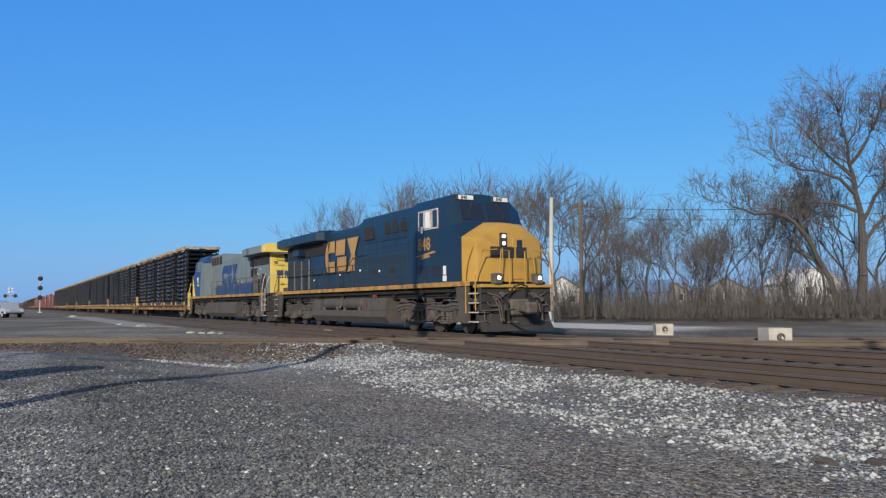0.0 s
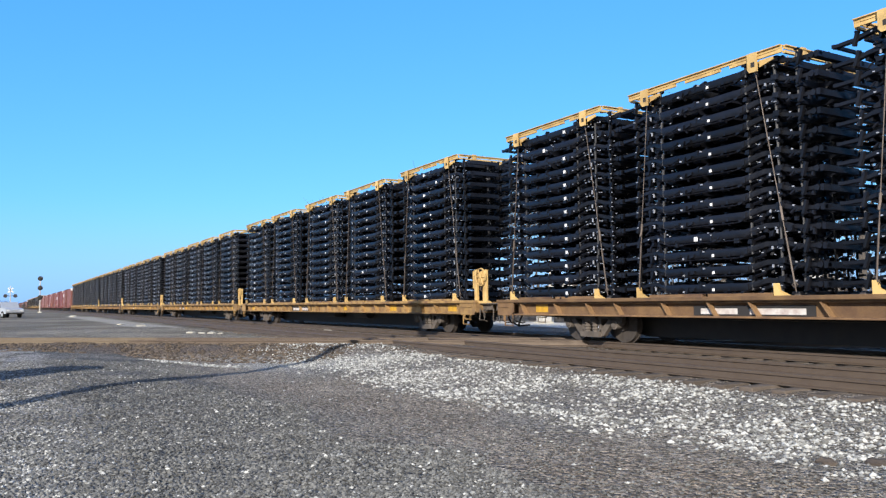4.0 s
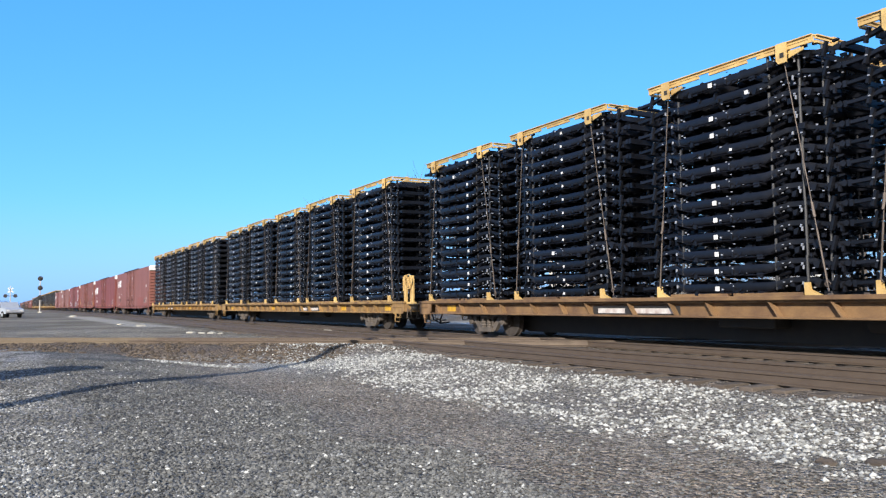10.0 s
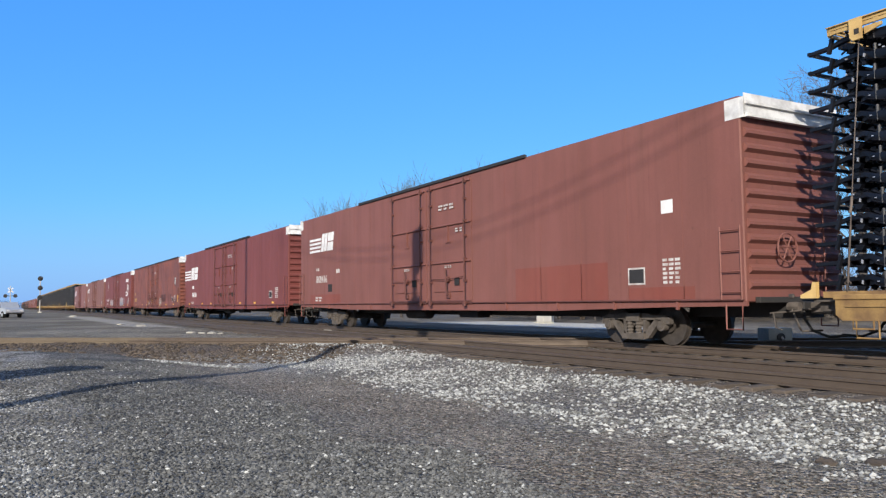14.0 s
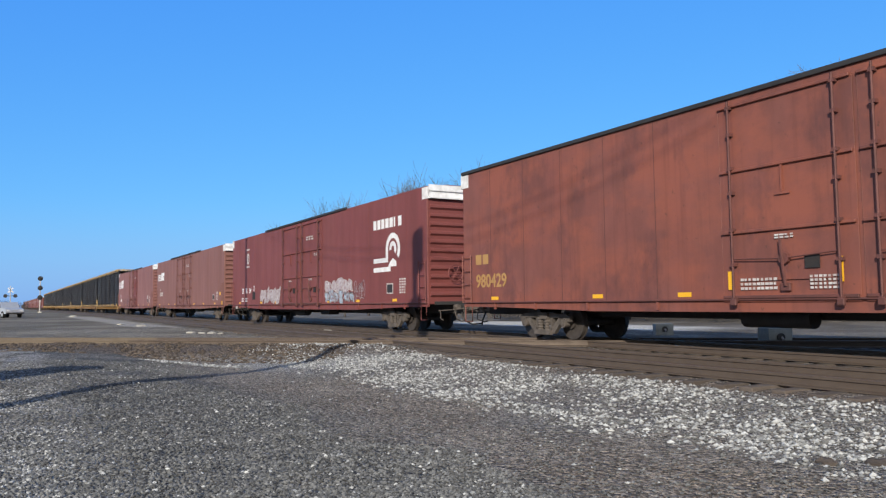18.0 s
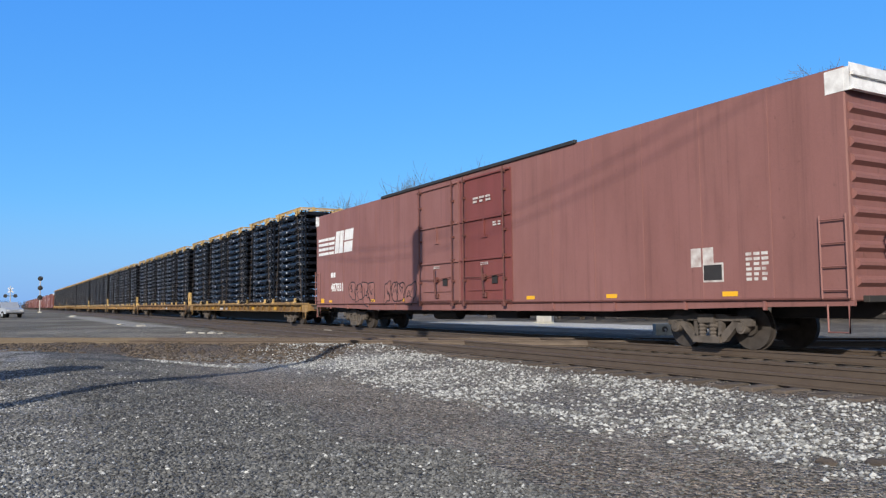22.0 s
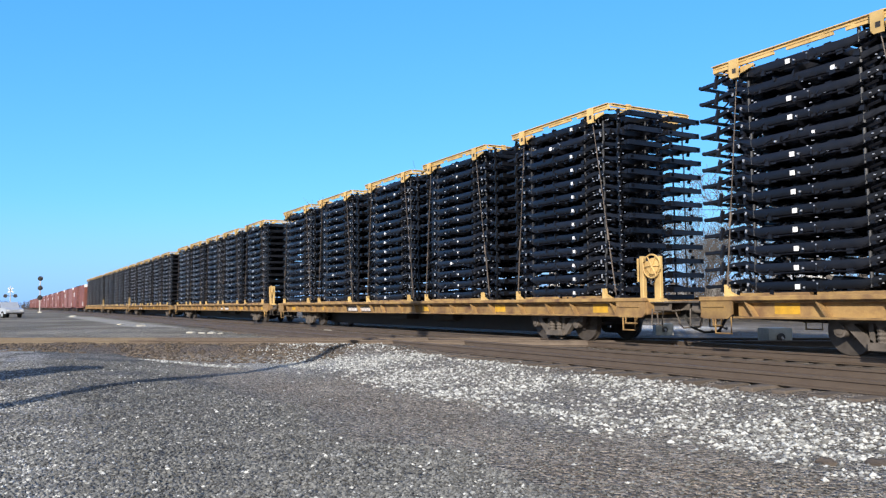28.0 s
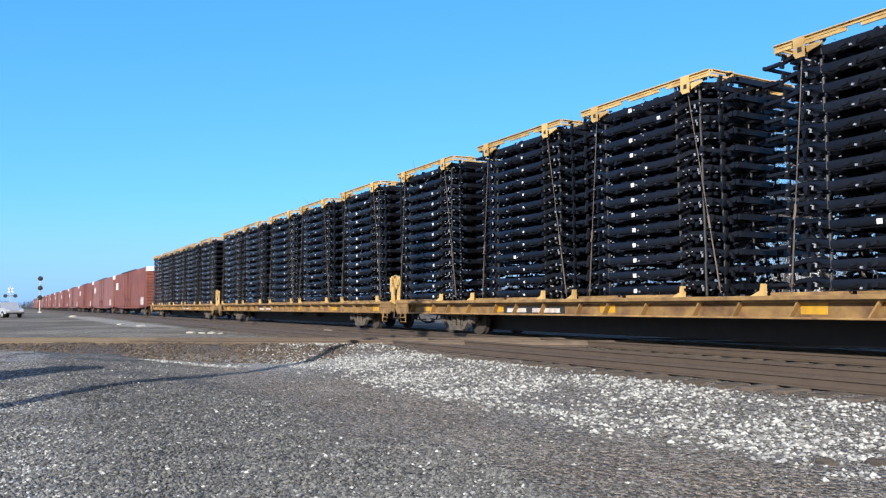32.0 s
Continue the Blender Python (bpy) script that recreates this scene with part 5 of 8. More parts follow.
    if near:
        for x in (-11.6, -7.0, -4.2, 3.6, 6.9, 10.4) if tape else ():
            part("reflector", refl, REFLECT, car, at=(x, 0, 0))
        sg = Form()
        sg.box(9.9, 10.45, -W - 0.008, -W - 0.003, 1.42, 1.82)
        sg.slot = 1
        sg.box(9.94, 10.41, -W - 0.011, -W - 0.007, 1.46, 1.78)
        part("data_plate", sg, [WHITE_WORN, ROOF_DARK], car)
        bars(car, "lettering", WHITE_WORN, 11.0, 1.4, 0.55, 0.6, 6, 3, -W - 0.006, 5)
        bars(car, "lettering", WHITE_WORN, 0.9, 4.15, 1.1, 0.22, 2, 3, -W - 0.056, 6)
        bars(car, "lettering", WHITE_WORN, 2.0, 3.35, 0.55, 0.16, 2, 2, -W - 0.056, 7)
    return car


def number(parent, text, x, z, size, mat, y):
    me = figures(text, size)
    me.materials.append(mat)
    part("fleet_number", me, mat, parent, at=(x, y, z))


def stripe_mark(parent, x, z, w, h, mat):
    """A white emblem: four speed stripes that run into two heavy slanted blocks, each cut by a slit."""
    fm = Form()
    y0, y1 = -BOX_W - 0.006, -BOX_W - 0.002
    hs, sl = h * 0.82, h * 0.2
    for k in range(4):
        z0 = z + k * hs / 3.7
        e = sl * (z0 - z) / h
        fm.prism([(x, z0), (x + w * 0.47 + e, z0), (x + w * 0.47 + e + 0.03, z0 + hs / 6.4), (x, z0 + hs / 6.4)], "y", y0, y1)

    def block(a, c, lo, hi, shear=0.0):
        fm.prism([(a + sl * lo, z + h * lo), (c + sl * lo, z + h * lo), (c + sl * hi + shear, z + h * hi), (a + sl * hi + shear, z + h * hi)], "y", y0, y1)

    a = x + w * 0.5
    u = w * 0.25
    block(a, a + u * 0.44, 0.0, 1.0)
    block(a + u * 0.5, a + u * 0.94, 0.0, 1.0)
    a += u
    block(a + u * 0.04, a + u * 0.96, 0.0, 0.47)
    block(a + u * 0.04, a + u * 0.96, 0.53, 1.0)
    part("emblem", fm, mat, parent)


def ring_mark(parent, x, z, mat):
    """A white emblem of a half wheel over two bars, and a row of blocks above it."""
    fm = Form()
    y0, y1 = -BOX_W - 0.006, -BOX_W - 0.002
    for k in range(7):
        fm.box(x + k * 0.37, x + k * 0.37 + (0.28 if k != 5 else 0.12), y0, y1, z + 1.7, z + 2.07)
    cx, cz = x + 1.75, z + 0.85
    for r0, r1 in ((0.62, 0.42), (0.3, 0.12)):
        n = 16
        for i in range(n):
            a, b = math.pi * (1.05 - 1.25 * i / n), math.pi * (1.05 - 1.25 * (i + 1) / n)
            fm.prism([(cx + r0 * math.cos(a), cz + r0 * math.sin(a)), (cx + r0 * math.cos(b), cz + r0 * math.sin(b)),
                      (cx + r1 * math.cos(b), cz + r1 * math.sin(b)), (cx + r1 * math.cos(a), cz + r1 * math.sin(a))], "y", y0, y1)
    fm.box(x, x + 1.33, y0, y1, z + 0.36, z + 0.54)
    fm.box(x, x + 1.55, y0, y1, z, z + 0.18)
    fm.prism([(x + 1.13, z + 0.54), (x + 1.33, z + 0.54), (x + 1.33, z + 0.95), (x + 1.13, z + 0.95)], "y", y0 - 0.001, y1)
    fm.prism([(x + 1.33, z + 0.18), (x + 2.05, z + 0.18), (x + 2.05, z + 0.36), (x + 1.75, z + 0.5), (x + 1.5, z + 0.36)], "y", y0 - 0.001, y1)
    part("emblem", fm, mat, parent)


def ring_plate(fm, cx, cz, rx, rz, inner, n=24):
    """A flat ring painted on the near side of a box car."""
    y0, y1 = -BOX_W - 0.006, -BOX_W - 0.002
    k = len(fm.v)
    for y in (y0, y1):
        for q in (1.0, inner):
            fm.v += [(cx + rx * q * math.cos(2 * math.pi * i / n), y, cz + rz * q * math.sin(2 * math.pi * i / n)) for i in range(n)]
    for i in range(n):
        j = (i + 1) % n
        fm.f += [(k + i, k + j, k + n + j, k + n + i), (k + 2 * n + i, k + 3 * n + i, k + 3 * n + j, k + 2 * n + j),
                 (k + i, k + 2 * n + i, k + 2 * n + j, k + j), (k + n + i, k + n + j, k + 3 * n + j, k + 3 * n + i)]
        fm.s += [fm.slot] * 4


def slab(parent, name, mat, x0, x1, z0, z1, label="", dy=0.004):
    fm = Form()
    fm.box(x0, x1, -BOX_W - dy, -BOX_W - dy + 0.003, z0, z1)
    part(name, fm, mat, parent, label)


R = -BOX_HALF
cars = []
c = box_car(BOX_BROWN, "brown-red high box car with white emblem and red paint patches", tape=False)
stripe_mark(c, R + 1.3, 3.5, 3.0, 0.82, WHITE)
number(c, "868416", R + 2.2, 2.05, 0.46, WHITE_WORN, -BOX_W - 0.006)
bars(c, "lettering", WHITE_WORN, R + 2.2, 2.55, 0.4, 0.22, 1, 2, -BOX_W - 0.006)
bars(c, "lettering", WHITE_WORN, R + 4.7, 2.35, 0.45, 0.3, 1, 2, -BOX_W - 0.006)
bars(c, "lettering", WHITE_WORN, R + 2.1, 1.15, 0.9, 0.25, 2, 2, -BOX_W - 0.006)
slab(c, "paint_patch", BOX_ORANGE, R + 1.4, R + 5.2, 1.05, 1.5)
slab(c, "paint_patch", BOX_ORANGE, 5.3, 9.2, 1.05, 2.0)
slab(c, "paint_patch", BOX_ORANGE, 9.9, 11.9, 1.05, 1.35)
slab(c, "plate", GRILLE, R + 3.7, R + 4.2, 1.6, 1.95)
slab(c, "plate", WHITE, 11.0, 11.35, 3.0, 3.3)
cars.append((c, -264.8))
c = box_car(BOX_MAROON, "maroon high box car with a white striped emblem")
stripe_mark(c, R + 0.1, 3.05, 4.6, 0.95, WHITE)
number(c, "486130", R + 2.85, 1.7, 0.5, WHITE, -BOX_W - 0.006)
bars(c, "lettering", WHITE, R + 2.9, 2.25, 0.6, 0.4, 1, 2, -BOX_W - 0.006)
bars(c, "lettering", WHITE_WORN, R + 2.6, 1.15, 0.9, 0.2, 2, 3, -BOX_W - 0.006)
cars.append((c, -293.2))
c = box_car(BOX_RUST, "rust-streaked old red box car with graffiti", full_track=True)
sh = Form()
sh.prism([(-0.34, 0.34), (0.0, 0.42), (0.34, 0.34), (0.34, -0.18), (0.0, -0.44), (-0.34, -0.18)], "y", -BOX_W - 0.005, -BOX_W - 0.002)
sh.slot = 1
sh.prism([(-0.29, 0.3), (0.0, 0.37), (0.29, 0.3), (0.29, 0.08), (-0.29, 0.08)], "y", -BOX_W - 0.007, -BOX_W - 0.005)
for k in range(5):
    q = -0.27 + 0.12 * k
    sh.prism([(q, 0.03), (q + 0.07, 0.03), (q + 0.07, -0.18 - 0.14 * (1 - abs(k - 2) / 2)), (q, -0.18 - 0.14 * (1 - abs(k - 2) / 2))], "y", -BOX_W - 0.007, -BOX_W - 0.005)
sh.slot = 0
sh.box(-0.22, 0.22, -BOX_W - 0.009, -BOX_W - 0.007, 0.15, 0.24)
sh.v = [(x + 11.35, y, z + 3.15) for x, y, z in sh.v]
part("emblem", sh, [ROOF_DARK, WHITE_WORN], c, "shield emblem in faded white and black")
number(c, "980429", R + 0.75, 1.52, 0.56, LETTER_GOLD, -BOX_W - 0.006)
bars(c, "lettering", LETTER_GOLD, R + 0.75, 2.1, 0.8, 0.5, 1, 2, -BOX_W - 0.006)
scribble(c, WHITE_WORN, 3.5, 4.7, 0.95, 1.9, 3, 0.03, 3)
scribble(c, GRAFFITI_K, 4.8, 6.9, 1.4, 2.1, 5, 0.02, 5)
scribble(c, GRAFFITI_K, 9.0, 9.6, 1.5, 2.1, 6, 0.0138, 2)
scribble(c, GRAFFITI_K, 10.2, 11.7, 1.3, 1.7, 7, 0.011, 4)
slab(c, "plate", REFLECT, 12.4, 12.75, 1.35, 1.95)
bars(c, "lettering", WHITE_WORN, -0.98, 1.22, 0.62, 0.28, 4, 7, -BOX_W - 0.058, 21)
bars(c, "lettering", WHITE_WORN, -2.5, 1.22, 0.85, 0.26, 3, 9, -BOX_W - 0.058, 22)
slab(c, "plate", REFLECT, -2.8, -2.68, 1.25, 1.62, dy=0.058)
slab(c, "plate", REFLECT, -0.42, -0.33, 1.35, 1.8, dy=0.058)
cars.append((c, -321.94))
c = box_car(BOX_MAROON, "maroon high box car with a large white wheel emblem and graffiti", full_track=False)
ring_mark(c, 13.2 - 4.5, 2.28, WHITE)
number(c, "23   76   34", R + 2.3, 1.75, 0.43, WHITE, -BOX_W - 0.006)
slab(c, "plate", GRILLE, -8.6, -8.0, 1.36, 1.82, dy=0.007)
rg = Form()
ring_plate(rg, -8.3, 2.02, 0.17, 0.17, 0.13 / 0.17)
part("route_mark", rg, WHITE, c, "small white ring mark")
bars(c, "lettering", WHITE, R + 2.25, 1.2, 0.42, 0.3, 2, 5, -BOX_W - 0.006, 25)
slab(c, "paint_patch", CHAIN_RED, R + 3.0, R + 3.55, 1.17, 1.5)
bars(c, "lettering", WHITE, R + 3.02, 1.2, 0.5, 0.3, 2, 6, -BOX_W - 0.009, 26)
slab(c, "plate", WHITE_WORN, R + 0.95, R + 1.4, 0.82, 0.98, dy=0.04)
fm = Form()
ring_plate(fm, R + 3.6, 3.85, 0.26, 0.34, 0.64)
fm.prism([(R + 3.5, 3.72), (R + 3.6, 3.72), (R + 3.6, 3.98), (R + 3.5, 3.98)], "y", -BOX_W - 0.006, -BOX_W - 0.002)
part("emblem", fm, WHITE_WORN, c, "white ring emblem")
bars(c, "lettering", WHITE_WORN, R + 3.25, 4.3, 0.7, 0.18, 1, 5, -BOX_W - 0.006)
bars(c, "lettering", WHITE_WORN, R + 3.25, 3.26, 0.7, 0.18, 1, 5, -BOX_W - 0.006)
scribble(c, WHITE_WORN, R + 6.4, R + 9.8, 1.08, 2.0, 11, 0.022, 6, GRAFFITI_W)
scribble(c, WHITE_WORN, 3.4, 6.7, 1.5, 2.15, 12, 0.018, 5, GRAFFITI_W)
scribble(c, GRAFFITI_W, 3.4, 6.7, 1.1, 1.65, 13, 0.03, 6, GRAFFITI_B)
scribble(c, GRAFFITI_W, 6.8, 7.8, 1.2, 1.95, 14, 0.014, 4)
cars.append((c, -350.76))
c = box_car(BOX_TAN, "faded tan-red high box car with a white emblem")
stripe_mark(c, R + 0.8, 3.42, 3.0, 0.72, WHITE)
number(c, "657827", R + 1.85, 1.95, 0.5, WHITE_WORN, -BOX_W - 0.006)
bars(c, "lettering", WHITE_WORN, R + 1.9, 2.45, 0.4, 0.22, 1, 2, -BOX_W - 0.006)
slab(c, "plate", REFLECT, 11.9, 12.4, 1.75, 1.95)
slab(c, "plate", REFLECT, 12.3, 12.8, 1.1, 1.35)
cars.append((c, -379.4))
c = box_car(BOX_PINK, "chalky red high box car with a worn emblem and graffiti", door_paint=BOX_MAROON, ribs=True)
stripe_mark(c, R + 0.3, 3.3, 4.0, 0.98, WHITE)
number(c, "487831", R + 1.85, 1.62, 0.5, WHITE, -BOX_W - 0.006)
bars(c, "lettering", WHITE, R + 1.85, 2.15, 0.6, 0.36, 1, 2, -BOX_W - 0.006)
slab(c, "plate", REFLECT, R + 0.6, R + 1.0, 1.1, 1.3)
scribble(c, GRAFFITI_K, R + 4.0, R + 6.6, 1.08, 1.95, 21, 0.02, 4, CHALK)
scribble(c, GRAFFITI_K, R + 7.4, R + 9.9, 1.1, 1.95, 22, 0.02, 4, CHALK)
slab(c, "plate", WHITE_WORN, 9.6, 10.2, 1.75, 2.15)
cars.append((c, -408.1))
far_kinds = [box_car(BOX_RUST, "red high box car far back in the train", near=False), box_car(BOX_PINK, "faded red high box car far back in the train", near=False)]
for q, k in enumerate(far_kinds):
    slab(k, "plate", WHITE, R + 1.5, R + 3.5, 3.2, 4.1)
    slab(k, "plate", WHITE_WORN, 9.5, 11.5, 1.2, 2.0)
for i in range(13):
    k = far_kinds[i % 2]
    cars.append((k if i < 2 else copy_thing(k, pose(0, 0, 0)), -667.0 - 28.75 * i))
for car, front in cars:
    TRAIN.append((car, front - BOX_HALF, 0, 0, 0))

# ---- locomotives ----


def loco_truck(parent, x):
    """A three-axle locomotive truck with cast side frames, bearing boxes, springs and brake gear."""
    fm = Form()
    fm.box(-2.6, 2.6, -0.55, 0.55, 0.55, 0.95, 0.05)
    t = part("truck", fm, TRUCK, parent, at=(x, 0, 0))
    for s in (-1, 1):
        y0, y1 = s * 1.02, s * 1.17
        sf = Form()
        sf.prism([(-2.75, 0.72), (-2.78, 0.92), (-2.45, 1.02), (-1.5, 1.06), (-1.0, 0.98), (-0.5, 1.0), (0.0, 1.1), (0.5, 1.0), (1.0, 0.98), (1.5, 1.06), (2.45, 1.02), (2.78, 0.92),
                  (2.75, 0.72), (2.3, 0.8), (1.98, 0.84), (1.55, 0.78), (1.0, 0.74), (0.4, 0.8), (0.0, 0.84), (-0.4, 0.8), (-1.0, 0.74), (-1.55, 0.78), (-1.98, 0.84), (-2.3, 0.8)], "y", y0, y1)
        for ax in (-1.98, 0.0, 1.98):
            for q in (-1, 1):
                sf.prism([(ax + q * 0.24, 0.84), (ax + q * 0.42, 0.8), (ax + q * 0.38, 0.42), (ax + q * 0.26, 0.38)], "y", y0, y1)
        part("side_frame", sf, DUST_TANK, t)
        rb = Form()
        for q in (-1, 1):
            pts = [(q * 1.6, 0.4), (q * 1.3, 0.33), (q * 0.7, 0.33), (q * 0.38, 0.42)]
            rb.prism(pts + [(x, z + 0.085) for x, z in reversed(pts)], "y", s * 1.04, s * 1.14)
            pts = [(q * 2.76, 0.84), (q * 2.2, 0.95), (q * 1.6, 0.97), (q * 1.1, 0.9), (q * 0.45, 0.93), (0.0, 1.02)]
            rb.prism(pts + [(x, z + 0.05) for x, z in reversed(pts)], "y", s * 1.17, s * 1.215)
        part("frame_rib", rb, TRUCK, t)
        for q in (-1.3, -1.06, -0.72, 0.72, 1.06, 1.3):
            part("spring", coil(q, s * 1.08, 0.42, 0.78, 0.095), TRUCK, t)
        for ax in (-1.98, 0.0, 1.98):
            bx = Form()
            bx.prism([(ax - 0.2, 0.4), (ax + 0.2, 0.4), (ax + 0.17, 0.8), (ax - 0.17, 0.8)], "y", s * 0.95, s * 1.12)
            bx.disc(ax, 0.53, s * 1.12, s * 1.22, 0.14, 14)
            bx.disc(ax, 0.53, s * 1.22, s * 1.25, 0.07, 10)
            for k in range(6):
                bx.disc(ax + 0.105 * math.cos(k * 1.047), 0.53 + 0.105 * math.sin(k * 1.047), s * 1.22, s * 1.235, 0.018, 6)
            part("bearing_box", bx, TRUCK, t)
        for q in (-1.52, 0.46):
            part("damper", Form().tube([(q, s * 1.2, 0.5), (q + 0.3, s * 1.2, 0.62)], 0.045, 8), TRUCK, t)
        for x0 in (-2.35, -0.25, 1.75):
            part("brake_cylinder", Form().tube([(x0, s * 1.12, 1.14), (x0 + 0.36, s * 1.12, 1.14)], 0.09, 10), DUST_TANK, t)
        pp = Form()
        pp.tube([(-2.6, s * 1.22, 1.08), (-1.2, s * 1.24, 1.12), (-0.9, s * 1.22, 1.02), (0.9, s * 1.22, 1.05), (1.1, s * 1.24, 1.15), (2.6, s * 1.22, 1.08)], 0.022, 5)
        pp.tube([(-1.0, s * 1.2, 1.12), (-0.8, s * 1.24, 1.3), (-0.5, s * 1.24, 1.32), (-0.42, s * 1.2, 1.1)], 0.02, 5)
        pp.tube([(1.9, s * 1.2, 1.1), (2.1, s * 1.26, 1.28), (2.4, s * 1.2, 1.3)], 0.02, 5)
        part("brake_pipe", pp, TRUCK, t)
        sn = Form()
        for q in (-2.75, 2.75):
            sn.tube([(q, s * 0.9, 0.8), (q * 1.02, s * 0.9, 0.35), (q * 0.985, s * 0.8, 0.12)], 0.025, 5)
        part("sand_pipe", sn, BLACK, t)
        for ax in (-1.98, 0.0, 1.98):
            part("brake_shoe", Form().prism([(ax + 0.55, 0.4), (ax + 0.66, 0.38), (ax + 0.68, 0.68), (ax + 0.55, 0.7)], "y", s * 0.7, s * 0.86), TRUCK, t)
    for ax in (-1.98, 0.0, 1.98):
        wheelset(t, ax, 0.53)
    return t


def mark_blocks(parent, mat, x, z, w, h, y, gap=0.03, flip=False):
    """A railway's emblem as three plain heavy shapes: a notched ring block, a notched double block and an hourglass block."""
    fm = Form()
    y0, y1 = (y - 0.006, y - 0.001) if not flip else (y + 0.001, y + 0.006)
    k = w / 3.0

    def arc(cx, cz, rx, rz, a0, a1, th, n=14):
        for i in range(n):
            a, b = math.radians(a0 + (a1 - a0) * i / n), math.radians(a0 + (a1 - a0) * (i + 1) / n)
            fm.prism([(cx + rx * math.cos(a), cz + rz * math.sin(a)), (cx + rx * math.cos(b), cz + rz * math.sin(b)),
                      (cx + (rx - th) * math.cos(b), cz + (rz - th * 0.8) * math.sin(b)), (cx + (rx - th) * math.cos(a), cz + (rz - th * 0.8) * math.sin(a))], "y", y0, y1)

    # a half-round block with a slot, two stepped bars, an hourglass block
    for z0, z1 in ((0.0, 0.36), (0.64, 1.0)):
        fm.prism([(x + k * 0.3, z + h * z0), (x + k * 0.92, z + h * z0), (x + k * 0.92, z + h * z1), (x + k * 0.3, z + h * z1)], "y", y0, y1)
    arc(x + k * 0.4, z + h / 2, k * 0.4, h * 0.5, 86, 274, k * 0.3)
    for x0, z0, z1 in ((1.0, 0.53, 1.0), (1.1, 0.0, 0.47)):
        fm.prism([(x + k * x0, z + h * z0), (x + k * (x0 + 0.82), z + h * z0), (x + k * (x0 + 0.88), z + h * z1), (x + k * (x0 + 0.06), z + h * z1)], "y", y0, y1)
    a = x + k * 2.05
    fm.prism([(a, z), (a + k * 0.95, z), (a + k * 0.62, z + h / 2), (a + k * 0.95, z + h), (a, z + h), (a + k * 0.33, z + h / 2)], "y", y0, y1)
    part("emblem", fm, mat, parent)


def rail_posts(parent, mat, x0, x1, y, z0, z1, n, mid=True):
    fm = Form()
    fm.tube([(x0, y, z1), (x1, y, z1)], 0.022, 6)
    if mid:
        fm.tube([(x0, y, (z0 + z1) / 2), (x1, y, (z0 + z1) / 2)], 0.014, 5)
    part("handrail", fm, mat, parent)
    post = Form()
    post.tube([(0, 0, z0), (0, 0, z1)], 0.024, 5)
    post = post.mesh("handrail_post", [mat])
    for i in range(n):
        part("handrail_post", post, mat, parent, at=(x0 + (x1 - x0) * i / (n - 1), y, 0))


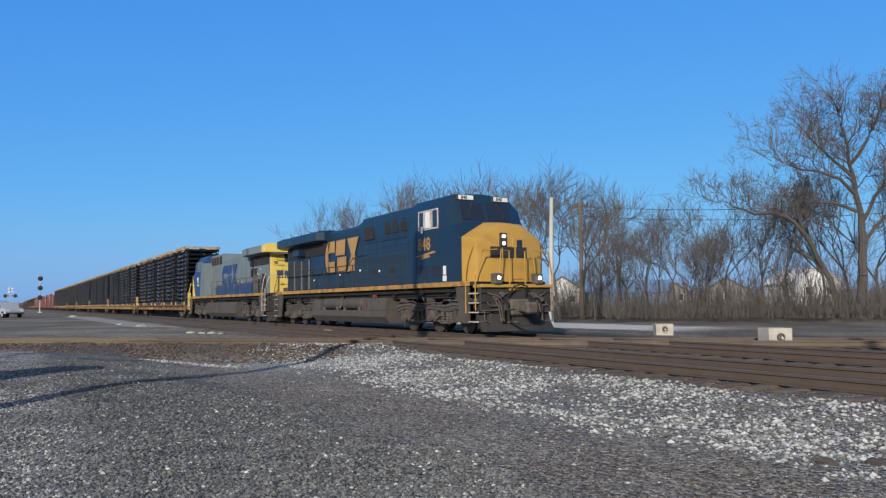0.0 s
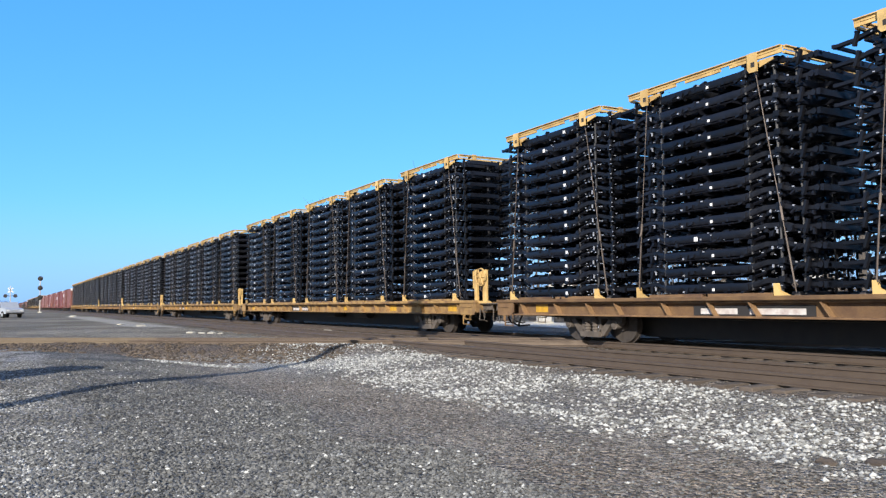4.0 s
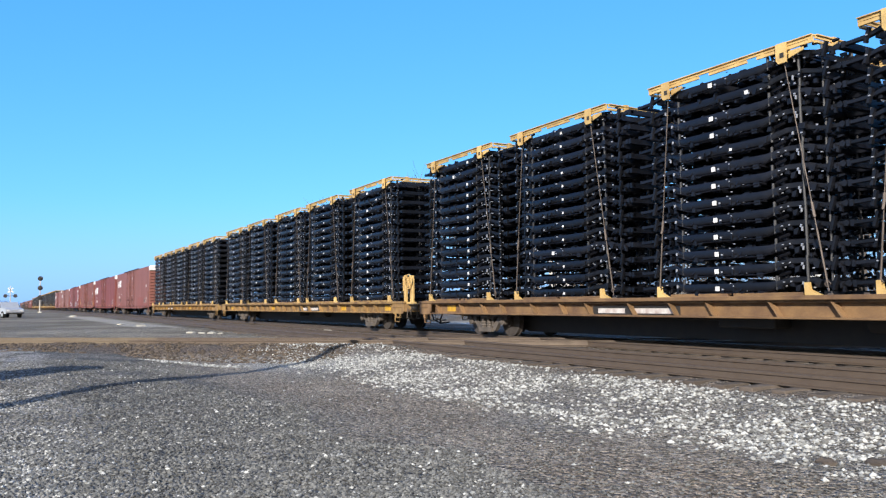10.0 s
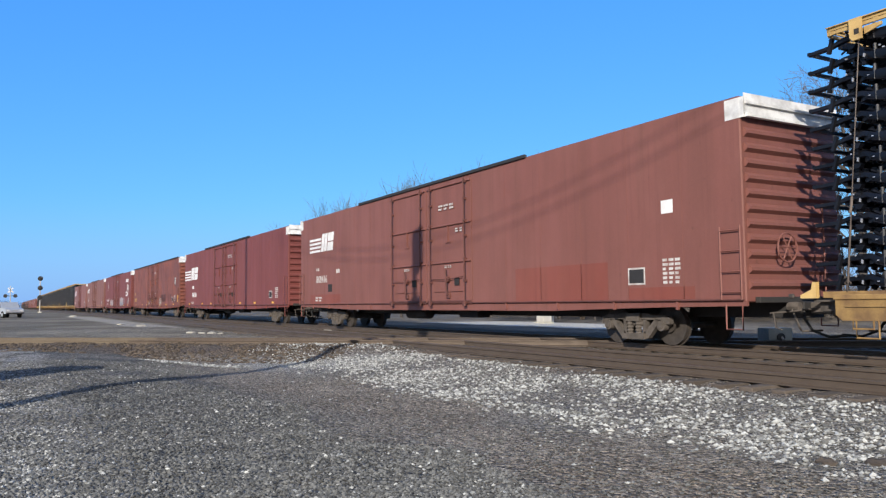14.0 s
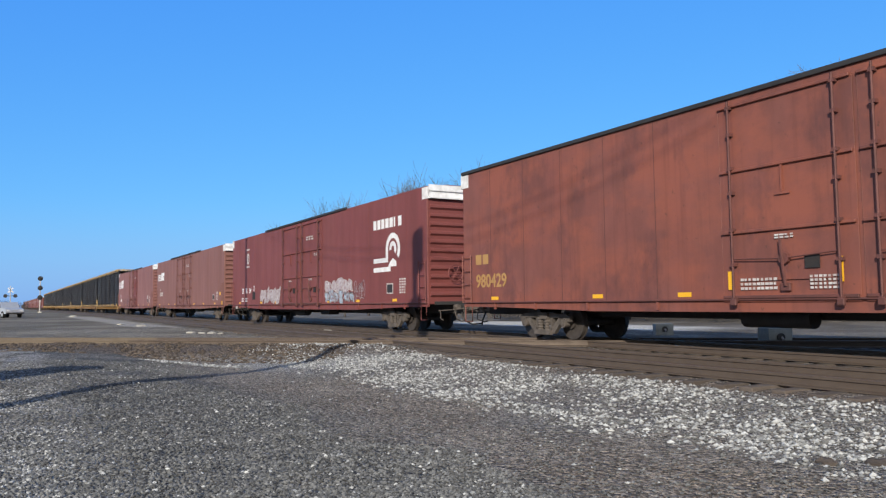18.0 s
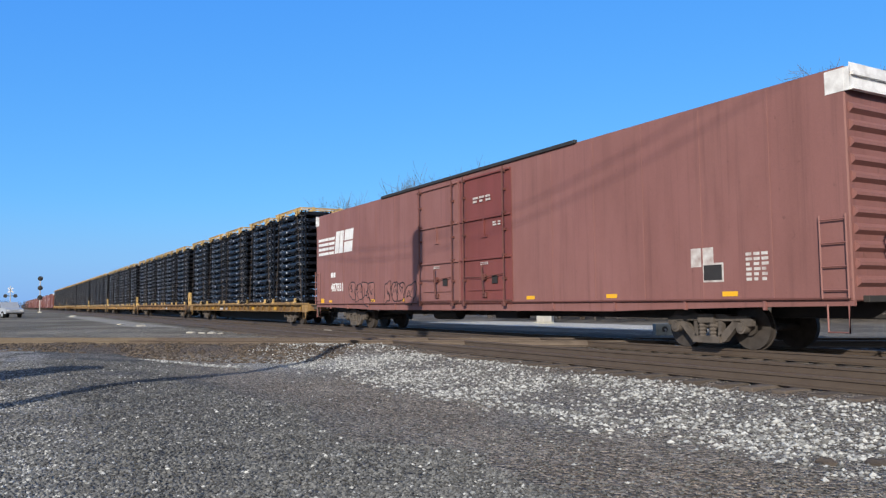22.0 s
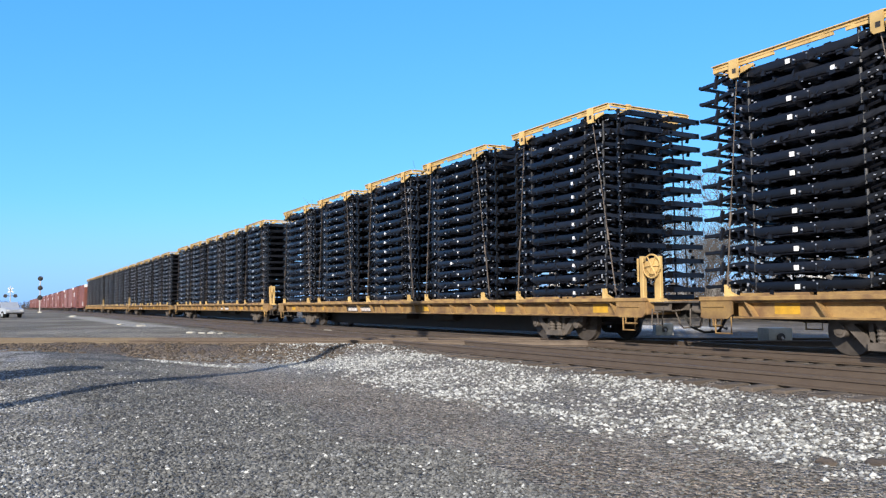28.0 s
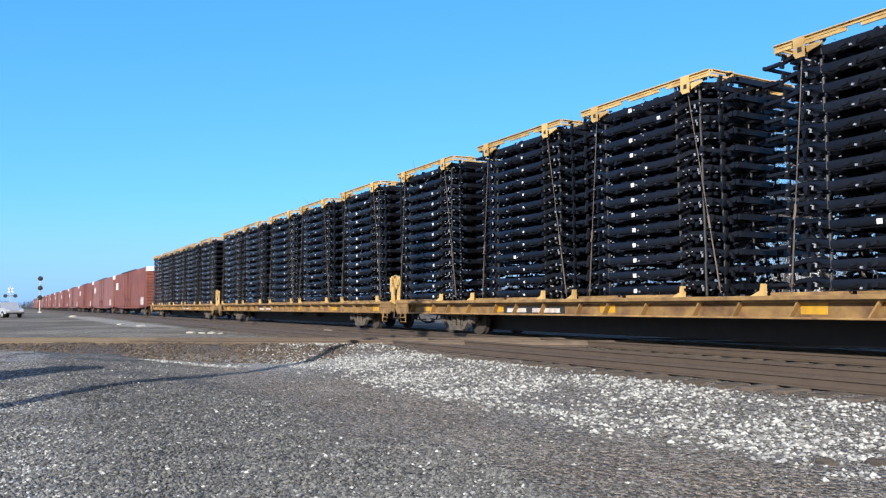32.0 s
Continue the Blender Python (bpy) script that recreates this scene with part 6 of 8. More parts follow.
def locomotive(label, hood_paint, low_paint, wing_paint, nose_paint, hood_end, mark, digits, modern, lamps):
    """A long six-axle diesel locomotive; its cab is at +x."""
    grow = {1: 0.3, -1: -0.25} if modern else {1: 0.0, -1: 0.5}
    back = (0.0, 0, 0) if modern else (-0.45, 0, 0)
    loco = thing("locomotive", label, "locomotive", "locomotives of the train")
    rail_mat = BLACK if modern else TRUCK
    fm = Form()
    fm.box(-9.9 + back[0], 10.3, -1.15, 1.15, 1.2, 1.6, 0.02)
    part("underframe", fm, BLACK, loco)
    for s in (-1, 1):
        fm = Form()
        fm.box(-9.8 + back[0] * 1.4, 10.2, s * 1.5 - 0.03, s * 1.5 + 0.03, 1.58, 1.74, 0.01)
        part("sill_stripe", fm, STRIPE, loco, "yellow striped frame sill")
    fm = Form()
    fm.box(-9.8 + back[0] * 1.4, 10.3, -1.47, 1.47, 1.6, 1.72, 0.0)
    part("walkway", fm, BLACK, loco)
    # fuel tank with air reservoirs on its side
    fm = Form()
    low = [(-1.44, 0.78), (-1.46, 0.52), (-1.25, 0.27), (1.25, 0.27), (1.46, 0.52), (1.44, 0.78)]
    if not modern:
        low = [(-1.4, 1.24), (-1.46, 1.16)] + low[1:-1] + [(1.46, 1.16), (1.4, 1.24)]
    fm.prism(low, "x", -4.3, 3.9)
    fm.prism([(-0.95, 1.3), (-0.95, 0.78), (0.95, 0.78), (0.95, 1.3)], "x", -4.2, 3.8)
    part("fuel_tank", fm, DUST_TANK, loco)
    for x0, x1 in ((-4.3, -3.3), (1.6, 3.9)) if modern else ():
        fm = Form()
        fm.prism([(-1.38, 1.28), (-1.45, 0.79), (1.45, 0.79), (1.38, 1.28)], "x", x0, x1)
        part("tank_block", fm, DUST_TANK, loco)
    for s in (-1, 1):
        for x0, x1 in ((-3.15, -0.95), (-0.7, 1.5)) if modern else ():
            fm = Form()
            yy = s * 1.2
            fm.loft([[(x, yy + r * math.cos(2 * math.pi * i / 16), 1.06 + r * math.sin(2 * math.pi * i / 16)) for i in range(16)]
                     for x, r in ((x0, 0.05), (x0 + 0.03, 0.16), (x0 + 0.12, 0.235), (x0 + 0.22, 0.25), (x1 - 0.22, 0.25), (x1 - 0.12, 0.235), (x1 - 0.03, 0.16), (x1, 0.05))])
            ar = part("air_reservoir", fm, DUST_TANK, loco)
            for x in (x0 + 0.3, x1 - 0.3):
                part("saddle", Form().prism([(x - 0.1, 0.78), (x + 0.1, 0.78), (x + 0.03, 0.95), (x - 0.03, 0.95)], "y", s * 1.36, s * 1.42), TRUCK, ar)
        vp = Form()
        for k, x in enumerate((-0.9, -0.82, -0.74)):
            vp.tube([(x, s * 1.3, 1.35), (x + 0.04, s * 1.38, 1.1 - 0.05 * k), (x - 0.05, s * 1.4, 0.85)], 0.022, 5)
        vp.box(-0.92, -0.74, s * 1.36 - 0.05, s * 1.36 + 0.05, 0.95, 1.08, 0.02)
        if modern:
            part("drain_valve", vp, TRUCK, loco)
        gz = Form()
        gz.box(2.0, 2.06, s * 1.455 - 0.012, s * 1.455 + 0.012, 0.88, 1.14)
        part("sight_gauge", gz, CHAIN_RED, loco)
        part("filler_cap", Form().tube([(2.75, s * 1.3, 1.33), (2.75, s * 1.42, 1.36)], 0.08, 10), CHAIN_RED, loco)
        fm = Form()
        for x in (-8.9, -6.4, -3.9, -0.9, 2.4, 4.4, 6.6, 8.6):
            fm.box(x - 0.12, x + 0.12, s * 1.3 - 0.06, s * 1.3 + 0.06, 1.34, 1.58, 0.02)
        for k in range(3):
            fm.tube([(-9.5, s * (1.33 + 0.04 * k), 1.53 - 0.05 * k), (9.2, s * (1.33 + 0.04 * k), 1.53 - 0.05 * k)], 0.02, 5)
        part("piping", fm, BLACK, loco)
    for x in (7.05, -7.1):
        loco_truck(loco, x)
    # long hood, with doors along its foot and the radiator wings at the rear
    fm = Form()
    H = 4.5 if modern else 4.35
    sect = [(-0.95, 1.72), (-0.95, H - 0.12), (-0.8, H), (0.8, H), (0.95, H - 0.12), (0.95, 1.72)]
    fm.loft([[(x, y, z) for y, z in sect] for x in (-9.5 + back[0], 5.9)])
    part("hood", fm, hood_paint, loco)
    fm = Form()
    sect2 = [(-0.97, 3.6), (-1.05, 4.3), (-0.9, 4.72), (0.9, 4.72), (1.05, 4.3), (0.97, 3.6)]
    if modern:
        fm.loft([[(x, y, z) for y, z in sect2] for x in (0.6, 5.9)])
        part("blower_hood", fm, hood_paint, loco)
    else:
        sect2 = [(-0.965, 3.6), (-0.965, 4.64), (-0.86, 4.74), (0.86, 4.74), (0.965, 4.64), (0.965, 3.6)]
        fm.loft([[(x, y, z) for y, z in sect2] for x in (1.3, 5.2)])
        part("blower_hood", fm, hood_paint, loco)
    if not modern:
        for s in (-1, 1):
            fm = Form()
            fm.box(-6.6, 5.9, s * 0.99 - 0.012, s * 0.99 + 0.012, 1.75, 2.42)
            part("lower_band", fm, low_paint, loco, "blue lower hood band")
    wx0, wx1 = (-10.0, -3.5) if modern else (-10.5, -5.3)
    fm = Form()
    fm.loft([[(x, y * w, z) for y, z in ((-1.0, 4.02), (-1.46, 4.12), (-1.46, 4.5), (-1.2, 4.6), (1.2, 4.6), (1.46, 4.5), (1.46, 4.12), (1.0, 4.02))] for x, w in ((wx0, 0.97), (wx0 + 0.2, 1.0), (wx1 - 0.35, 1.0), (wx1, 0.78))])
    part("radiator_wing", fm, wing_paint, loco)
    if hood_end is not None:
        fm = Form()
        fm.box(-9.62, -9.5, -0.97, 0.97, 1.74, 4.05, 0.02)
        fm.box(-10.1, -10.04, -1.45, 1.45, 4.1, 4.56, 0.01)
        part("hood_end", fm, hood_end, loco, "yellow painted hood end", at=back)
        fm = Form()
        fm.loft([[(x, y, z) for y, z in ((-1.47, 4.1), (-1.47, 4.51), (-1.2, 4.61), (1.2, 4.61), (1.47, 4.51), (1.47, 4.1))] for x in (-10.07, -9.45)])
        part("wing_end", fm, hood_end, loco, at=back)
        for z in (3.95, 3.72):
            fm = Form()
            fm.prism([(0.09 * math.cos(a), z + 0.09 * math.sin(a)) for a in [2 * math.pi * i / 12 for i in range(12)]], "x", -9.7, -9.62)
            part("headlight", fm, GLASS, loco, at=back)
        bl = Form()
        bl.box(-9.66, -9.63, -0.14, 0.14, 3.55, 4.1, 0)
        part("headlight_housing", bl, BLACK, loco, at=back)
        em = Form()
        for k in range(3):
            em.box(-9.64, -9.625, -0.72 + 0.48 * k, -0.36 + 0.48 * k, 2.6, 3.05)
        part("emblem", em, low_paint, loco, at=back)
        me = figures(digits, 0.24)
        me.transform(Matrix.Translation((-9.64, 0.78, 3.42)) @ Matrix.Rotation(radians(-90), 4, "Z"))
        me.materials.append(ROOF_DARK)
        part("fleet_number", me, ROOF_DARK, loco, at=back)
        rg = Form()
        for z in (2.3, 2.7, 3.1, 3.4, 3.7):
            rg.tube([(-9.66, 0.25, z), (-9.72, 0.25, z), (-9.72, 0.7, z), (-9.66, 0.7, z)], 0.018, 4)
        part("grab_iron", rg, hood_end, loco, at=back)
    else:
        fm = Form()
        fm.box(-9.6, -9.5, -0.9, 0.9, 1.74, 4.0, 0.02)
        part("hood_end", fm, hood_paint, loco)
    for s in (-1, 1):
        # radiator and air grilles
        fm = Form()
        mid = (wx0 + 0.7 + wx1 - 0.2) / 2
        for x0, x1 in ((wx0 + 0.7, wx1 - 0.2),) if modern else ((wx0 + 0.8, mid - 0.06), (mid + 0.06, wx1 - 0.4)):
            fm = Form()
            fm.prism([(x0, 3.45), (x1 - 0.1, 3.45), (x1, 4.0), (x0, 4.0)], "y", s * 0.97 - 0.02, s * 0.97 + 0.02)
            part("radiator_grille", fm, GRILLE, loco)
        for x0, x1 in ((-7.3, -6.7), (-6.55, -5.95)) if not modern else ((1.0, 1.9),):
            fm = Form()
            z0 = 3.75 if modern else 2.75
            fm.box(x0, x1, s * (1.02 if modern else 0.95) - 0.03, s * (1.02 if modern else 0.95) + 0.03, z0, z0 + 0.55)
            part("vent", fm, GRILLE, loco)
        if not modern:
            for x0, wide in ((1.5, 0.7), (2.5, 0.62), (3.25, 0.62), (4.0, 0.62)):
                for j in range(1 if x0 < 2 else 4):
                    fm = Form()
                    w = wide if x0 < 2 else 0.1
                    fm.box(x0 + j * 0.16, x0 + j * 0.16 + w, s * 0.97 - 0.02, s * 0.97 + 0.02, 3.98, 4.56)
                    part("louvre", fm, GRILLE if j % 2 == 0 else SOOT_BROWN, loco)
        else:
            for k in range(4):
                for j in range(3):
                    fm = Form()
                    x = 3.0 + k * 0.75 + j * 0.16
                    fm.box(x, x + 0.1, s * 1.03 - 0.02, s * 1.03 + 0.02, 3.86, 4.36)
                    if x < 5.6:
                        part("louvre", fm, GRILLE, loco)
        n = 14
        for i in range(n):
            x = -9.2 + i * 0.92
            if x > (0.2 if modern else 5.0):
                break
            dr = Form()
            dr.box(x, x + 0.84, s * 0.965 - 0.012, s * 0.965 + 0.012, 1.8, 2.5 if modern else 3.2, 0.006)
            d = part("hood_door", dr, (SOOT_GREY if modern and x < -6.0 else DUST_BLUE if modern and x % 2 < 1 else hood_paint), loco)
            lt = Form()
            lt.box(x + 0.05, x + 0.075, s * 0.985 - 0.012, s * 0.985 + 0.012, 2.0, 2.12)
            part("latch", lt, TRUCK, d)
        if modern:
            fm = Form()
            fm.box(0.9, 5.9, s * 1.2 - 0.28, s * 1.2 + 0.28, 1.74, 3.0, 0.03)
            part("equipment_cabinet", fm, DUST_BLUE, loco, "dust-coated blue equipment cabinet")
            for x0, x1 in ((1.2, 2.3), (2.5, 3.9), (4.1, 5.6)):
                fm = Form()
                fm.box(x0, x1, s * 1.485 - 0.008, s * 1.485 + 0.008, 2.05, 2.85, 0.004)
                part("cabinet_door", fm, DUST_BLUE, loco)
            for x0 in (2.7, 4.3):
                for k in range(5):
                    fm = Form()
                    fm.box(x0, x0 + 0.55, s * 1.497 - 0.008, s * 1.497 + 0.008, 2.2 + k * 0.05, 2.225 + k * 0.05)
                    part("slat", fm, GRILLE, loco)
        else:
            fm = Form()
            fm.box(3.2, 5.9, s * 1.12 - 0.2, s * 1.12 + 0.2, 1.74, 3.55, 0.03)
            part("equipment_cabinet", fm, hood_paint, loco)
        if not modern:
            for k, x in enumerate((-9.2, -8.35, -7.5)):
                fm = Form()
                fm.box(x, x + 0.76, s * 0.99 - 0.012, s * 0.99 + 0.012, 1.8, 2.62 if k % 2 else 2.9, 0.006)
                part("access_panel", fm, GRILLE if k != 2 else TRUCK, loco, "soot-stained dark access panel")
        if modern:
            # tall sooty doors and pale posts under the radiator
            for k in range(3):
                fm = Form()
                fm.box(-9.35 + k * 1.12, -8.3 + k * 1.12, s * 0.985 - 0.012, s * 0.985 + 0.012, 2.52, 3.3, 0.006)
                part("hood_door", fm, SOOT_GREY, loco, "sooty tall hood door")
                fm = Form()
                fm.box(-8.28 + k * 1.12, -8.2 + k * 1.12, s * 1.0 - 0.025, s * 1.0 + 0.025, 1.8, 3.32)
                part("hood_post", fm, GREY_PAINT, loco)
            fm = Form()
            fm.box(-7.4, -6.6, s * 1.2 - 0.2, s * 1.2 + 0.2, 3.5, 3.85, 0.03)
            part("sand_box", fm, hood_paint, loco)
            for x in (-5.6, -4.0, 0.5, 2.1, 2.75):
                part("panel_seam", Form().box(x - 0.012, x + 0.012, s * 0.955 - 0.004, s * 0.955 + 0.004, 2.52 if x < 0.6 else 3.02, 4.3 if x < 0.6 else 3.6), ROOF_DARK, loco)
            for x0, x1, z in ((-5.6, 0.8, 4.1), (0.8, 5.9, 3.34)):
                part("panel_seam", Form().box(x0, x1, s * 0.955 - 0.004, s * 0.955 + 0.004, z - 0.01, z + 0.01), ROOF_DARK, loco)
            for x0, x1 in ((6.0, 6.62),):
                fr = Form()
                for a, b, c, d in ((x0, x0 + 0.02, 1.9, 4.0), (x1 - 0.02, x1, 1.9, 4.0), (x0, x1, 3.98, 4.0)):
                    fr.box(a, b, s * 1.5 - 0.005, s * 1.5 + 0.005, c, d)
                part("door_outline", fr, ROOF_DARK, loco)
            for x0 in (6.85, 7.7):
                for k in range(7):
                    part("slat", Form().box(x0, x0 + 0.62, s * 1.503 - 0.006, s * 1.503 + 0.006, 1.95 + k * 0.06, 1.975 + k * 0.06), GRILLE, loco)
            part("mirror", Form().box(7.2, 7.32, s * 1.62 - 0.03, s * 1.62 + 0.03, 3.5, 3.75, 0.02), ZINC_GLINT, loco)
            pp = Form()
            pp.tube([(-9.3, s * 1.0, 2.52), (-2.6, s * 1.0, 2.52), (-1.2, s * 1.0, 2.55), (-0.4, s * 1.0, 3.05), (0.8, s * 1.0, 3.15)], 0.02, 5)
            pp.tube([(-5.0, s * 1.0, 2.46), (-0.8, s * 1.0, 2.46), (0.1, s * 1.0, 2.9), (0.8, s * 1.0, 2.95)], 0.016, 5)
            part("hood_conduit", pp, BLACK, loco)
        st = Form()
        for x, z in ((-2.0, 2.35), (-8.1, 3.2), (-7.6, 2.9), (-5.4, 2.2), (-4.0, 2.5), (1.5, 2.4), (3.4, 2.3)):
            st.box(x, x + 0.14, s * (0.985 if modern else 0.985) - 0.004 + (0.52 * s if x > 0.9 and modern else 0), s * 0.985 + 0.004 + (0.52 * s if x > 0.9 and modern else 0), z, z + 0.08)
        part("small_sign", st, WHITE, loco)
        # walkway rail and stanchions
        rail_posts(loco, rail_mat, -9.6, 0.6 if modern else 2.6, s * 1.42, 1.74, 2.72, 7 if modern else 9, mid=not modern)
        # corner steps with grab rails, front and rear
        for e in (-1, 1):
            g = grow[e]
            wl = Form()
            wl.prism([(e * (g + 9.0), 1.6), (e * (g + 9.82), 1.6), (e * (g + 9.82), 0.38), (e * (g + 9.3), 0.38)], "y", s * 1.42, s * 1.48)
            wl.box(min(e * (g + 9.8), e * (g + 10.35)), max(e * (g + 9.8), e * (g + 10.35)), s * 0.98 - 0.03, s * 0.98 + 0.03, 0.4, 1.6)
            part("step_well", wl, DUST_TANK if modern else TRUCK, loco)
            for k in range(4):
                sp = Form()
                z = 0.42 + k * 0.3
                sp.box(min(e * (g + 9.83), e * (g + 10.4)), max(e * (g + 9.83), e * (g + 10.4)), s * 1.24 - 0.24, s * 1.24 + 0.24, z, z + 0.03)
                sp.slot = 1
                sp.box(min(e * (g + 9.83), e * (g + 10.41)), max(e * (g + 9.83), e * (g + 10.41)), s * 1.485 - 0.008, s * 1.485 + 0.008, z - 0.004, z + 0.034)
                part("step", sp, [TRUCK, CONCRETE], loco)
            gr = Form()
            hm = nose_paint if (e > 0 and modern) else (hood_end or TRUCK)
            gr.tube([(e * (g + 9.72), s * 1.52, 0.7), (e * (g + 9.72), s * 1.52, 1.9), (e * (g + 9.8), s * 1.48, 2.4), (e * (g + 9.95), s * 1.38, 2.85)], 0.022, 6)
            gr.tube([(e * (g + 10.3), s * 1.52, 0.8), (e * (g + 10.3), s * 1.52, 1.95), (e * (g + 10.42), s * 1.3, 2.7), (e * (g + 10.42), s * 0.75, 2.75)], 0.022, 6)
            part("grab_rail", gr, (WHITE_WORN if hood_end else TRUCK) if e < 0 else hm, loco)
        # exhaust, horn and roof gear
    fm = Form()
    e0, e1, tall = (-1.0, 0.1, 0.16) if modern else (-4.7, -3.9, 0.42)
    fm.box(e0, e1, -0.45, 0.45, H - 0.02, H + tall, 0.04)
    fm.box(e0 + 0.08, e1 - 0.08, -0.37, 0.37, H + tall, H + tall + 0.05, 0.01)
    part("exhaust_stack", fm, hood_paint if modern else SOOT_BROWN, loco)
    hn = Form()
    for k in range(3):
        hn.tube([(-2.6 + 0.2 * k, -0.3, H + 0.14), (-2.2 + 0.2 * k, -0.3, H + 0.16)], 0.03, 8, 0.09)
    hn.box(-2.5, -1.9, -0.4, -0.2, H, H + 0.1)
    if modern:
        hn.v = [(x + 2.9, y, z) for x, y, z in hn.v]
    part("horn", hn, BLACK, loco)
    # cab and nose
    full = [(-1.5, 1.72), (-1.5, 4.3), (-1.12, 4.76), (0, 4.84), (1.12, 4.76), (1.5, 4.3), (1.5, 1.72)]

    def cut(top, side, w=1.5, flat=0.72):
        return [(-w, 1.72), (-w, side), (-w * flat, top), (0, top + 0.03), (w * flat, top), (w, side), (w, 1.72)]
    cx = (0.0 if modern else -1.15, 0, 0)
    fm = Form()
    fm.loft([[(x, y, z) for y, z in sec] for x, sec in ((5.92, full), (8.6, full), (8.76, cut(4.6, 4.25)), (9.02, cut(3.76, 3.62)), (9.76, cut(3.7, 3.2, 1.5, 0.42)))])
    cab = part("cab", fm, low_paint if not modern else hood_paint, loco, at=cx)
    if not modern:
        fm = Form()
        fm.box(5.6, 6.9, -1.506, 1.506, 1.74, 4.2, 0.0)
        part("cab_rear_panel", fm, hood_paint, loco, at=cx)
    fm = Form()
    fm.loft([[(9.77, y, z) for y, z in cut(3.7, 3.2, 1.5, 0.42)], [(10.2, y, z) for y, z in cut(3.64, 3.12, 1.36, 0.4)], [(10.34, y, z) for y, z in cut(3.58, 3.06, 1.26, 0.38)], [(10.37, y, z) for y, z in cut(3.52, 3.0, 1.18, 0.36)]])
    part("nose", fm, nose_paint, loco, "yellow painted short nose", at=cx)
    mark_nose = Form()
    for k in range(3):
        mark_nose.box(10.355, 10.408, -0.78 + 0.5 * k, -0.36 + 0.5 * k, 2.5, 2.86)
    part("emblem", mark_nose, low_paint if not modern else ROOF_DARK, loco, at=cx)
    fm = Form()
    fm.box(10.36, 10.4, 0.1, 0.62, 1.8, 3.2, 0.015)
    dn = part("nose_door", fm, nose_paint, loco, at=cx)
    fm = Form()
    fm.box(10.4, 10.415, 0.25, 0.47, 2.85, 3.1, 0.004)
    part("nose_window", fm, GLASS, dn)
    hb = Form()
    hb.box(10.3, 10.42, -0.42, -0.14, 2.85, 3.32, 0.02)
    hb = part("headlight_housing", hb, BLACK if modern else nose_paint, loco, at=cx)
    for z in (2.97, 3.2):
        fm = Form()
        fm.prism([(-0.28 + 0.06 * math.cos(a), z + 0.06 * math.sin(a)) for a in [2 * math.pi * i / 14 for i in range(14)]], "x", 10.42, 10.45)
        part("headlight", fm, HEADLAMP if lamps else GLASS, hb, "lit headlight" if lamps else "")
    # windscreens in the slope between nose and roof
    for s in (-1, 1):
        for y0, y1 in ((0.08, 0.98),):
            fm = Form()
            a, b = Vector((8.79, 0, 4.5)), Vector((8.985, 0, 3.86))
            o = Vector((0.95, 0, 0.3)) * 0.025
            q = [(p + o * f, yy) for p in (a, b) for f in (0, 1) for yy in (s * y0, s * y1)]
            fm.add([(p.x, yy, p.z) for p, yy in q], [(0, 1, 3, 2), (4, 6, 7, 5), (0, 4, 5, 1), (2, 3, 7, 6), (0, 2, 6, 4), (1, 5, 7, 3)])
            part("windscreen", fm, GLASS, cab)
        wp = Form()
        wp.tube([(8.83, s * 0.5, 4.48), (8.98, s * 0.75, 4.0)], 0.014, 4)
        part("wiper", wp, BLACK, cab)
        nb = Form()
        nb.box(8.6, 8.8, s * 0.72 - 0.36, s * 0.72 + 0.36, 4.56, 4.77, 0.015)
        nb.slot = 1
        nb.box(8.802, 8.81, s * 0.72 - 0.3, s * 0.72 + 0.3, 4.59, 4.74)
        board = part("number_board", nb, [hood_paint, WHITE], cab)
        me = figures(digits, 0.17)
        me.transform(Matrix.Translation((8.814, s * 0.72 - 0.2, 4.605)) @ Matrix.Rotation(radians(90), 4, "Z"))
        me.materials.append(ROOF_DARK)
        part("figures", me, ROOF_DARK, board)
        # side windows in bright frames
        for x0, x1 in ((6.82, 7.25), (7.29, 7.72), (7.8, 8.25)) if modern else ((6.35, 6.7), (6.78, 7.25), (7.29, 7.72), (7.8, 8.25)):
            fr = Form()
            for p, q, u, w in ((x0, x1, 3.62, 3.67), (x0, x1, 4.27, 4.32), (x0, x0 + 0.05, 3.67, 4.27), (x1 - 0.05, x1, 3.67, 4.27)):
                fr.box(p, q, s * 1.5 - 0.025, s * 1.5 + 0.025, u, w)
            fr = part("window_frame", fr, WHITE_WORN if modern else hood_paint, cab)
            gl = Form()
            gl.box(x0 + 0.05, x1 - 0.05, s * 1.5 - 0.012, s * 1.5 + 0.012, 3.67, 4.27)
            part("window_pane", gl, GLASS, fr)
        if modern:
            bl = Form()
            bl.box(7.33, 7.66, s * 1.5 - 0.016, s * 1.5 + 0.016, 3.69, 4.26)
            part("sun_blind", bl, WHITE, cab)
        else:
            bl = Form()
            bl.prism([(6.9, 3.6), (7.25, 1.76), (6.9, 1.76)], "y", s * 1.504 - 0.006, s * 1.504 + 0.006)
            part("paint_wedge", bl, hood_paint, cab)
            bl = Form()
            bl.prism([(9.77, 3.35), (9.77, 1.76), (8.85, 1.76)], "y", s * 1.504 - 0.006, s * 1.504 + 0.006)
            part("paint_wedge", bl, nose_paint, cab)
    me = figures(digits, 0.62)
    me.materials.append(WHITE if not modern else LETTER_GOLD)
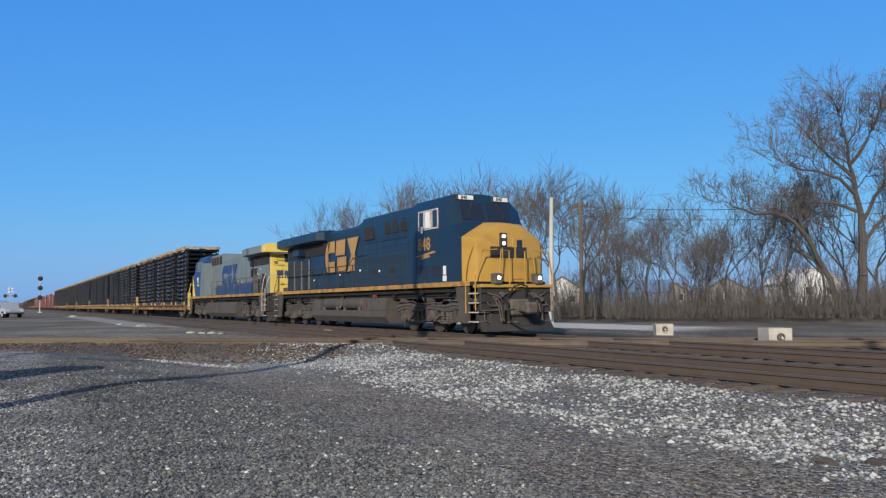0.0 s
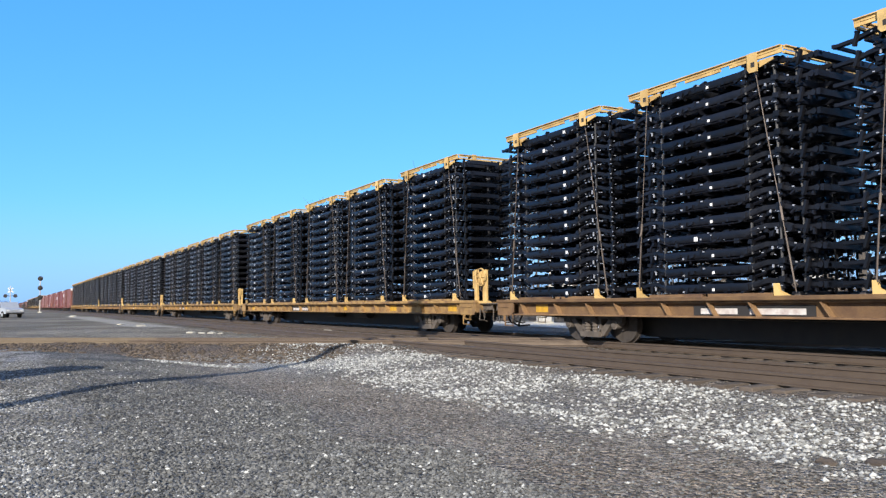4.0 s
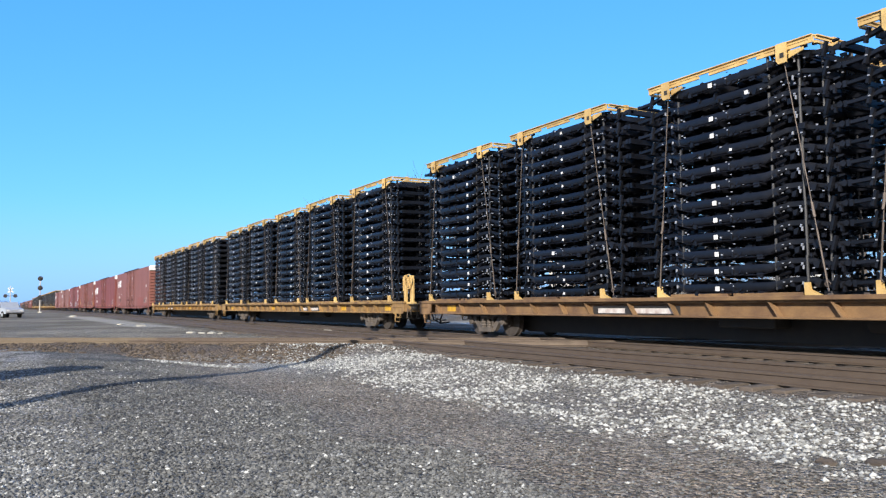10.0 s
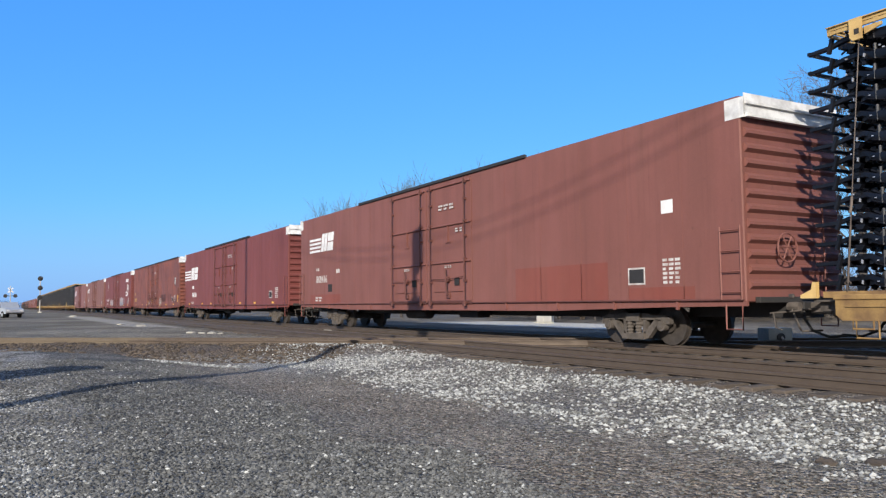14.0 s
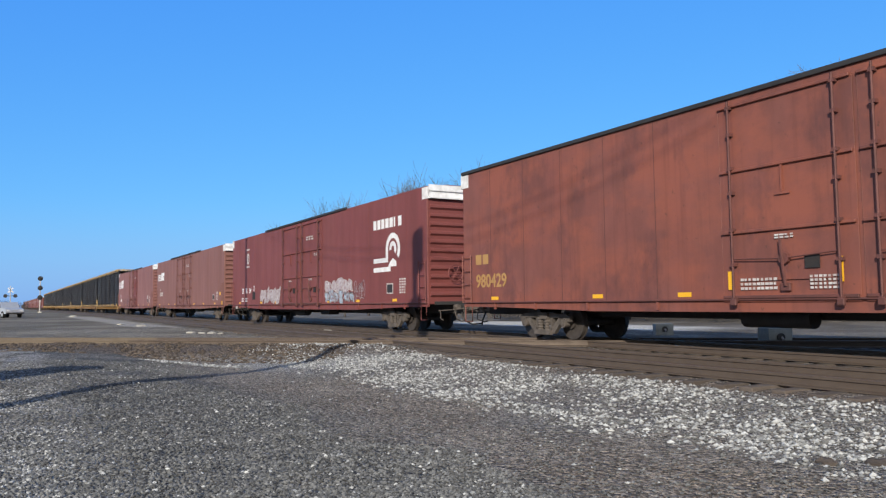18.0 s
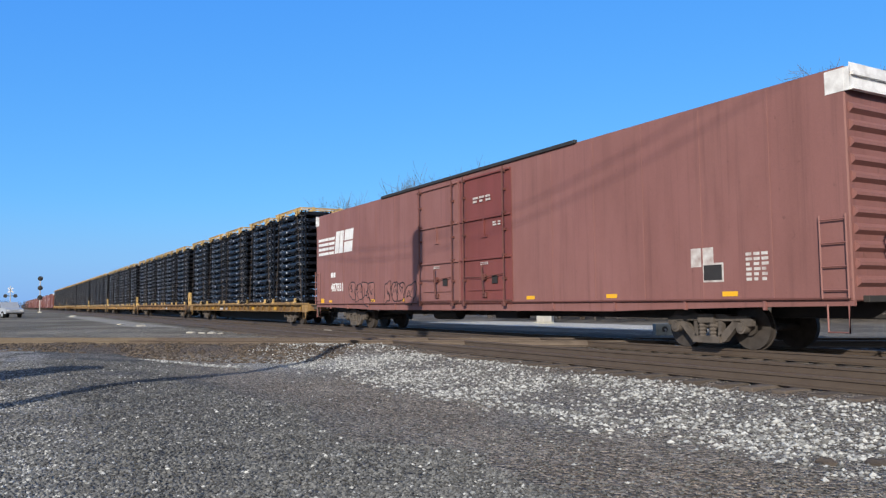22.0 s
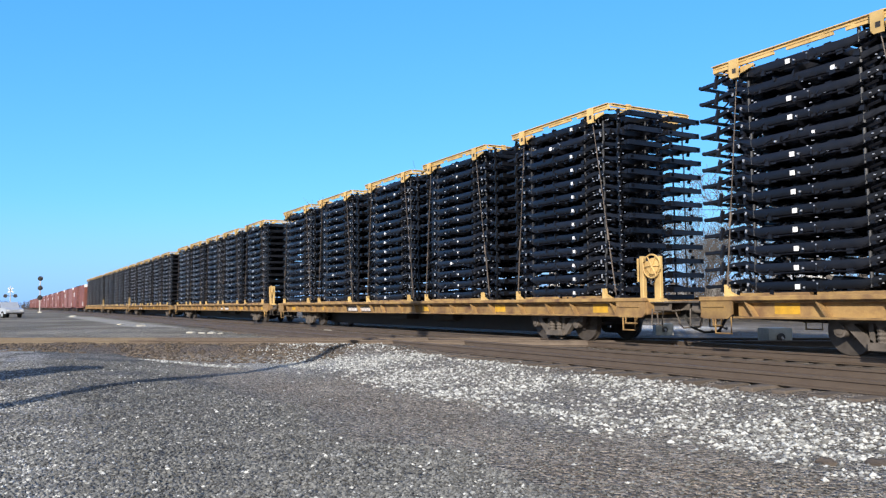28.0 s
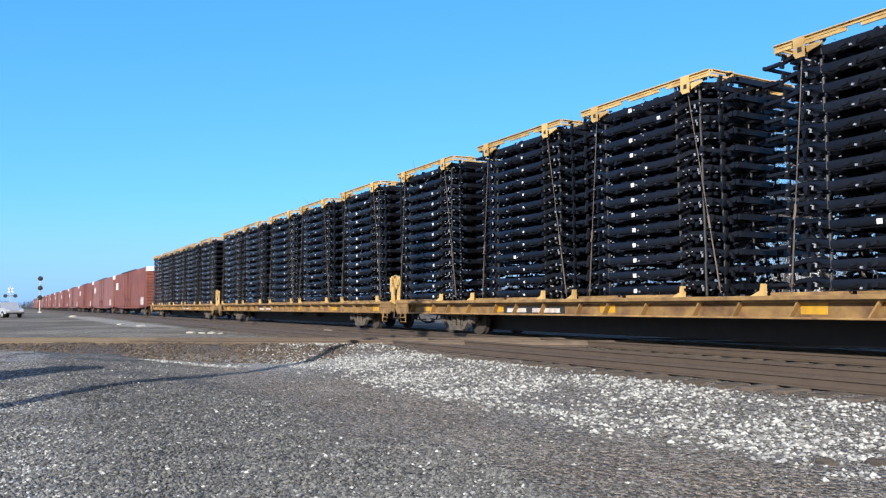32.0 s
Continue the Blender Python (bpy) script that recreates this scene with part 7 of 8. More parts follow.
    if modern:
        part("fleet_number", me, LETTER_GOLD, cab, at=(6.75, -1.508, 2.92))
        lb = Form()
        lb.prism([(6.55, 2.72), (7.9, 2.86), (8.1, 2.8), (7.5, 2.74), (7.7, 2.66), (6.9, 2.6), (7.1, 2.7)], "y", -1.508, -1.503)
        part("number_flash", lb, LETTER_GOLD, cab)
        sg = Form()
        sg.box(8.55, 8.75, -1.508, -1.503, 2.0, 2.3)
        sg.box(8.52, 8.78, -1.508, -1.503, 1.78, 1.97)
        part("small_sign", sg, WHITE, cab)
        mark_blocks(loco, mark, -3.75, 2.5, 4.0, 1.5, -0.99)
    else:
        part("fleet_number", me, WHITE, cab, at=pose(8.3, 1.508, 2.75, 0, 0, 180))
        lb = Form()
        lb.prism([(7.4, 2.6), (8.2, 2.68), (8.3, 2.58), (7.6, 2.5)], "y", 1.503, 1.508)
        part("number_flash", lb, PALE_YELLOW, cab)
        em = new("emblem_board")
        em.parent = loco
        em.matrix_basis = pose(1.35, 0.985, 0, 0, 0, 180)
        mark_blocks(em, mark, 0, 2.45, 4.0, 1.35, 0.0)
        for ch in list(em.children):
            ch.parent = loco
            ch.matrix_basis = em.matrix_basis.copy()
        bpy.data.objects.remove(em)
    # pilot, plough, couplers, hoses and ditch lights
    for e in (-1, 1):
        g = grow[e]
        pl = Form()
        pl.loft([[(e * (g + x - abs(y) * 0.16), y, z) for x, z in ((10.42, 0.85), (10.55, 0.45), (10.78, 0.13), (10.66, 0.13), (10.35, 0.6), (10.3, 0.85))] for y in (-1.4, -0.7, 0, 0.7, 1.4)])
        part("plough", pl, BLACK, loco)
        part("pilot", Form().box(min(e * (g + 10.2), e * (g + 10.4)), max(e * (g + 10.2), e * (g + 10.4)), -1.4, 1.4, 0.75, 1.55, 0.03), BLACK, loco)
        part("step_light", Form().box(min(e * (g + 10.4), e * (g + 10.43)), max(e * (g + 10.4), e * (g + 10.43)), -0.3, 0.3, 1.42, 1.5, 0.01), YELLOW, loco)
        coupler(loco, e * (g + 10.4), e)
        hz = Form()
        for y in (-0.75, -0.55, 0.55, 0.75):
            hz.tube([(e * (g + 10.42), y, 1.25), (e * (g + 10.65), y, 1.1), (e * (g + 10.72), y, 0.75), (e * (g + 10.68), y * 0.9, 0.5)], 0.03, 6)
        hz.tube([(e * (g + 10.42), -0.35, 1.2), (e * (g + 10.62), -0.25, 1.55), (e * (g + 10.68), 0, 1.62), (e * (g + 10.62), 0.25, 1.55), (e * (g + 10.42), 0.35, 1.2)], 0.03, 6)
        part("hoses", hz, RUBBER, loco)
        for k, (y, z, r) in enumerate(((-0.85, 1.22, 0.1), (-0.62, 1.32, 0.07), (0.62, 1.28, 0.09), (0.9, 1.15, 0.08), (-0.4, 0.8, 0.07), (0.42, 0.78, 0.07))):
            gh = Form()
            gh.tube([(e * (g + 10.38), y, z), (e * (g + 10.5) + 0.02 * k * e, y, z - 0.02)], r, 8)
            part("glad_hand", gh, TRUCK, loco)
        hk = Form()
        for y0, y1 in ((-1.15, -0.35), (0.35, 1.15)):
            hk.tube([(e * (g + 10.42), y0, 1.36), (e * (g + 10.56), (y0 + y1) / 2, 1.2), (e * (g + 10.42), y1, 1.36)], 0.025, 5)
            hk.tube([(e * (g + 10.42), y0, 1.05), (e * (g + 10.52), y0, 0.95), (e * (g + 10.52), y1, 0.95), (e * (g + 10.42), y1, 1.05)], 0.018, 5)
        part("cut_lever", hk, TRUCK, loco)
        for y in (-0.75, 0.75):
            hz = Form()
            for q in (-0.12, 0.0, 0.12):
                hz.tube([(e * (g + 10.44), y + q, 1.12), (e * (g + 10.62), y + q * 0.8, 0.9), (e * (g + 10.7), y + q * 0.5, 0.45)], 0.022, 5)
            part("hoses", hz, TRUCK, loco)
        part("coupler_pocket", Form().box(min(e * (g + 10.4), e * (g + 10.62)), max(e * (g + 10.4), e * (g + 10.62)), -0.36, 0.36, 0.62, 1.14, 0.05), TRUCK, loco)
        if e > 0 or hood_end is None:
            for y in (-0.8, 0.8):
                dl = Form()
                dl.box(min(e * (g + 10.3), e * (g + 10.58)), max(e * (g + 10.3), e * (g + 10.58)), y - 0.15, y + 0.15, 1.62, 1.98, 0.03)
                dl = part("ditch_light", dl, TRUCK, loco)
                fm = Form()
                fm.prism([(y + 0.06 * math.cos(a), 1.83 + 0.06 * math.sin(a)) for a in [2 * math.pi * i / 14 for i in range(14)]], "x", e * (g + 10.58), e * (g + 10.61))
                part("lens", fm, HEADLAMP if (lamps and e > 0) else GLASS, dl)
            dk = Form()
            dk.box(min(e * (g + 10.0), e * (g + 10.5)), max(e * (g + 10.0), e * (g + 10.5)), -1.42, 1.42, 1.52, 1.62, 0.01)
            part("pilot_deck", dk, YELLOW, loco)
        fr = Form()
        for y in (-0.62, 0.62):
            fr.tube([(e * (g + 10.46), y * 0.5, 1.62), (e * (g + 10.46), y * 0.5, 2.7), (e * (g + 10.46), y, 2.74), (e * (g + 10.46), y * 1.2, 1.62)], 0.022, 6)
        part("end_rail", fr, nose_paint if e > 0 else (hood_end or hood_paint), loco)
    return loco


lead = locomotive("dark blue diesel locomotive with a yellow nose and sill", BLUE, BLUE, BLUE, YELLOW, None, LETTER_GOLD, "848", True, True)
TRAIN.append((lead, -30.9, 0, 0, 0))
second = locomotive("grey and blue diesel locomotive running backwards, with yellow ends", GREY_PAINT, BLUE2, GREY_PAINT, PALE_YELLOW, PALE_YELLOW, BLUE2, "70", False, False)
TRAIN.append((second, -53.55, 0, 0, 180))

# ---- the place beyond the tracks ----


def branchy(fm, rng, p, d, length, r, depth, spread, tips, up=0.1):
    """Grows one limb and its boughs; thin ends go to tips."""
    n = 4
    pts = [p]
    for i in range(n):
        d = (d + Vector((rng.gauss(0, 0.11), rng.gauss(0, 0.11), rng.gauss(up * 0.5, 0.07)))).normalized()
        p = p + d * (length / n)
        pts.append(p)
    (fm if r > 0.03 else tips).tube(pts, max(r, 0.011), 6 if r > 0.08 else 3, max(r * 0.62, 0.007))
    if depth == 0:
        return
    kids = rng.choice((3, 3, 4)) if depth > 1 else rng.choice((4, 5))
    for k in range(kids):
        i = rng.choice((2, 3, 4)) if k else 4
        a = rng.uniform(0, 6.283)
        side = d.cross(Vector((math.cos(a), math.sin(a), 0.3))).normalized()
        nd = (d * (1 - spread * 0.45) + side * spread * rng.uniform(0.6, 1.2) + Vector((0, 0, up))).normalized()
        branchy(fm, rng, pts[i], nd, length * rng.uniform(0.62, 0.94), r * rng.uniform(0.48, 0.64), depth - 1, spread, tips, up)


def tree_kind(label, seed, height, trunk, depth, spread, limbs=None, group=""):
    t = thing("bare_tree", label, "tree", group)
    rng = random.Random(seed)
    fm, tips = Form(), Form()
    if limbs:
        for base, d, length, r in limbs:
            branchy(fm, rng, Vector(base), Vector(d).normalized(), length, r, depth, spread, tips)
    else:
        branchy(fm, rng, Vector((0, 0, -0.2)), Vector((rng.uniform(-0.08, 0.08), rng.uniform(-0.08, 0.08), 1)), height * 0.34, trunk, depth, spread, tips, 0.14)
    part("trunk", fm.mesh("trunk", [BARK], tidy=False), BARK, t)
    part("crown", tips.mesh("crown", [TWIG], tidy=False), TWIG, t)
    return t


def along(px, d, z=-0.05):
    """A place d metres from the camera on the plan, by its bearing in degrees to the right of the camera's axis."""
    a = radians(150.07 - px)
    return Vector((EYE.x + d * math.cos(a), EYE.y + d * math.sin(a), z))


def backdrop_trees():
    kinds = [tree_kind("bare grey-brown winter tree behind the tracks", 100 + k, 8.6, 0.12, 5, 0.62, group="bare trees behind the tracks") for k in range(5)]
    spots = [(-7.4, 78, 1.15), (-5.6, 84, 1.25), (-3.2, 72, 1.3), (-1.4, 80, 1.5), (1.4, 70, 1.4), (3.4, 66, 1.35), (5.2, 74, 1.5), (7.3, 62, 1.25),
             (8.6, 58, 1.2), (10.2, 66, 1.25), (11.8, 60, 1.15), (13.4, 72, 1.15), (15.0, 68, 1.0), (17.0, 62, 0.9), (18.8, 66, 0.95), (20.6, 60, 0.95), (22.5, 66, 0.95),
             (24.4, 58, 0.9), (26.4, 64, 1.0), (28.2, 60, 1.1), (30.0, 64, 1.25), (32.0, 60, 1.2), (34.5, 62, 1.2)]
    rng = random.Random(5)
    for i, (b, d, s) in enumerate(spots):
        k = kinds[i % 5]
        p = along(b, d)
        m = Matrix.Translation(p) @ Matrix.Rotation(rng.uniform(0, 6.28), 4, "Z")
        t = k if i < 5 else copy_thing(k, m)
        t.matrix_basis = m
        t.scale = (s, s, s * rng.uniform(0.92, 1.08))
    for i in range(22):
        b = rng.uniform(11, 35)
        t = copy_thing(kinds[i % 5], Matrix.Translation(along(b, rng.uniform(50, 62))) @ Matrix.Rotation(rng.uniform(0, 6.28), 4, "Z"))
        t.scale = (0.55, 0.55, rng.uniform(0.4, 0.72))
        tagged(t, "small bare bushy tree in the brush", "tree", "small bare trees in the brush")
    t = copy_thing(kinds[2], Matrix.Translation((-262.0, 13.0, -0.1)))
    t.scale = (1.25, 1.25, 1.0)
    tagged(t, "distant bare tree beyond the train", "tree")
    # the tall tree: one leaning trunk with an arching limb, one upright trunk with a round crown
    big = thing("bare_tree", "tall spreading bare tree with two trunks beside the houses", "tree")
    fm, tips = Form(), Form()
    rng = random.Random(77)

    def bough(pts, r0, r1, sprigs, length, first=1, depth=3):
        pts = [Vector(p) for p in pts]
        for i in range(len(pts) - 1):
            a, b = r0 + (r1 - r0) * i / (len(pts) - 1), r0 + (r1 - r0) * (i + 1) / (len(pts) - 1)
            fm.tube([pts[i], (pts[i] + pts[i + 1]) / 2 + Vector((rng.gauss(0, 0.06), rng.gauss(0, 0.06), rng.gauss(0, 0.06))), pts[i + 1]], a, 7, b)
        for k in range(round(sprigs * 1.3)):
            f = first + (len(pts) - 1 - first) * (k + rng.random()) / sprigs
            i = min(int(f), len(pts) - 2)
            p = pts[i].lerp(pts[i + 1], f - i)
            d = (pts[i + 1] - pts[i]).normalized()
            side = Vector((rng.gauss(0, 0.6), rng.gauss(0, 0.7), rng.uniform(0.1, 1.0)))
            branchy(fm, rng, p, (d * 0.5 + side).normalized(), length * rng.uniform(0.5, 1.0), r1 * 0.7, depth, 0.8, tips, 0.1)

    bough([(-0.8, 0, -0.3), (-1.2, 0, 1.6), (-1.7, 0.1, 3.0), (-2.6, -0.2, 4.5), (-3.8, -0.4, 6.1), (-5.2, -0.5, 6.8), (-6.6, -0.6, 6.7), (-8.2, -0.7, 7.2)], 0.25, 0.05, 15, 1.5, 3)
    bough([(-1.6, 0, 2.8), (-2.3, 0.3, 3.7), (-3.3, 0.5, 4.3)], 0.15, 0.08, 3, 0.8, 1, 2)
    bough([(-2.2, 0, 3.8), (-2.4, 0.6, 5.2), (-3.0, 1.0, 6.6)], 0.16, 0.07, 7, 1.5)
    bough([(0.5, 0, -0.3), (0.85, 0, 2.6), (1.0, 0.1, 5.0), (0.9, 0, 6.8), (0.6, 0, 8.2), (0.35, 0.2, 10.2), (0.1, 0.3, 12.6)], 0.33, 0.07, 14, 1.9, 4)
    bough([(0.6, 0, 8.0), (-0.6, -0.4, 9.0), (-2.4, -0.8, 9.5), (-4.4, -1.0, 9.9)], 0.14, 0.05, 13, 1.8)
    bough([(0.9, 0, 6.8), (-0.6, 0.8, 7.6), (-2.2, 1.2, 7.7)], 0.13, 0.06, 7, 1.3)
    bough([(0.5, 0, 9.2), (-0.9, 0.6, 10.8), (-2.2, 0.9, 12.4)], 0.12, 0.05, 11, 1.8)
    bough([(0.95, 0, 6.2), (2.0, 0.3, 7.8), (3.2, 0.4, 9.4), (4.0, 0.4, 11.4)], 0.15, 0.05, 14, 1.9)
    bough([(1.0, 0, 4.8), (2.4, -0.5, 6.6), (4.4, -0.8, 8.0), (6.0, -1.0, 8.6)], 0.14, 0.05, 12, 1.8)
    bough([(0.35, 0.2, 10.0), (1.4, -0.3, 11.6), (2.2, -0.4, 13.2)], 0.14, 0.07, 9, 1.7)
    part("trunk", fm.mesh("trunk", [BARK], tidy=False), BARK, big)
    part("crown", tips.mesh("crown", [TWIG], tidy=False), TWIG, big)
    big.matrix_basis = Matrix.Translation(along(28.2, 54)) @ Matrix.Rotation(radians(60), 4, "Z")
    big.scale = (0.92, 0.92, 0.95)


backdrop_trees()


def brush():
    """Thicket of dry stems along the far side, past counting."""
    fm = Form()
    rng = random.Random(8)
    for _ in range(4200):
        b = rng.uniform(3.5, 36)
        d = rng.uniform(47, 64) + (6 if b < 12 else 0)
        p = along(b, d)
        h = 0.5 + 3.2 * rng.random() ** 2 * (0.5 + 0.9 * abs(noise.noise((b * 0.35, d * 0.05, 2))) * 2)
        lean = Vector((rng.gauss(0, 0.2), rng.gauss(0, 0.2), 1))
        q = p + lean * h
        r = 0.012 + 0.012 * rng.random()
        fm.tube([p, p.lerp(q, 0.5) + Vector((rng.gauss(0, 0.08), rng.gauss(0, 0.08), 0)), q], r, 3, r * 0.4)
        for _ in range(3):
            a = p.lerp(q, rng.uniform(0.25, 0.85))
            e = a + Vector((rng.gauss(0, 0.35), rng.gauss(0, 0.35), rng.uniform(0.2, 0.7))) * (0.5 + 0.2 * h)
            fm.tube([a, e], r * 0.6, 3, r * 0.3)
    ob = part("brush", fm.mesh("brush", [BRUSH], tidy=False), BRUSH)
    tagged(ob, "dry brown winter brush along the far side", "brush", kind="stuff")


brush()


def far_woods():
    """A low line of distant winter woods along the horizon, past counting."""
    fm = Form()
    rng = random.Random(18)
    for _ in range(5200):
        b = rng.uniform(-34, 40)
        d = rng.uniform(170, 240) if b > -6 else rng.uniform(520, 700)
        h = (2.5 + 5.5 * rng.random()) * (0.7 + 0.6 * noise.noise((b * 0.5, 0, 1))) * (1.0 if b > -6 else 1.3)
        p = along(b, d, -0.2)
        w = 0.05 * d / 200
        q = p + Vector((rng.gauss(0, 0.5), rng.gauss(0, 0.5), max(1.0, h)))
        fm.tube([p, q], w, 3, w * 0.3)
        for _ in range(4):
            e = p.lerp(q, rng.uniform(0.3, 0.9))
            fm.tube([e, e + Vector((rng.gauss(0, 0.9), rng.gauss(0, 0.9), rng.uniform(0.4, 1.6)))], w * 0.5, 3, w * 0.25)
    ob = part("far_woods", fm.mesh("far_woods", [TWIG], tidy=False), TWIG)
    tagged(ob, "low line of distant bare woods", "woods", kind="stuff")


far_woods()


def house(at, turn, w, d, wall_h, roof_h, wall_mat, roof_mat, label, windows):
    h = thing("house", label, "house", at=Matrix.Translation(at) @ Matrix.Rotation(radians(turn), 4, "Z"))
    fm = Form()
    fm.prism([(-w / 2, -0.4), (w / 2, -0.4), (w / 2, wall_h), (0, wall_h + roof_h), (-w / 2, wall_h)], "y", -d / 2, d / 2)
    part("wall", fm, wall_mat, h)
    for s in (-1, 1):
        fm = Form()
        k = roof_h / (w / 2)
        a, b = (s * (w / 2 + 0.4), wall_h - 0.4 * k), (0, wall_h + roof_h + 0.03)
        fm.prism([a, b, (b[0], b[1] + 0.16), (a[0], a[1] + 0.16)], "y", -d / 2 - 0.35, d / 2 + 0.35)
        part("roof", fm, roof_mat, h)
    for x, z, face in windows:
        fm = Form()
        if face == "front":
            fm.box(x - 0.5, x + 0.5, -d / 2 - 0.06, -d / 2 + 0.02, z - 0.65, z + 0.65, 0.01)
        else:
            fm.box(w / 2 - 0.02, w / 2 + 0.06, x - 0.5, x + 0.5, z - 0.65, z + 0.65, 0.01)
        wi = part("window", fm, SIDING, h)
        fm = Form()
        if face == "front":
            fm.box(x - 0.4, x + 0.4, -d / 2 - 0.08, -d / 2 - 0.055, z - 0.55, z + 0.55)
        else:
            fm.box(w / 2 + 0.055, w / 2 + 0.08, x - 0.4, x + 0.4, z - 0.55, z + 0.55)
        part("pane", fm, GLASS, wi)
    return h


house(along(9.0, 135), 48, 7, 9, 2.8, 2.4, SIDING, ROOF_BROWN, "small white house with a brown roof behind trees", [(-1.5, 1.5, "front"), (1.5, 1.5, "front")])
house(along(13.2, 140), 130, 7, 16, 2.7, 1.8, ROOF_BLUE, ROOF_BLUE, "low blue metal-roofed shed behind trees", [])
house(along(16.6, 150), 52, 6, 8, 2.4, 1.8, SIDING_GREY, ROOF_BROWN, "grey gabled house behind brush", [(-1.2, 1.6, "front"), (1.2, 1.6, "front")])
house(along(20.4, 138), 40, 7, 9, 2.6, 2.0, SIDING_GREY, ROOF_BROWN, "grey low house behind brush", [(0, 1.4, "front")])
house(along(25.2, 125), 66, 6.5, 9, 3.5, 1.9, SIDING, SIDING, "two-storey white house behind the tall tree", [(-1.7, 2.2, "front"), (1.5, 2.2, "front"), (-2, 2.1, "side"), (2, 2.1, "side")])


def pole(at, height, mat, label, lean, arm):
    p = thing("utility_pole", label, "utility pole", at=at)
    fm = Form()
    fm.tube([(0, 0, -0.3), (lean * 0.5, 0, height * 0.5), (lean, 0, height)], 0.17, 10, 0.11)
    part("shaft", fm, mat, p)
    if arm:
        fm = Form()
        fm.box(lean - 0.9, lean + 0.9, -0.06, 0.06, height - 0.45, height - 0.33, 0.01)
        part("cross_arm", fm, POLE_WOOD, p)
        for x in (-0.8, -0.3, 0.3, 0.8):
            fm = Form()
            fm.tube([(lean + x, 0, height - 0.33), (lean + x, 0, height - 0.18)], 0.035, 6)
            part("insulator", fm, GLASS, p)
    return p


pole(Vector((-38.2, 15.4, -0.3)), 7.9, POLE_WHITE, "pale weathered pole beside the tracks", 0.3, False)
pole(Vector((-43.2, 22.2, -0.2)), 8.6, POLE_WOOD, "brown wooden utility pole beside the brush", 0.0, True)


def cabinet(at, w, d, h, label, mat):
    c = thing("equipment_cabinet", label, "equipment cabinet", at=at)
    fm = Form()
    fm.box(-w / 2, w / 2, -d / 2, d / 2, 0.12, h, 0.02)
    part("body", fm, mat, c)
    fm = Form()
    fm.box(-w / 2 - 0.06, w / 2 + 0.06, -d / 2 - 0.06, d / 2 + 0.06, h, h + 0.07, 0.02)
    part("lid", fm, mat, c)
    fm = Form()
    fm.box(-w / 2 - 0.1, w / 2 + 0.1, -d / 2 - 0.1, d / 2 + 0.1, -0.25, 0.12, 0.02)
    part("plinth", fm, CONCRETE, c)
    fm = Form()
    fm.box(-w / 2 + 0.08, w / 2 - 0.08, -d / 2 - 0.02, -d / 2, 0.25, h - 0.12, 0.005)
    dr = part("door", fm, mat, c)
    fm = Form()
    fm.box(w / 2 - 0.2, w / 2 - 0.14, -d / 2 - 0.05, -d / 2 - 0.02, h * 0.5, h * 0.5 + 0.18)
    part("handle", fm, BLACK, dr)


cabinet(Vector((-37.6, 14.4, -0.3)), 0.75, 0.6, 2.1, "pale steel equipment cabinet beside the pole", POLE_WHITE)


def concrete_block(at, turn, w, h, label):
    b = thing("concrete_block", label, "concrete block", "concrete blocks beside the crossing track", at=at @ Matrix.Rotation(radians(turn), 4, "Z"))
    fm = Form()
    fm.loft([[(-w / 2 * k, -0.32 * k, z), (w / 2 * k, -0.32 * k, z), (w / 2 * k, 0.32 * k, z), (-w / 2 * k, 0.32 * k, z)] for z, k in ((-0.05, 0.96), (h - 0.03, 1.0), (h, 0.97))])
    part("body", fm, CONCRETE, b)
    fm = Form()
    fm.disc(0, h * 0.55, -0.37, -0.31, 0.1, 14)
    part("boss", fm, TRUCK, b)
    fm = Form()
    fm.tube([(0, -0.37, h * 0.55), (0.02, -0.42, h * 0.45), (0, -0.38, h * 0.3)], 0.03, 6)
    part("bolt", fm, WHITE_WORN, b)


concrete_block(Matrix.Translation((-13.0, 3.1, -0.2)), 62, 0.62, 0.5, "pale concrete block with a steel ring, on the gravel")
concrete_block(Matrix.Translation((-20.0, 6.3, -0.2)), 55, 0.62, 0.4, "pale concrete block with a steel bolt, on the gravel")


def signal(at, height, heads, label):
    s = thing("railway_signal", label, "railway signal", at=at)
    fm = Form()
    fm.tube([(0, 0, -0.2), (0, 0, height)], 0.09, 10)
    part("mast", fm, POLE_WHITE, s)
    fm = Form()
    fm.box(-0.35, 0.35, -0.35, 0.35, -0.3, 0.25, 0.03)
    part("base", fm, CONCRETE, s)
    for k in range(heads):
        z = height - 0.45 - k * 1.9
        fm = Form()
        fm.tube([(0.12, 0, z), (0.2, 0, z)], 0.48, 16)
        fm.box(-0.1, 0.15, -0.2, 0.2, z - 0.25, z + 0.25, 0.03)
        h = part("signal_head", fm, BLACK, s)
        fm = Form()
        fm.tube([(0.2, 0, z + 0.05), (0.45, 0, z)], 0.16, 10, 0.18)
        part("hood", fm, BLACK, h)
    fm = Form()
    for k in range(int(height / 0.35)):
        fm.tube([(-0.12, -0.18, 0.4 + k * 0.35), (-0.12, 0.18, 0.4 + k * 0.35)], 0.014, 4)
    part("ladder", fm, POLE_WHITE, s)


signal(Vector((-172.0, -8.4, -0.1)), 7.3, 3, "tall signal mast with three dark round heads")
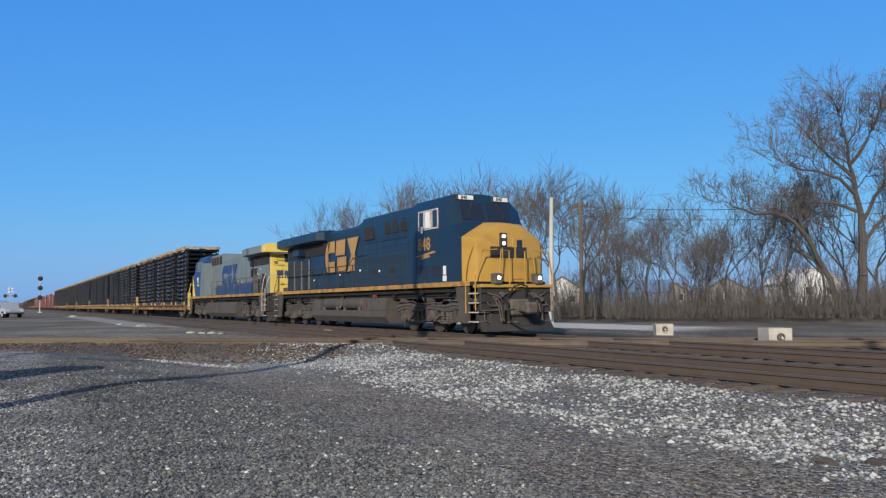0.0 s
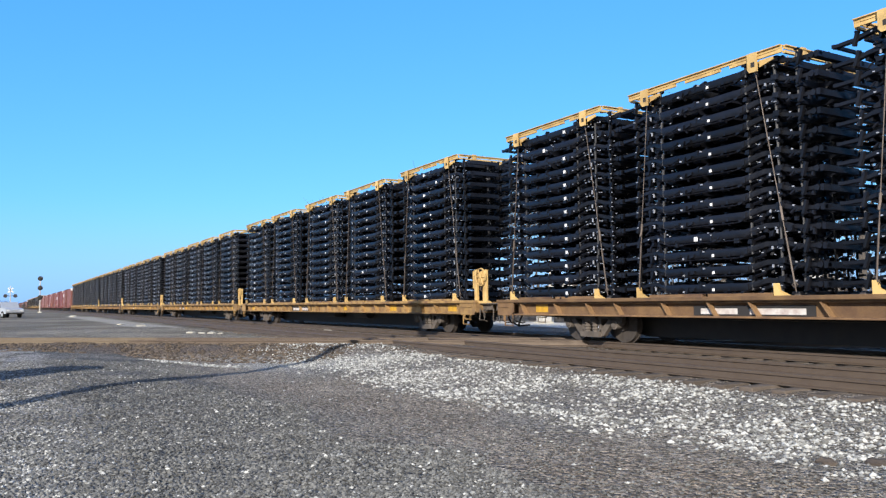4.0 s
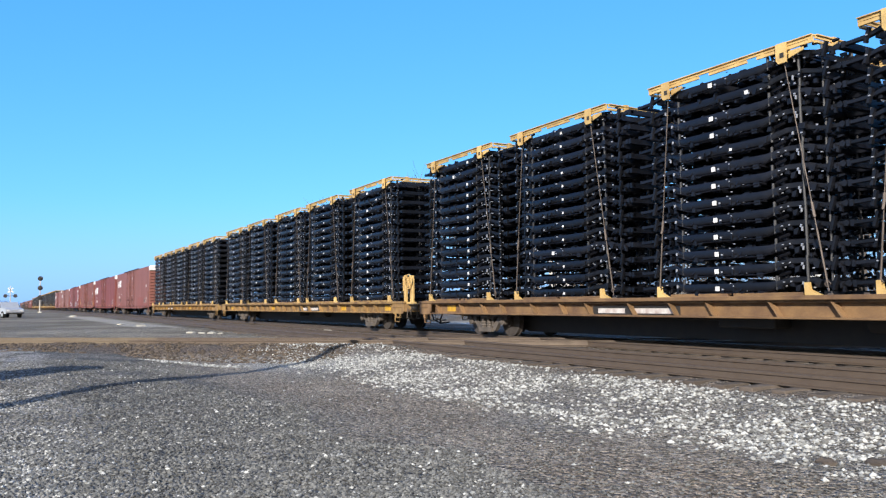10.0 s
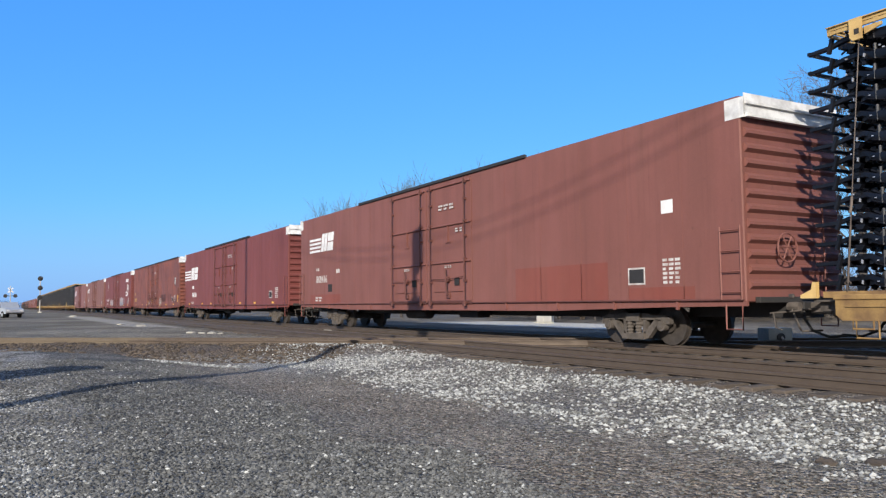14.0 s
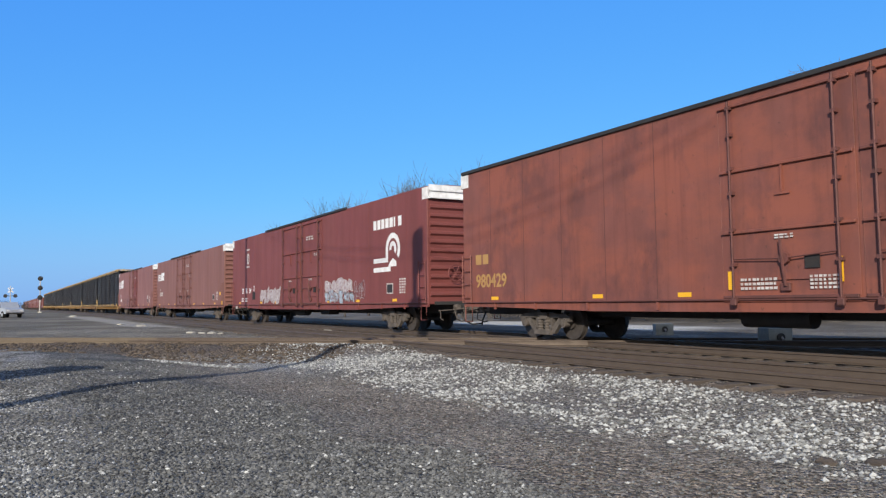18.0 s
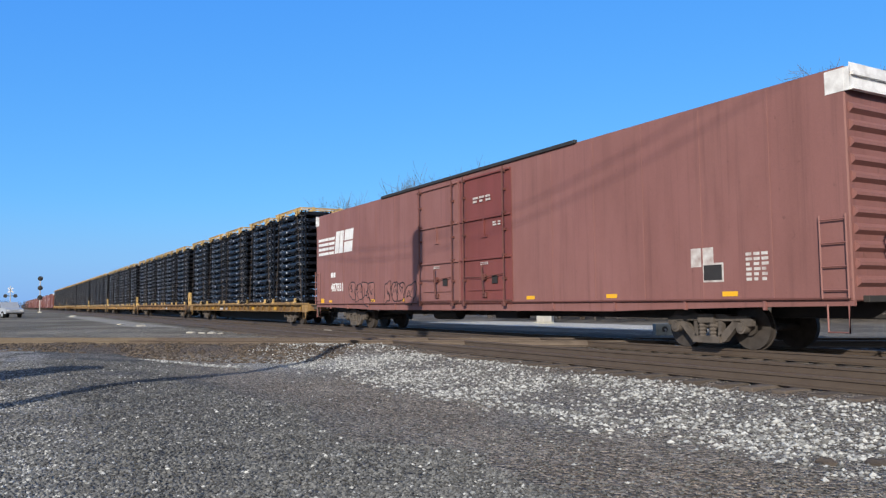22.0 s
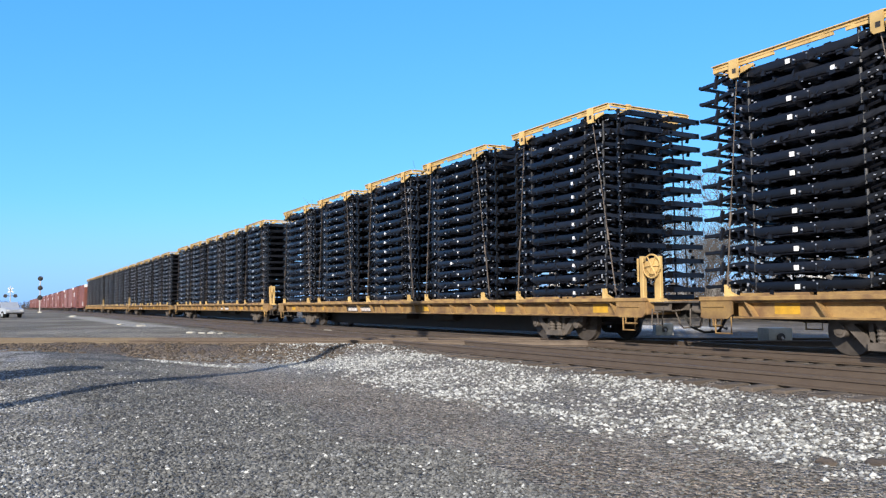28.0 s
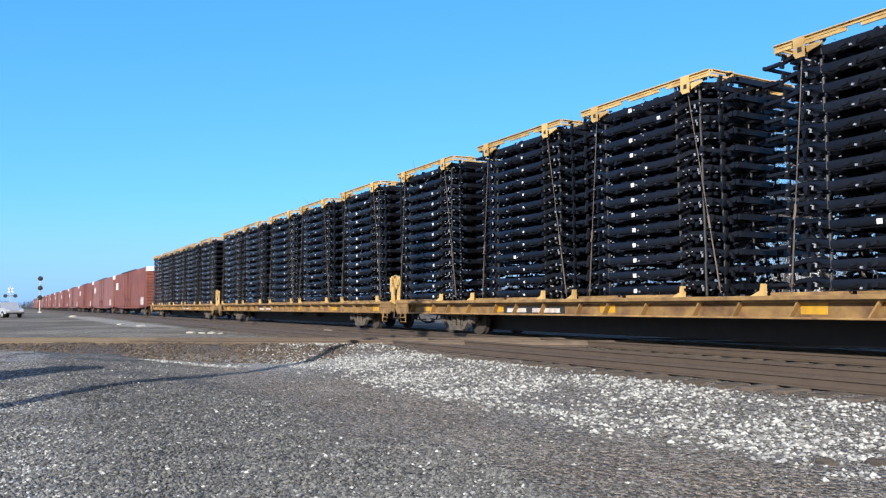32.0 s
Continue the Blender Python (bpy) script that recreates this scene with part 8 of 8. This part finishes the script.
# the mast beside the road, outside the view, whose long shadow lies across the yard and the passing cars
mast = pole(Vector((-11.1, -15.35, -0.1)), 11.4, POLE_WOOD, "wooden utility pole with a grey transformer beside the yard", 0.0, False)
part("transformer", Form().tube([(0.05, 0.2, 9.9), (0.05, 0.2, 10.0), (0.05, 0.2, 11.2), (0.05, 0.2, 11.3)], 0.3, 14), GREY_PAINT, mast)
part("junction_box", Form().box(-0.32, 0.32, -0.3, 0.25, 8.2, 9.0, 0.05), GREY_PAINT, mast)


def crossing_signal(at, label):
    s = thing("crossing_signal", label, "crossing signal", at=at)
    fm = Form()
    fm.tube([(0, 0, -0.2), (0, 0, 4.6)], 0.06, 8)
    part("mast", fm, POLE_WHITE, s)
    for r in (45, -45):
        fm = Form()
        fm.box(0.06, 0.09, -0.5, 0.5, -0.09, 0.09)
        part("crossbuck", fm, WHITE, s, at=pose(0, 0, 3.9, r, 0, 0))
    fm = Form()
    fm.box(-0.03, 0.03, -0.75, 0.75, 2.95, 3.05)
    part("lamp_arm", fm, BLACK, s)
    for y in (-0.7, 0.7):
        fm = Form()
        fm.tube([(0.04, y, 3.0), (0.12, y, 3.0)], 0.3, 14)
        part("lamp", fm, BLACK, s)


crossing_signal(Vector((-140.0, -13.7, -0.1)), "white crossing signal mast beside the road")


def pickup(at, turn):
    p = thing("pickup_truck", "silver pickup truck waiting on the road", "pickup truck", at=at @ Matrix.Rotation(radians(turn), 4, "Z"))
    body = Form()
    body.prism([(-2.75, 0.5), (-2.75, 1.1), (-0.7, 1.12), (-0.35, 1.75), (0.9, 1.75), (1.45, 1.12), (2.6, 1.0), (2.72, 0.85), (2.72, 0.45)], "y", -0.92, 0.92)
    body = part("body", body, SILVER, p)
    for s in (-1, 1):
        fm = Form()
        fm.prism([(-0.5, 1.15), (-0.25, 1.66), (0.85, 1.66), (1.25, 1.15)], "y", s * 0.922 - 0.006, s * 0.922 + 0.006)
        part("side_window", fm, GLASS, body)
        for x in (-1.75, 1.75):
            fm = Form()
            fm.disc(x, 0.37, s * 0.72, s * 0.96, 0.37, 20)
            w = part("wheel", fm, RUBBER, p)
            fm = Form()
            fm.disc(x, 0.37, s * 0.955, s * 0.97, 0.2, 14)
            part("rim", fm, SILVER, w)
        fm = Form()
        fm.box(2.7, 2.74, s * 0.65 - 0.16, s * 0.65 + 0.16, 0.72, 0.9)
        part("headlight", fm, WHITE, p)
    fm = Form()
    fm.prism([(-0.62, 1.15), (-0.36, 1.68), (-0.34, 1.68), (-0.6, 1.15)], "y", -0.75, 0.75)
    part("rear_window", fm, GLASS, body)
    fm = Form()
    fm.box(2.65, 2.85, -0.9, 0.9, 0.42, 0.6, 0.03)
    fm.box(-2.88, -2.7, -0.9, 0.9, 0.45, 0.6, 0.03)
    part("bumper", fm, BLACK, p)


pickup(Matrix.Translation((-99.0, -14.35, -0.1)), 20)

# off to the side, behind the camera: cabinet and two poles with the cable whose shadow falls on the cars
cabinet(Vector((-14.6, -15.6, -0.1)), 1.0, 0.8, 1.3, "grey steel trackside cabinet on a concrete plinth", POLE_WHITE)
pole(Vector((14.0, -22.0, -0.4)), 18.7, POLE_WOOD, "tall wooden utility pole behind the yard", 0.0, True)
pole(Vector((-27.0, -22.0, -0.4)), 18.7, POLE_WOOD, "tall wooden utility pole beside the road", 0.0, True)


def cable(pts, r, label):
    fm = Form()
    fm.tube(pts, r, 5)
    tagged(part("cable", fm, BLACK), label, "cable", "overhead cables")


for dy, dz in ((0.0, 0.0), (0.1, -0.5)):
    cable([(-27 + 41 * i / 24, -22 + dy, 14.65 + dz + 3.6 * ((i - 12) / 12) ** 2) for i in range(25)], 0.02, "black overhead cable between tall utility poles")
pole(Vector((-12.0, 42.0, -0.1)), 9.2, POLE_WOOD, "brown wooden utility pole in the brush", 0.0, True)
for dz in (0.0, -0.7):
    cable([Vector((-43.2, 22.2, 8.0 + dz)).lerp(Vector((-12, 42, 8.5 + dz)), i / 16) + Vector((0, 0, -1.3 * (1 - (i / 8 - 1) ** 2))) for i in range(17)], 0.018, "thin overhead cable above the brush")


def scrap(name, at, mat, w, d, h, seed, label, category):
    """A crumpled low lump lying on the ground."""
    rng = random.Random(seed)
    fm = Form()
    rings = []
    for z, k in ((-0.05, 1.0), (h * 0.5, 0.92), (h, 0.5)):
        rings.append([(w * k * math.cos(a) * rng.uniform(0.75, 1.15), d * k * math.sin(a) * rng.uniform(0.75, 1.15), z * rng.uniform(0.8, 1.2)) for a in [2 * math.pi * i / 9 for i in range(9)]])
    fm.loft(rings)
    tagged(part(name, fm, mat, at=(at[0], at[1], ground_z(at[0], at[1]))), label, category)


scrap("rag", (-4.2, -8.1), TIE, 0.13, 0.07, 0.045, 1, "dark brown rag lying on the gravel", "rag")
scrap("rag", (-3.95, -7.75), TIE, 0.12, 0.08, 0.05, 2, "dark brown crumpled rag beside the ballast", "rag")
scrap("plastic_bag", (-3.65, -7.45), GREEN_BAG, 0.09, 0.07, 0.09, 3, "crumpled green plastic bag on the ballast edge", "plastic bag")
for k, (x, y, s) in enumerate(((-32.0, -1.95, 0.3), (-32.5, -2.2, 0.24), (-31.5, -2.1, 0.2), (-97.0, -7.6, 0.5), (-32.6, -7.25, 0.16), (-32.3, -6.9, 0.2), (-33.0, -7.6, 0.2), (-32.0, -6.6, 0.14), (-52.0, -8.0, 0.25), (-46.5, -7.6, 0.3))):
    scrap("rubble", (x, y), CONCRETE, s * 1.3, s, s * 0.32, 10 + k, "pale broken concrete rubble beside the tracks", "rubble")

# ---- motion ----


def motions():
    """The train runs along its track at a steady pace; every wheelset rolls with it."""
    for ob, x, y, z, turn in TRAIN:
        walk(ob, [(0.0, pose(x, y, z, 0, 0, turn)), (32.0, pose(x + SPEED * 32.0, y, z, 0, 0, turn))])
    kinds = {}
    turned_cars = [flat_list[i] for i in TURNED]
    for ob in scene.objects:
        if ob.name.startswith("wheelset"):
            x, _, r = ob.matrix_basis.translation
            top = ob.parent.parent
            back = top is second or top in turned_cars
            kinds.setdefault((round(x, 2), round(r, 3), back), []).append(ob)
    for (x, r, back), obs in kinds.items():
        rate = math.degrees(SPEED / 30.0 / r) * (-1 if back else 1)
        walk(obs[0], [(k / 30.0, pose(x, 0, r, 0, rate * k, 0)) for k in range(961)])
        done = obs[0].animation_data
        for ob in obs[1:]:
            ob.rotation_mode = "QUATERNION"
            keys = ob.animation_data_create()
            keys.action = done.action
            keys.action_slot = done.action_slot


motions()
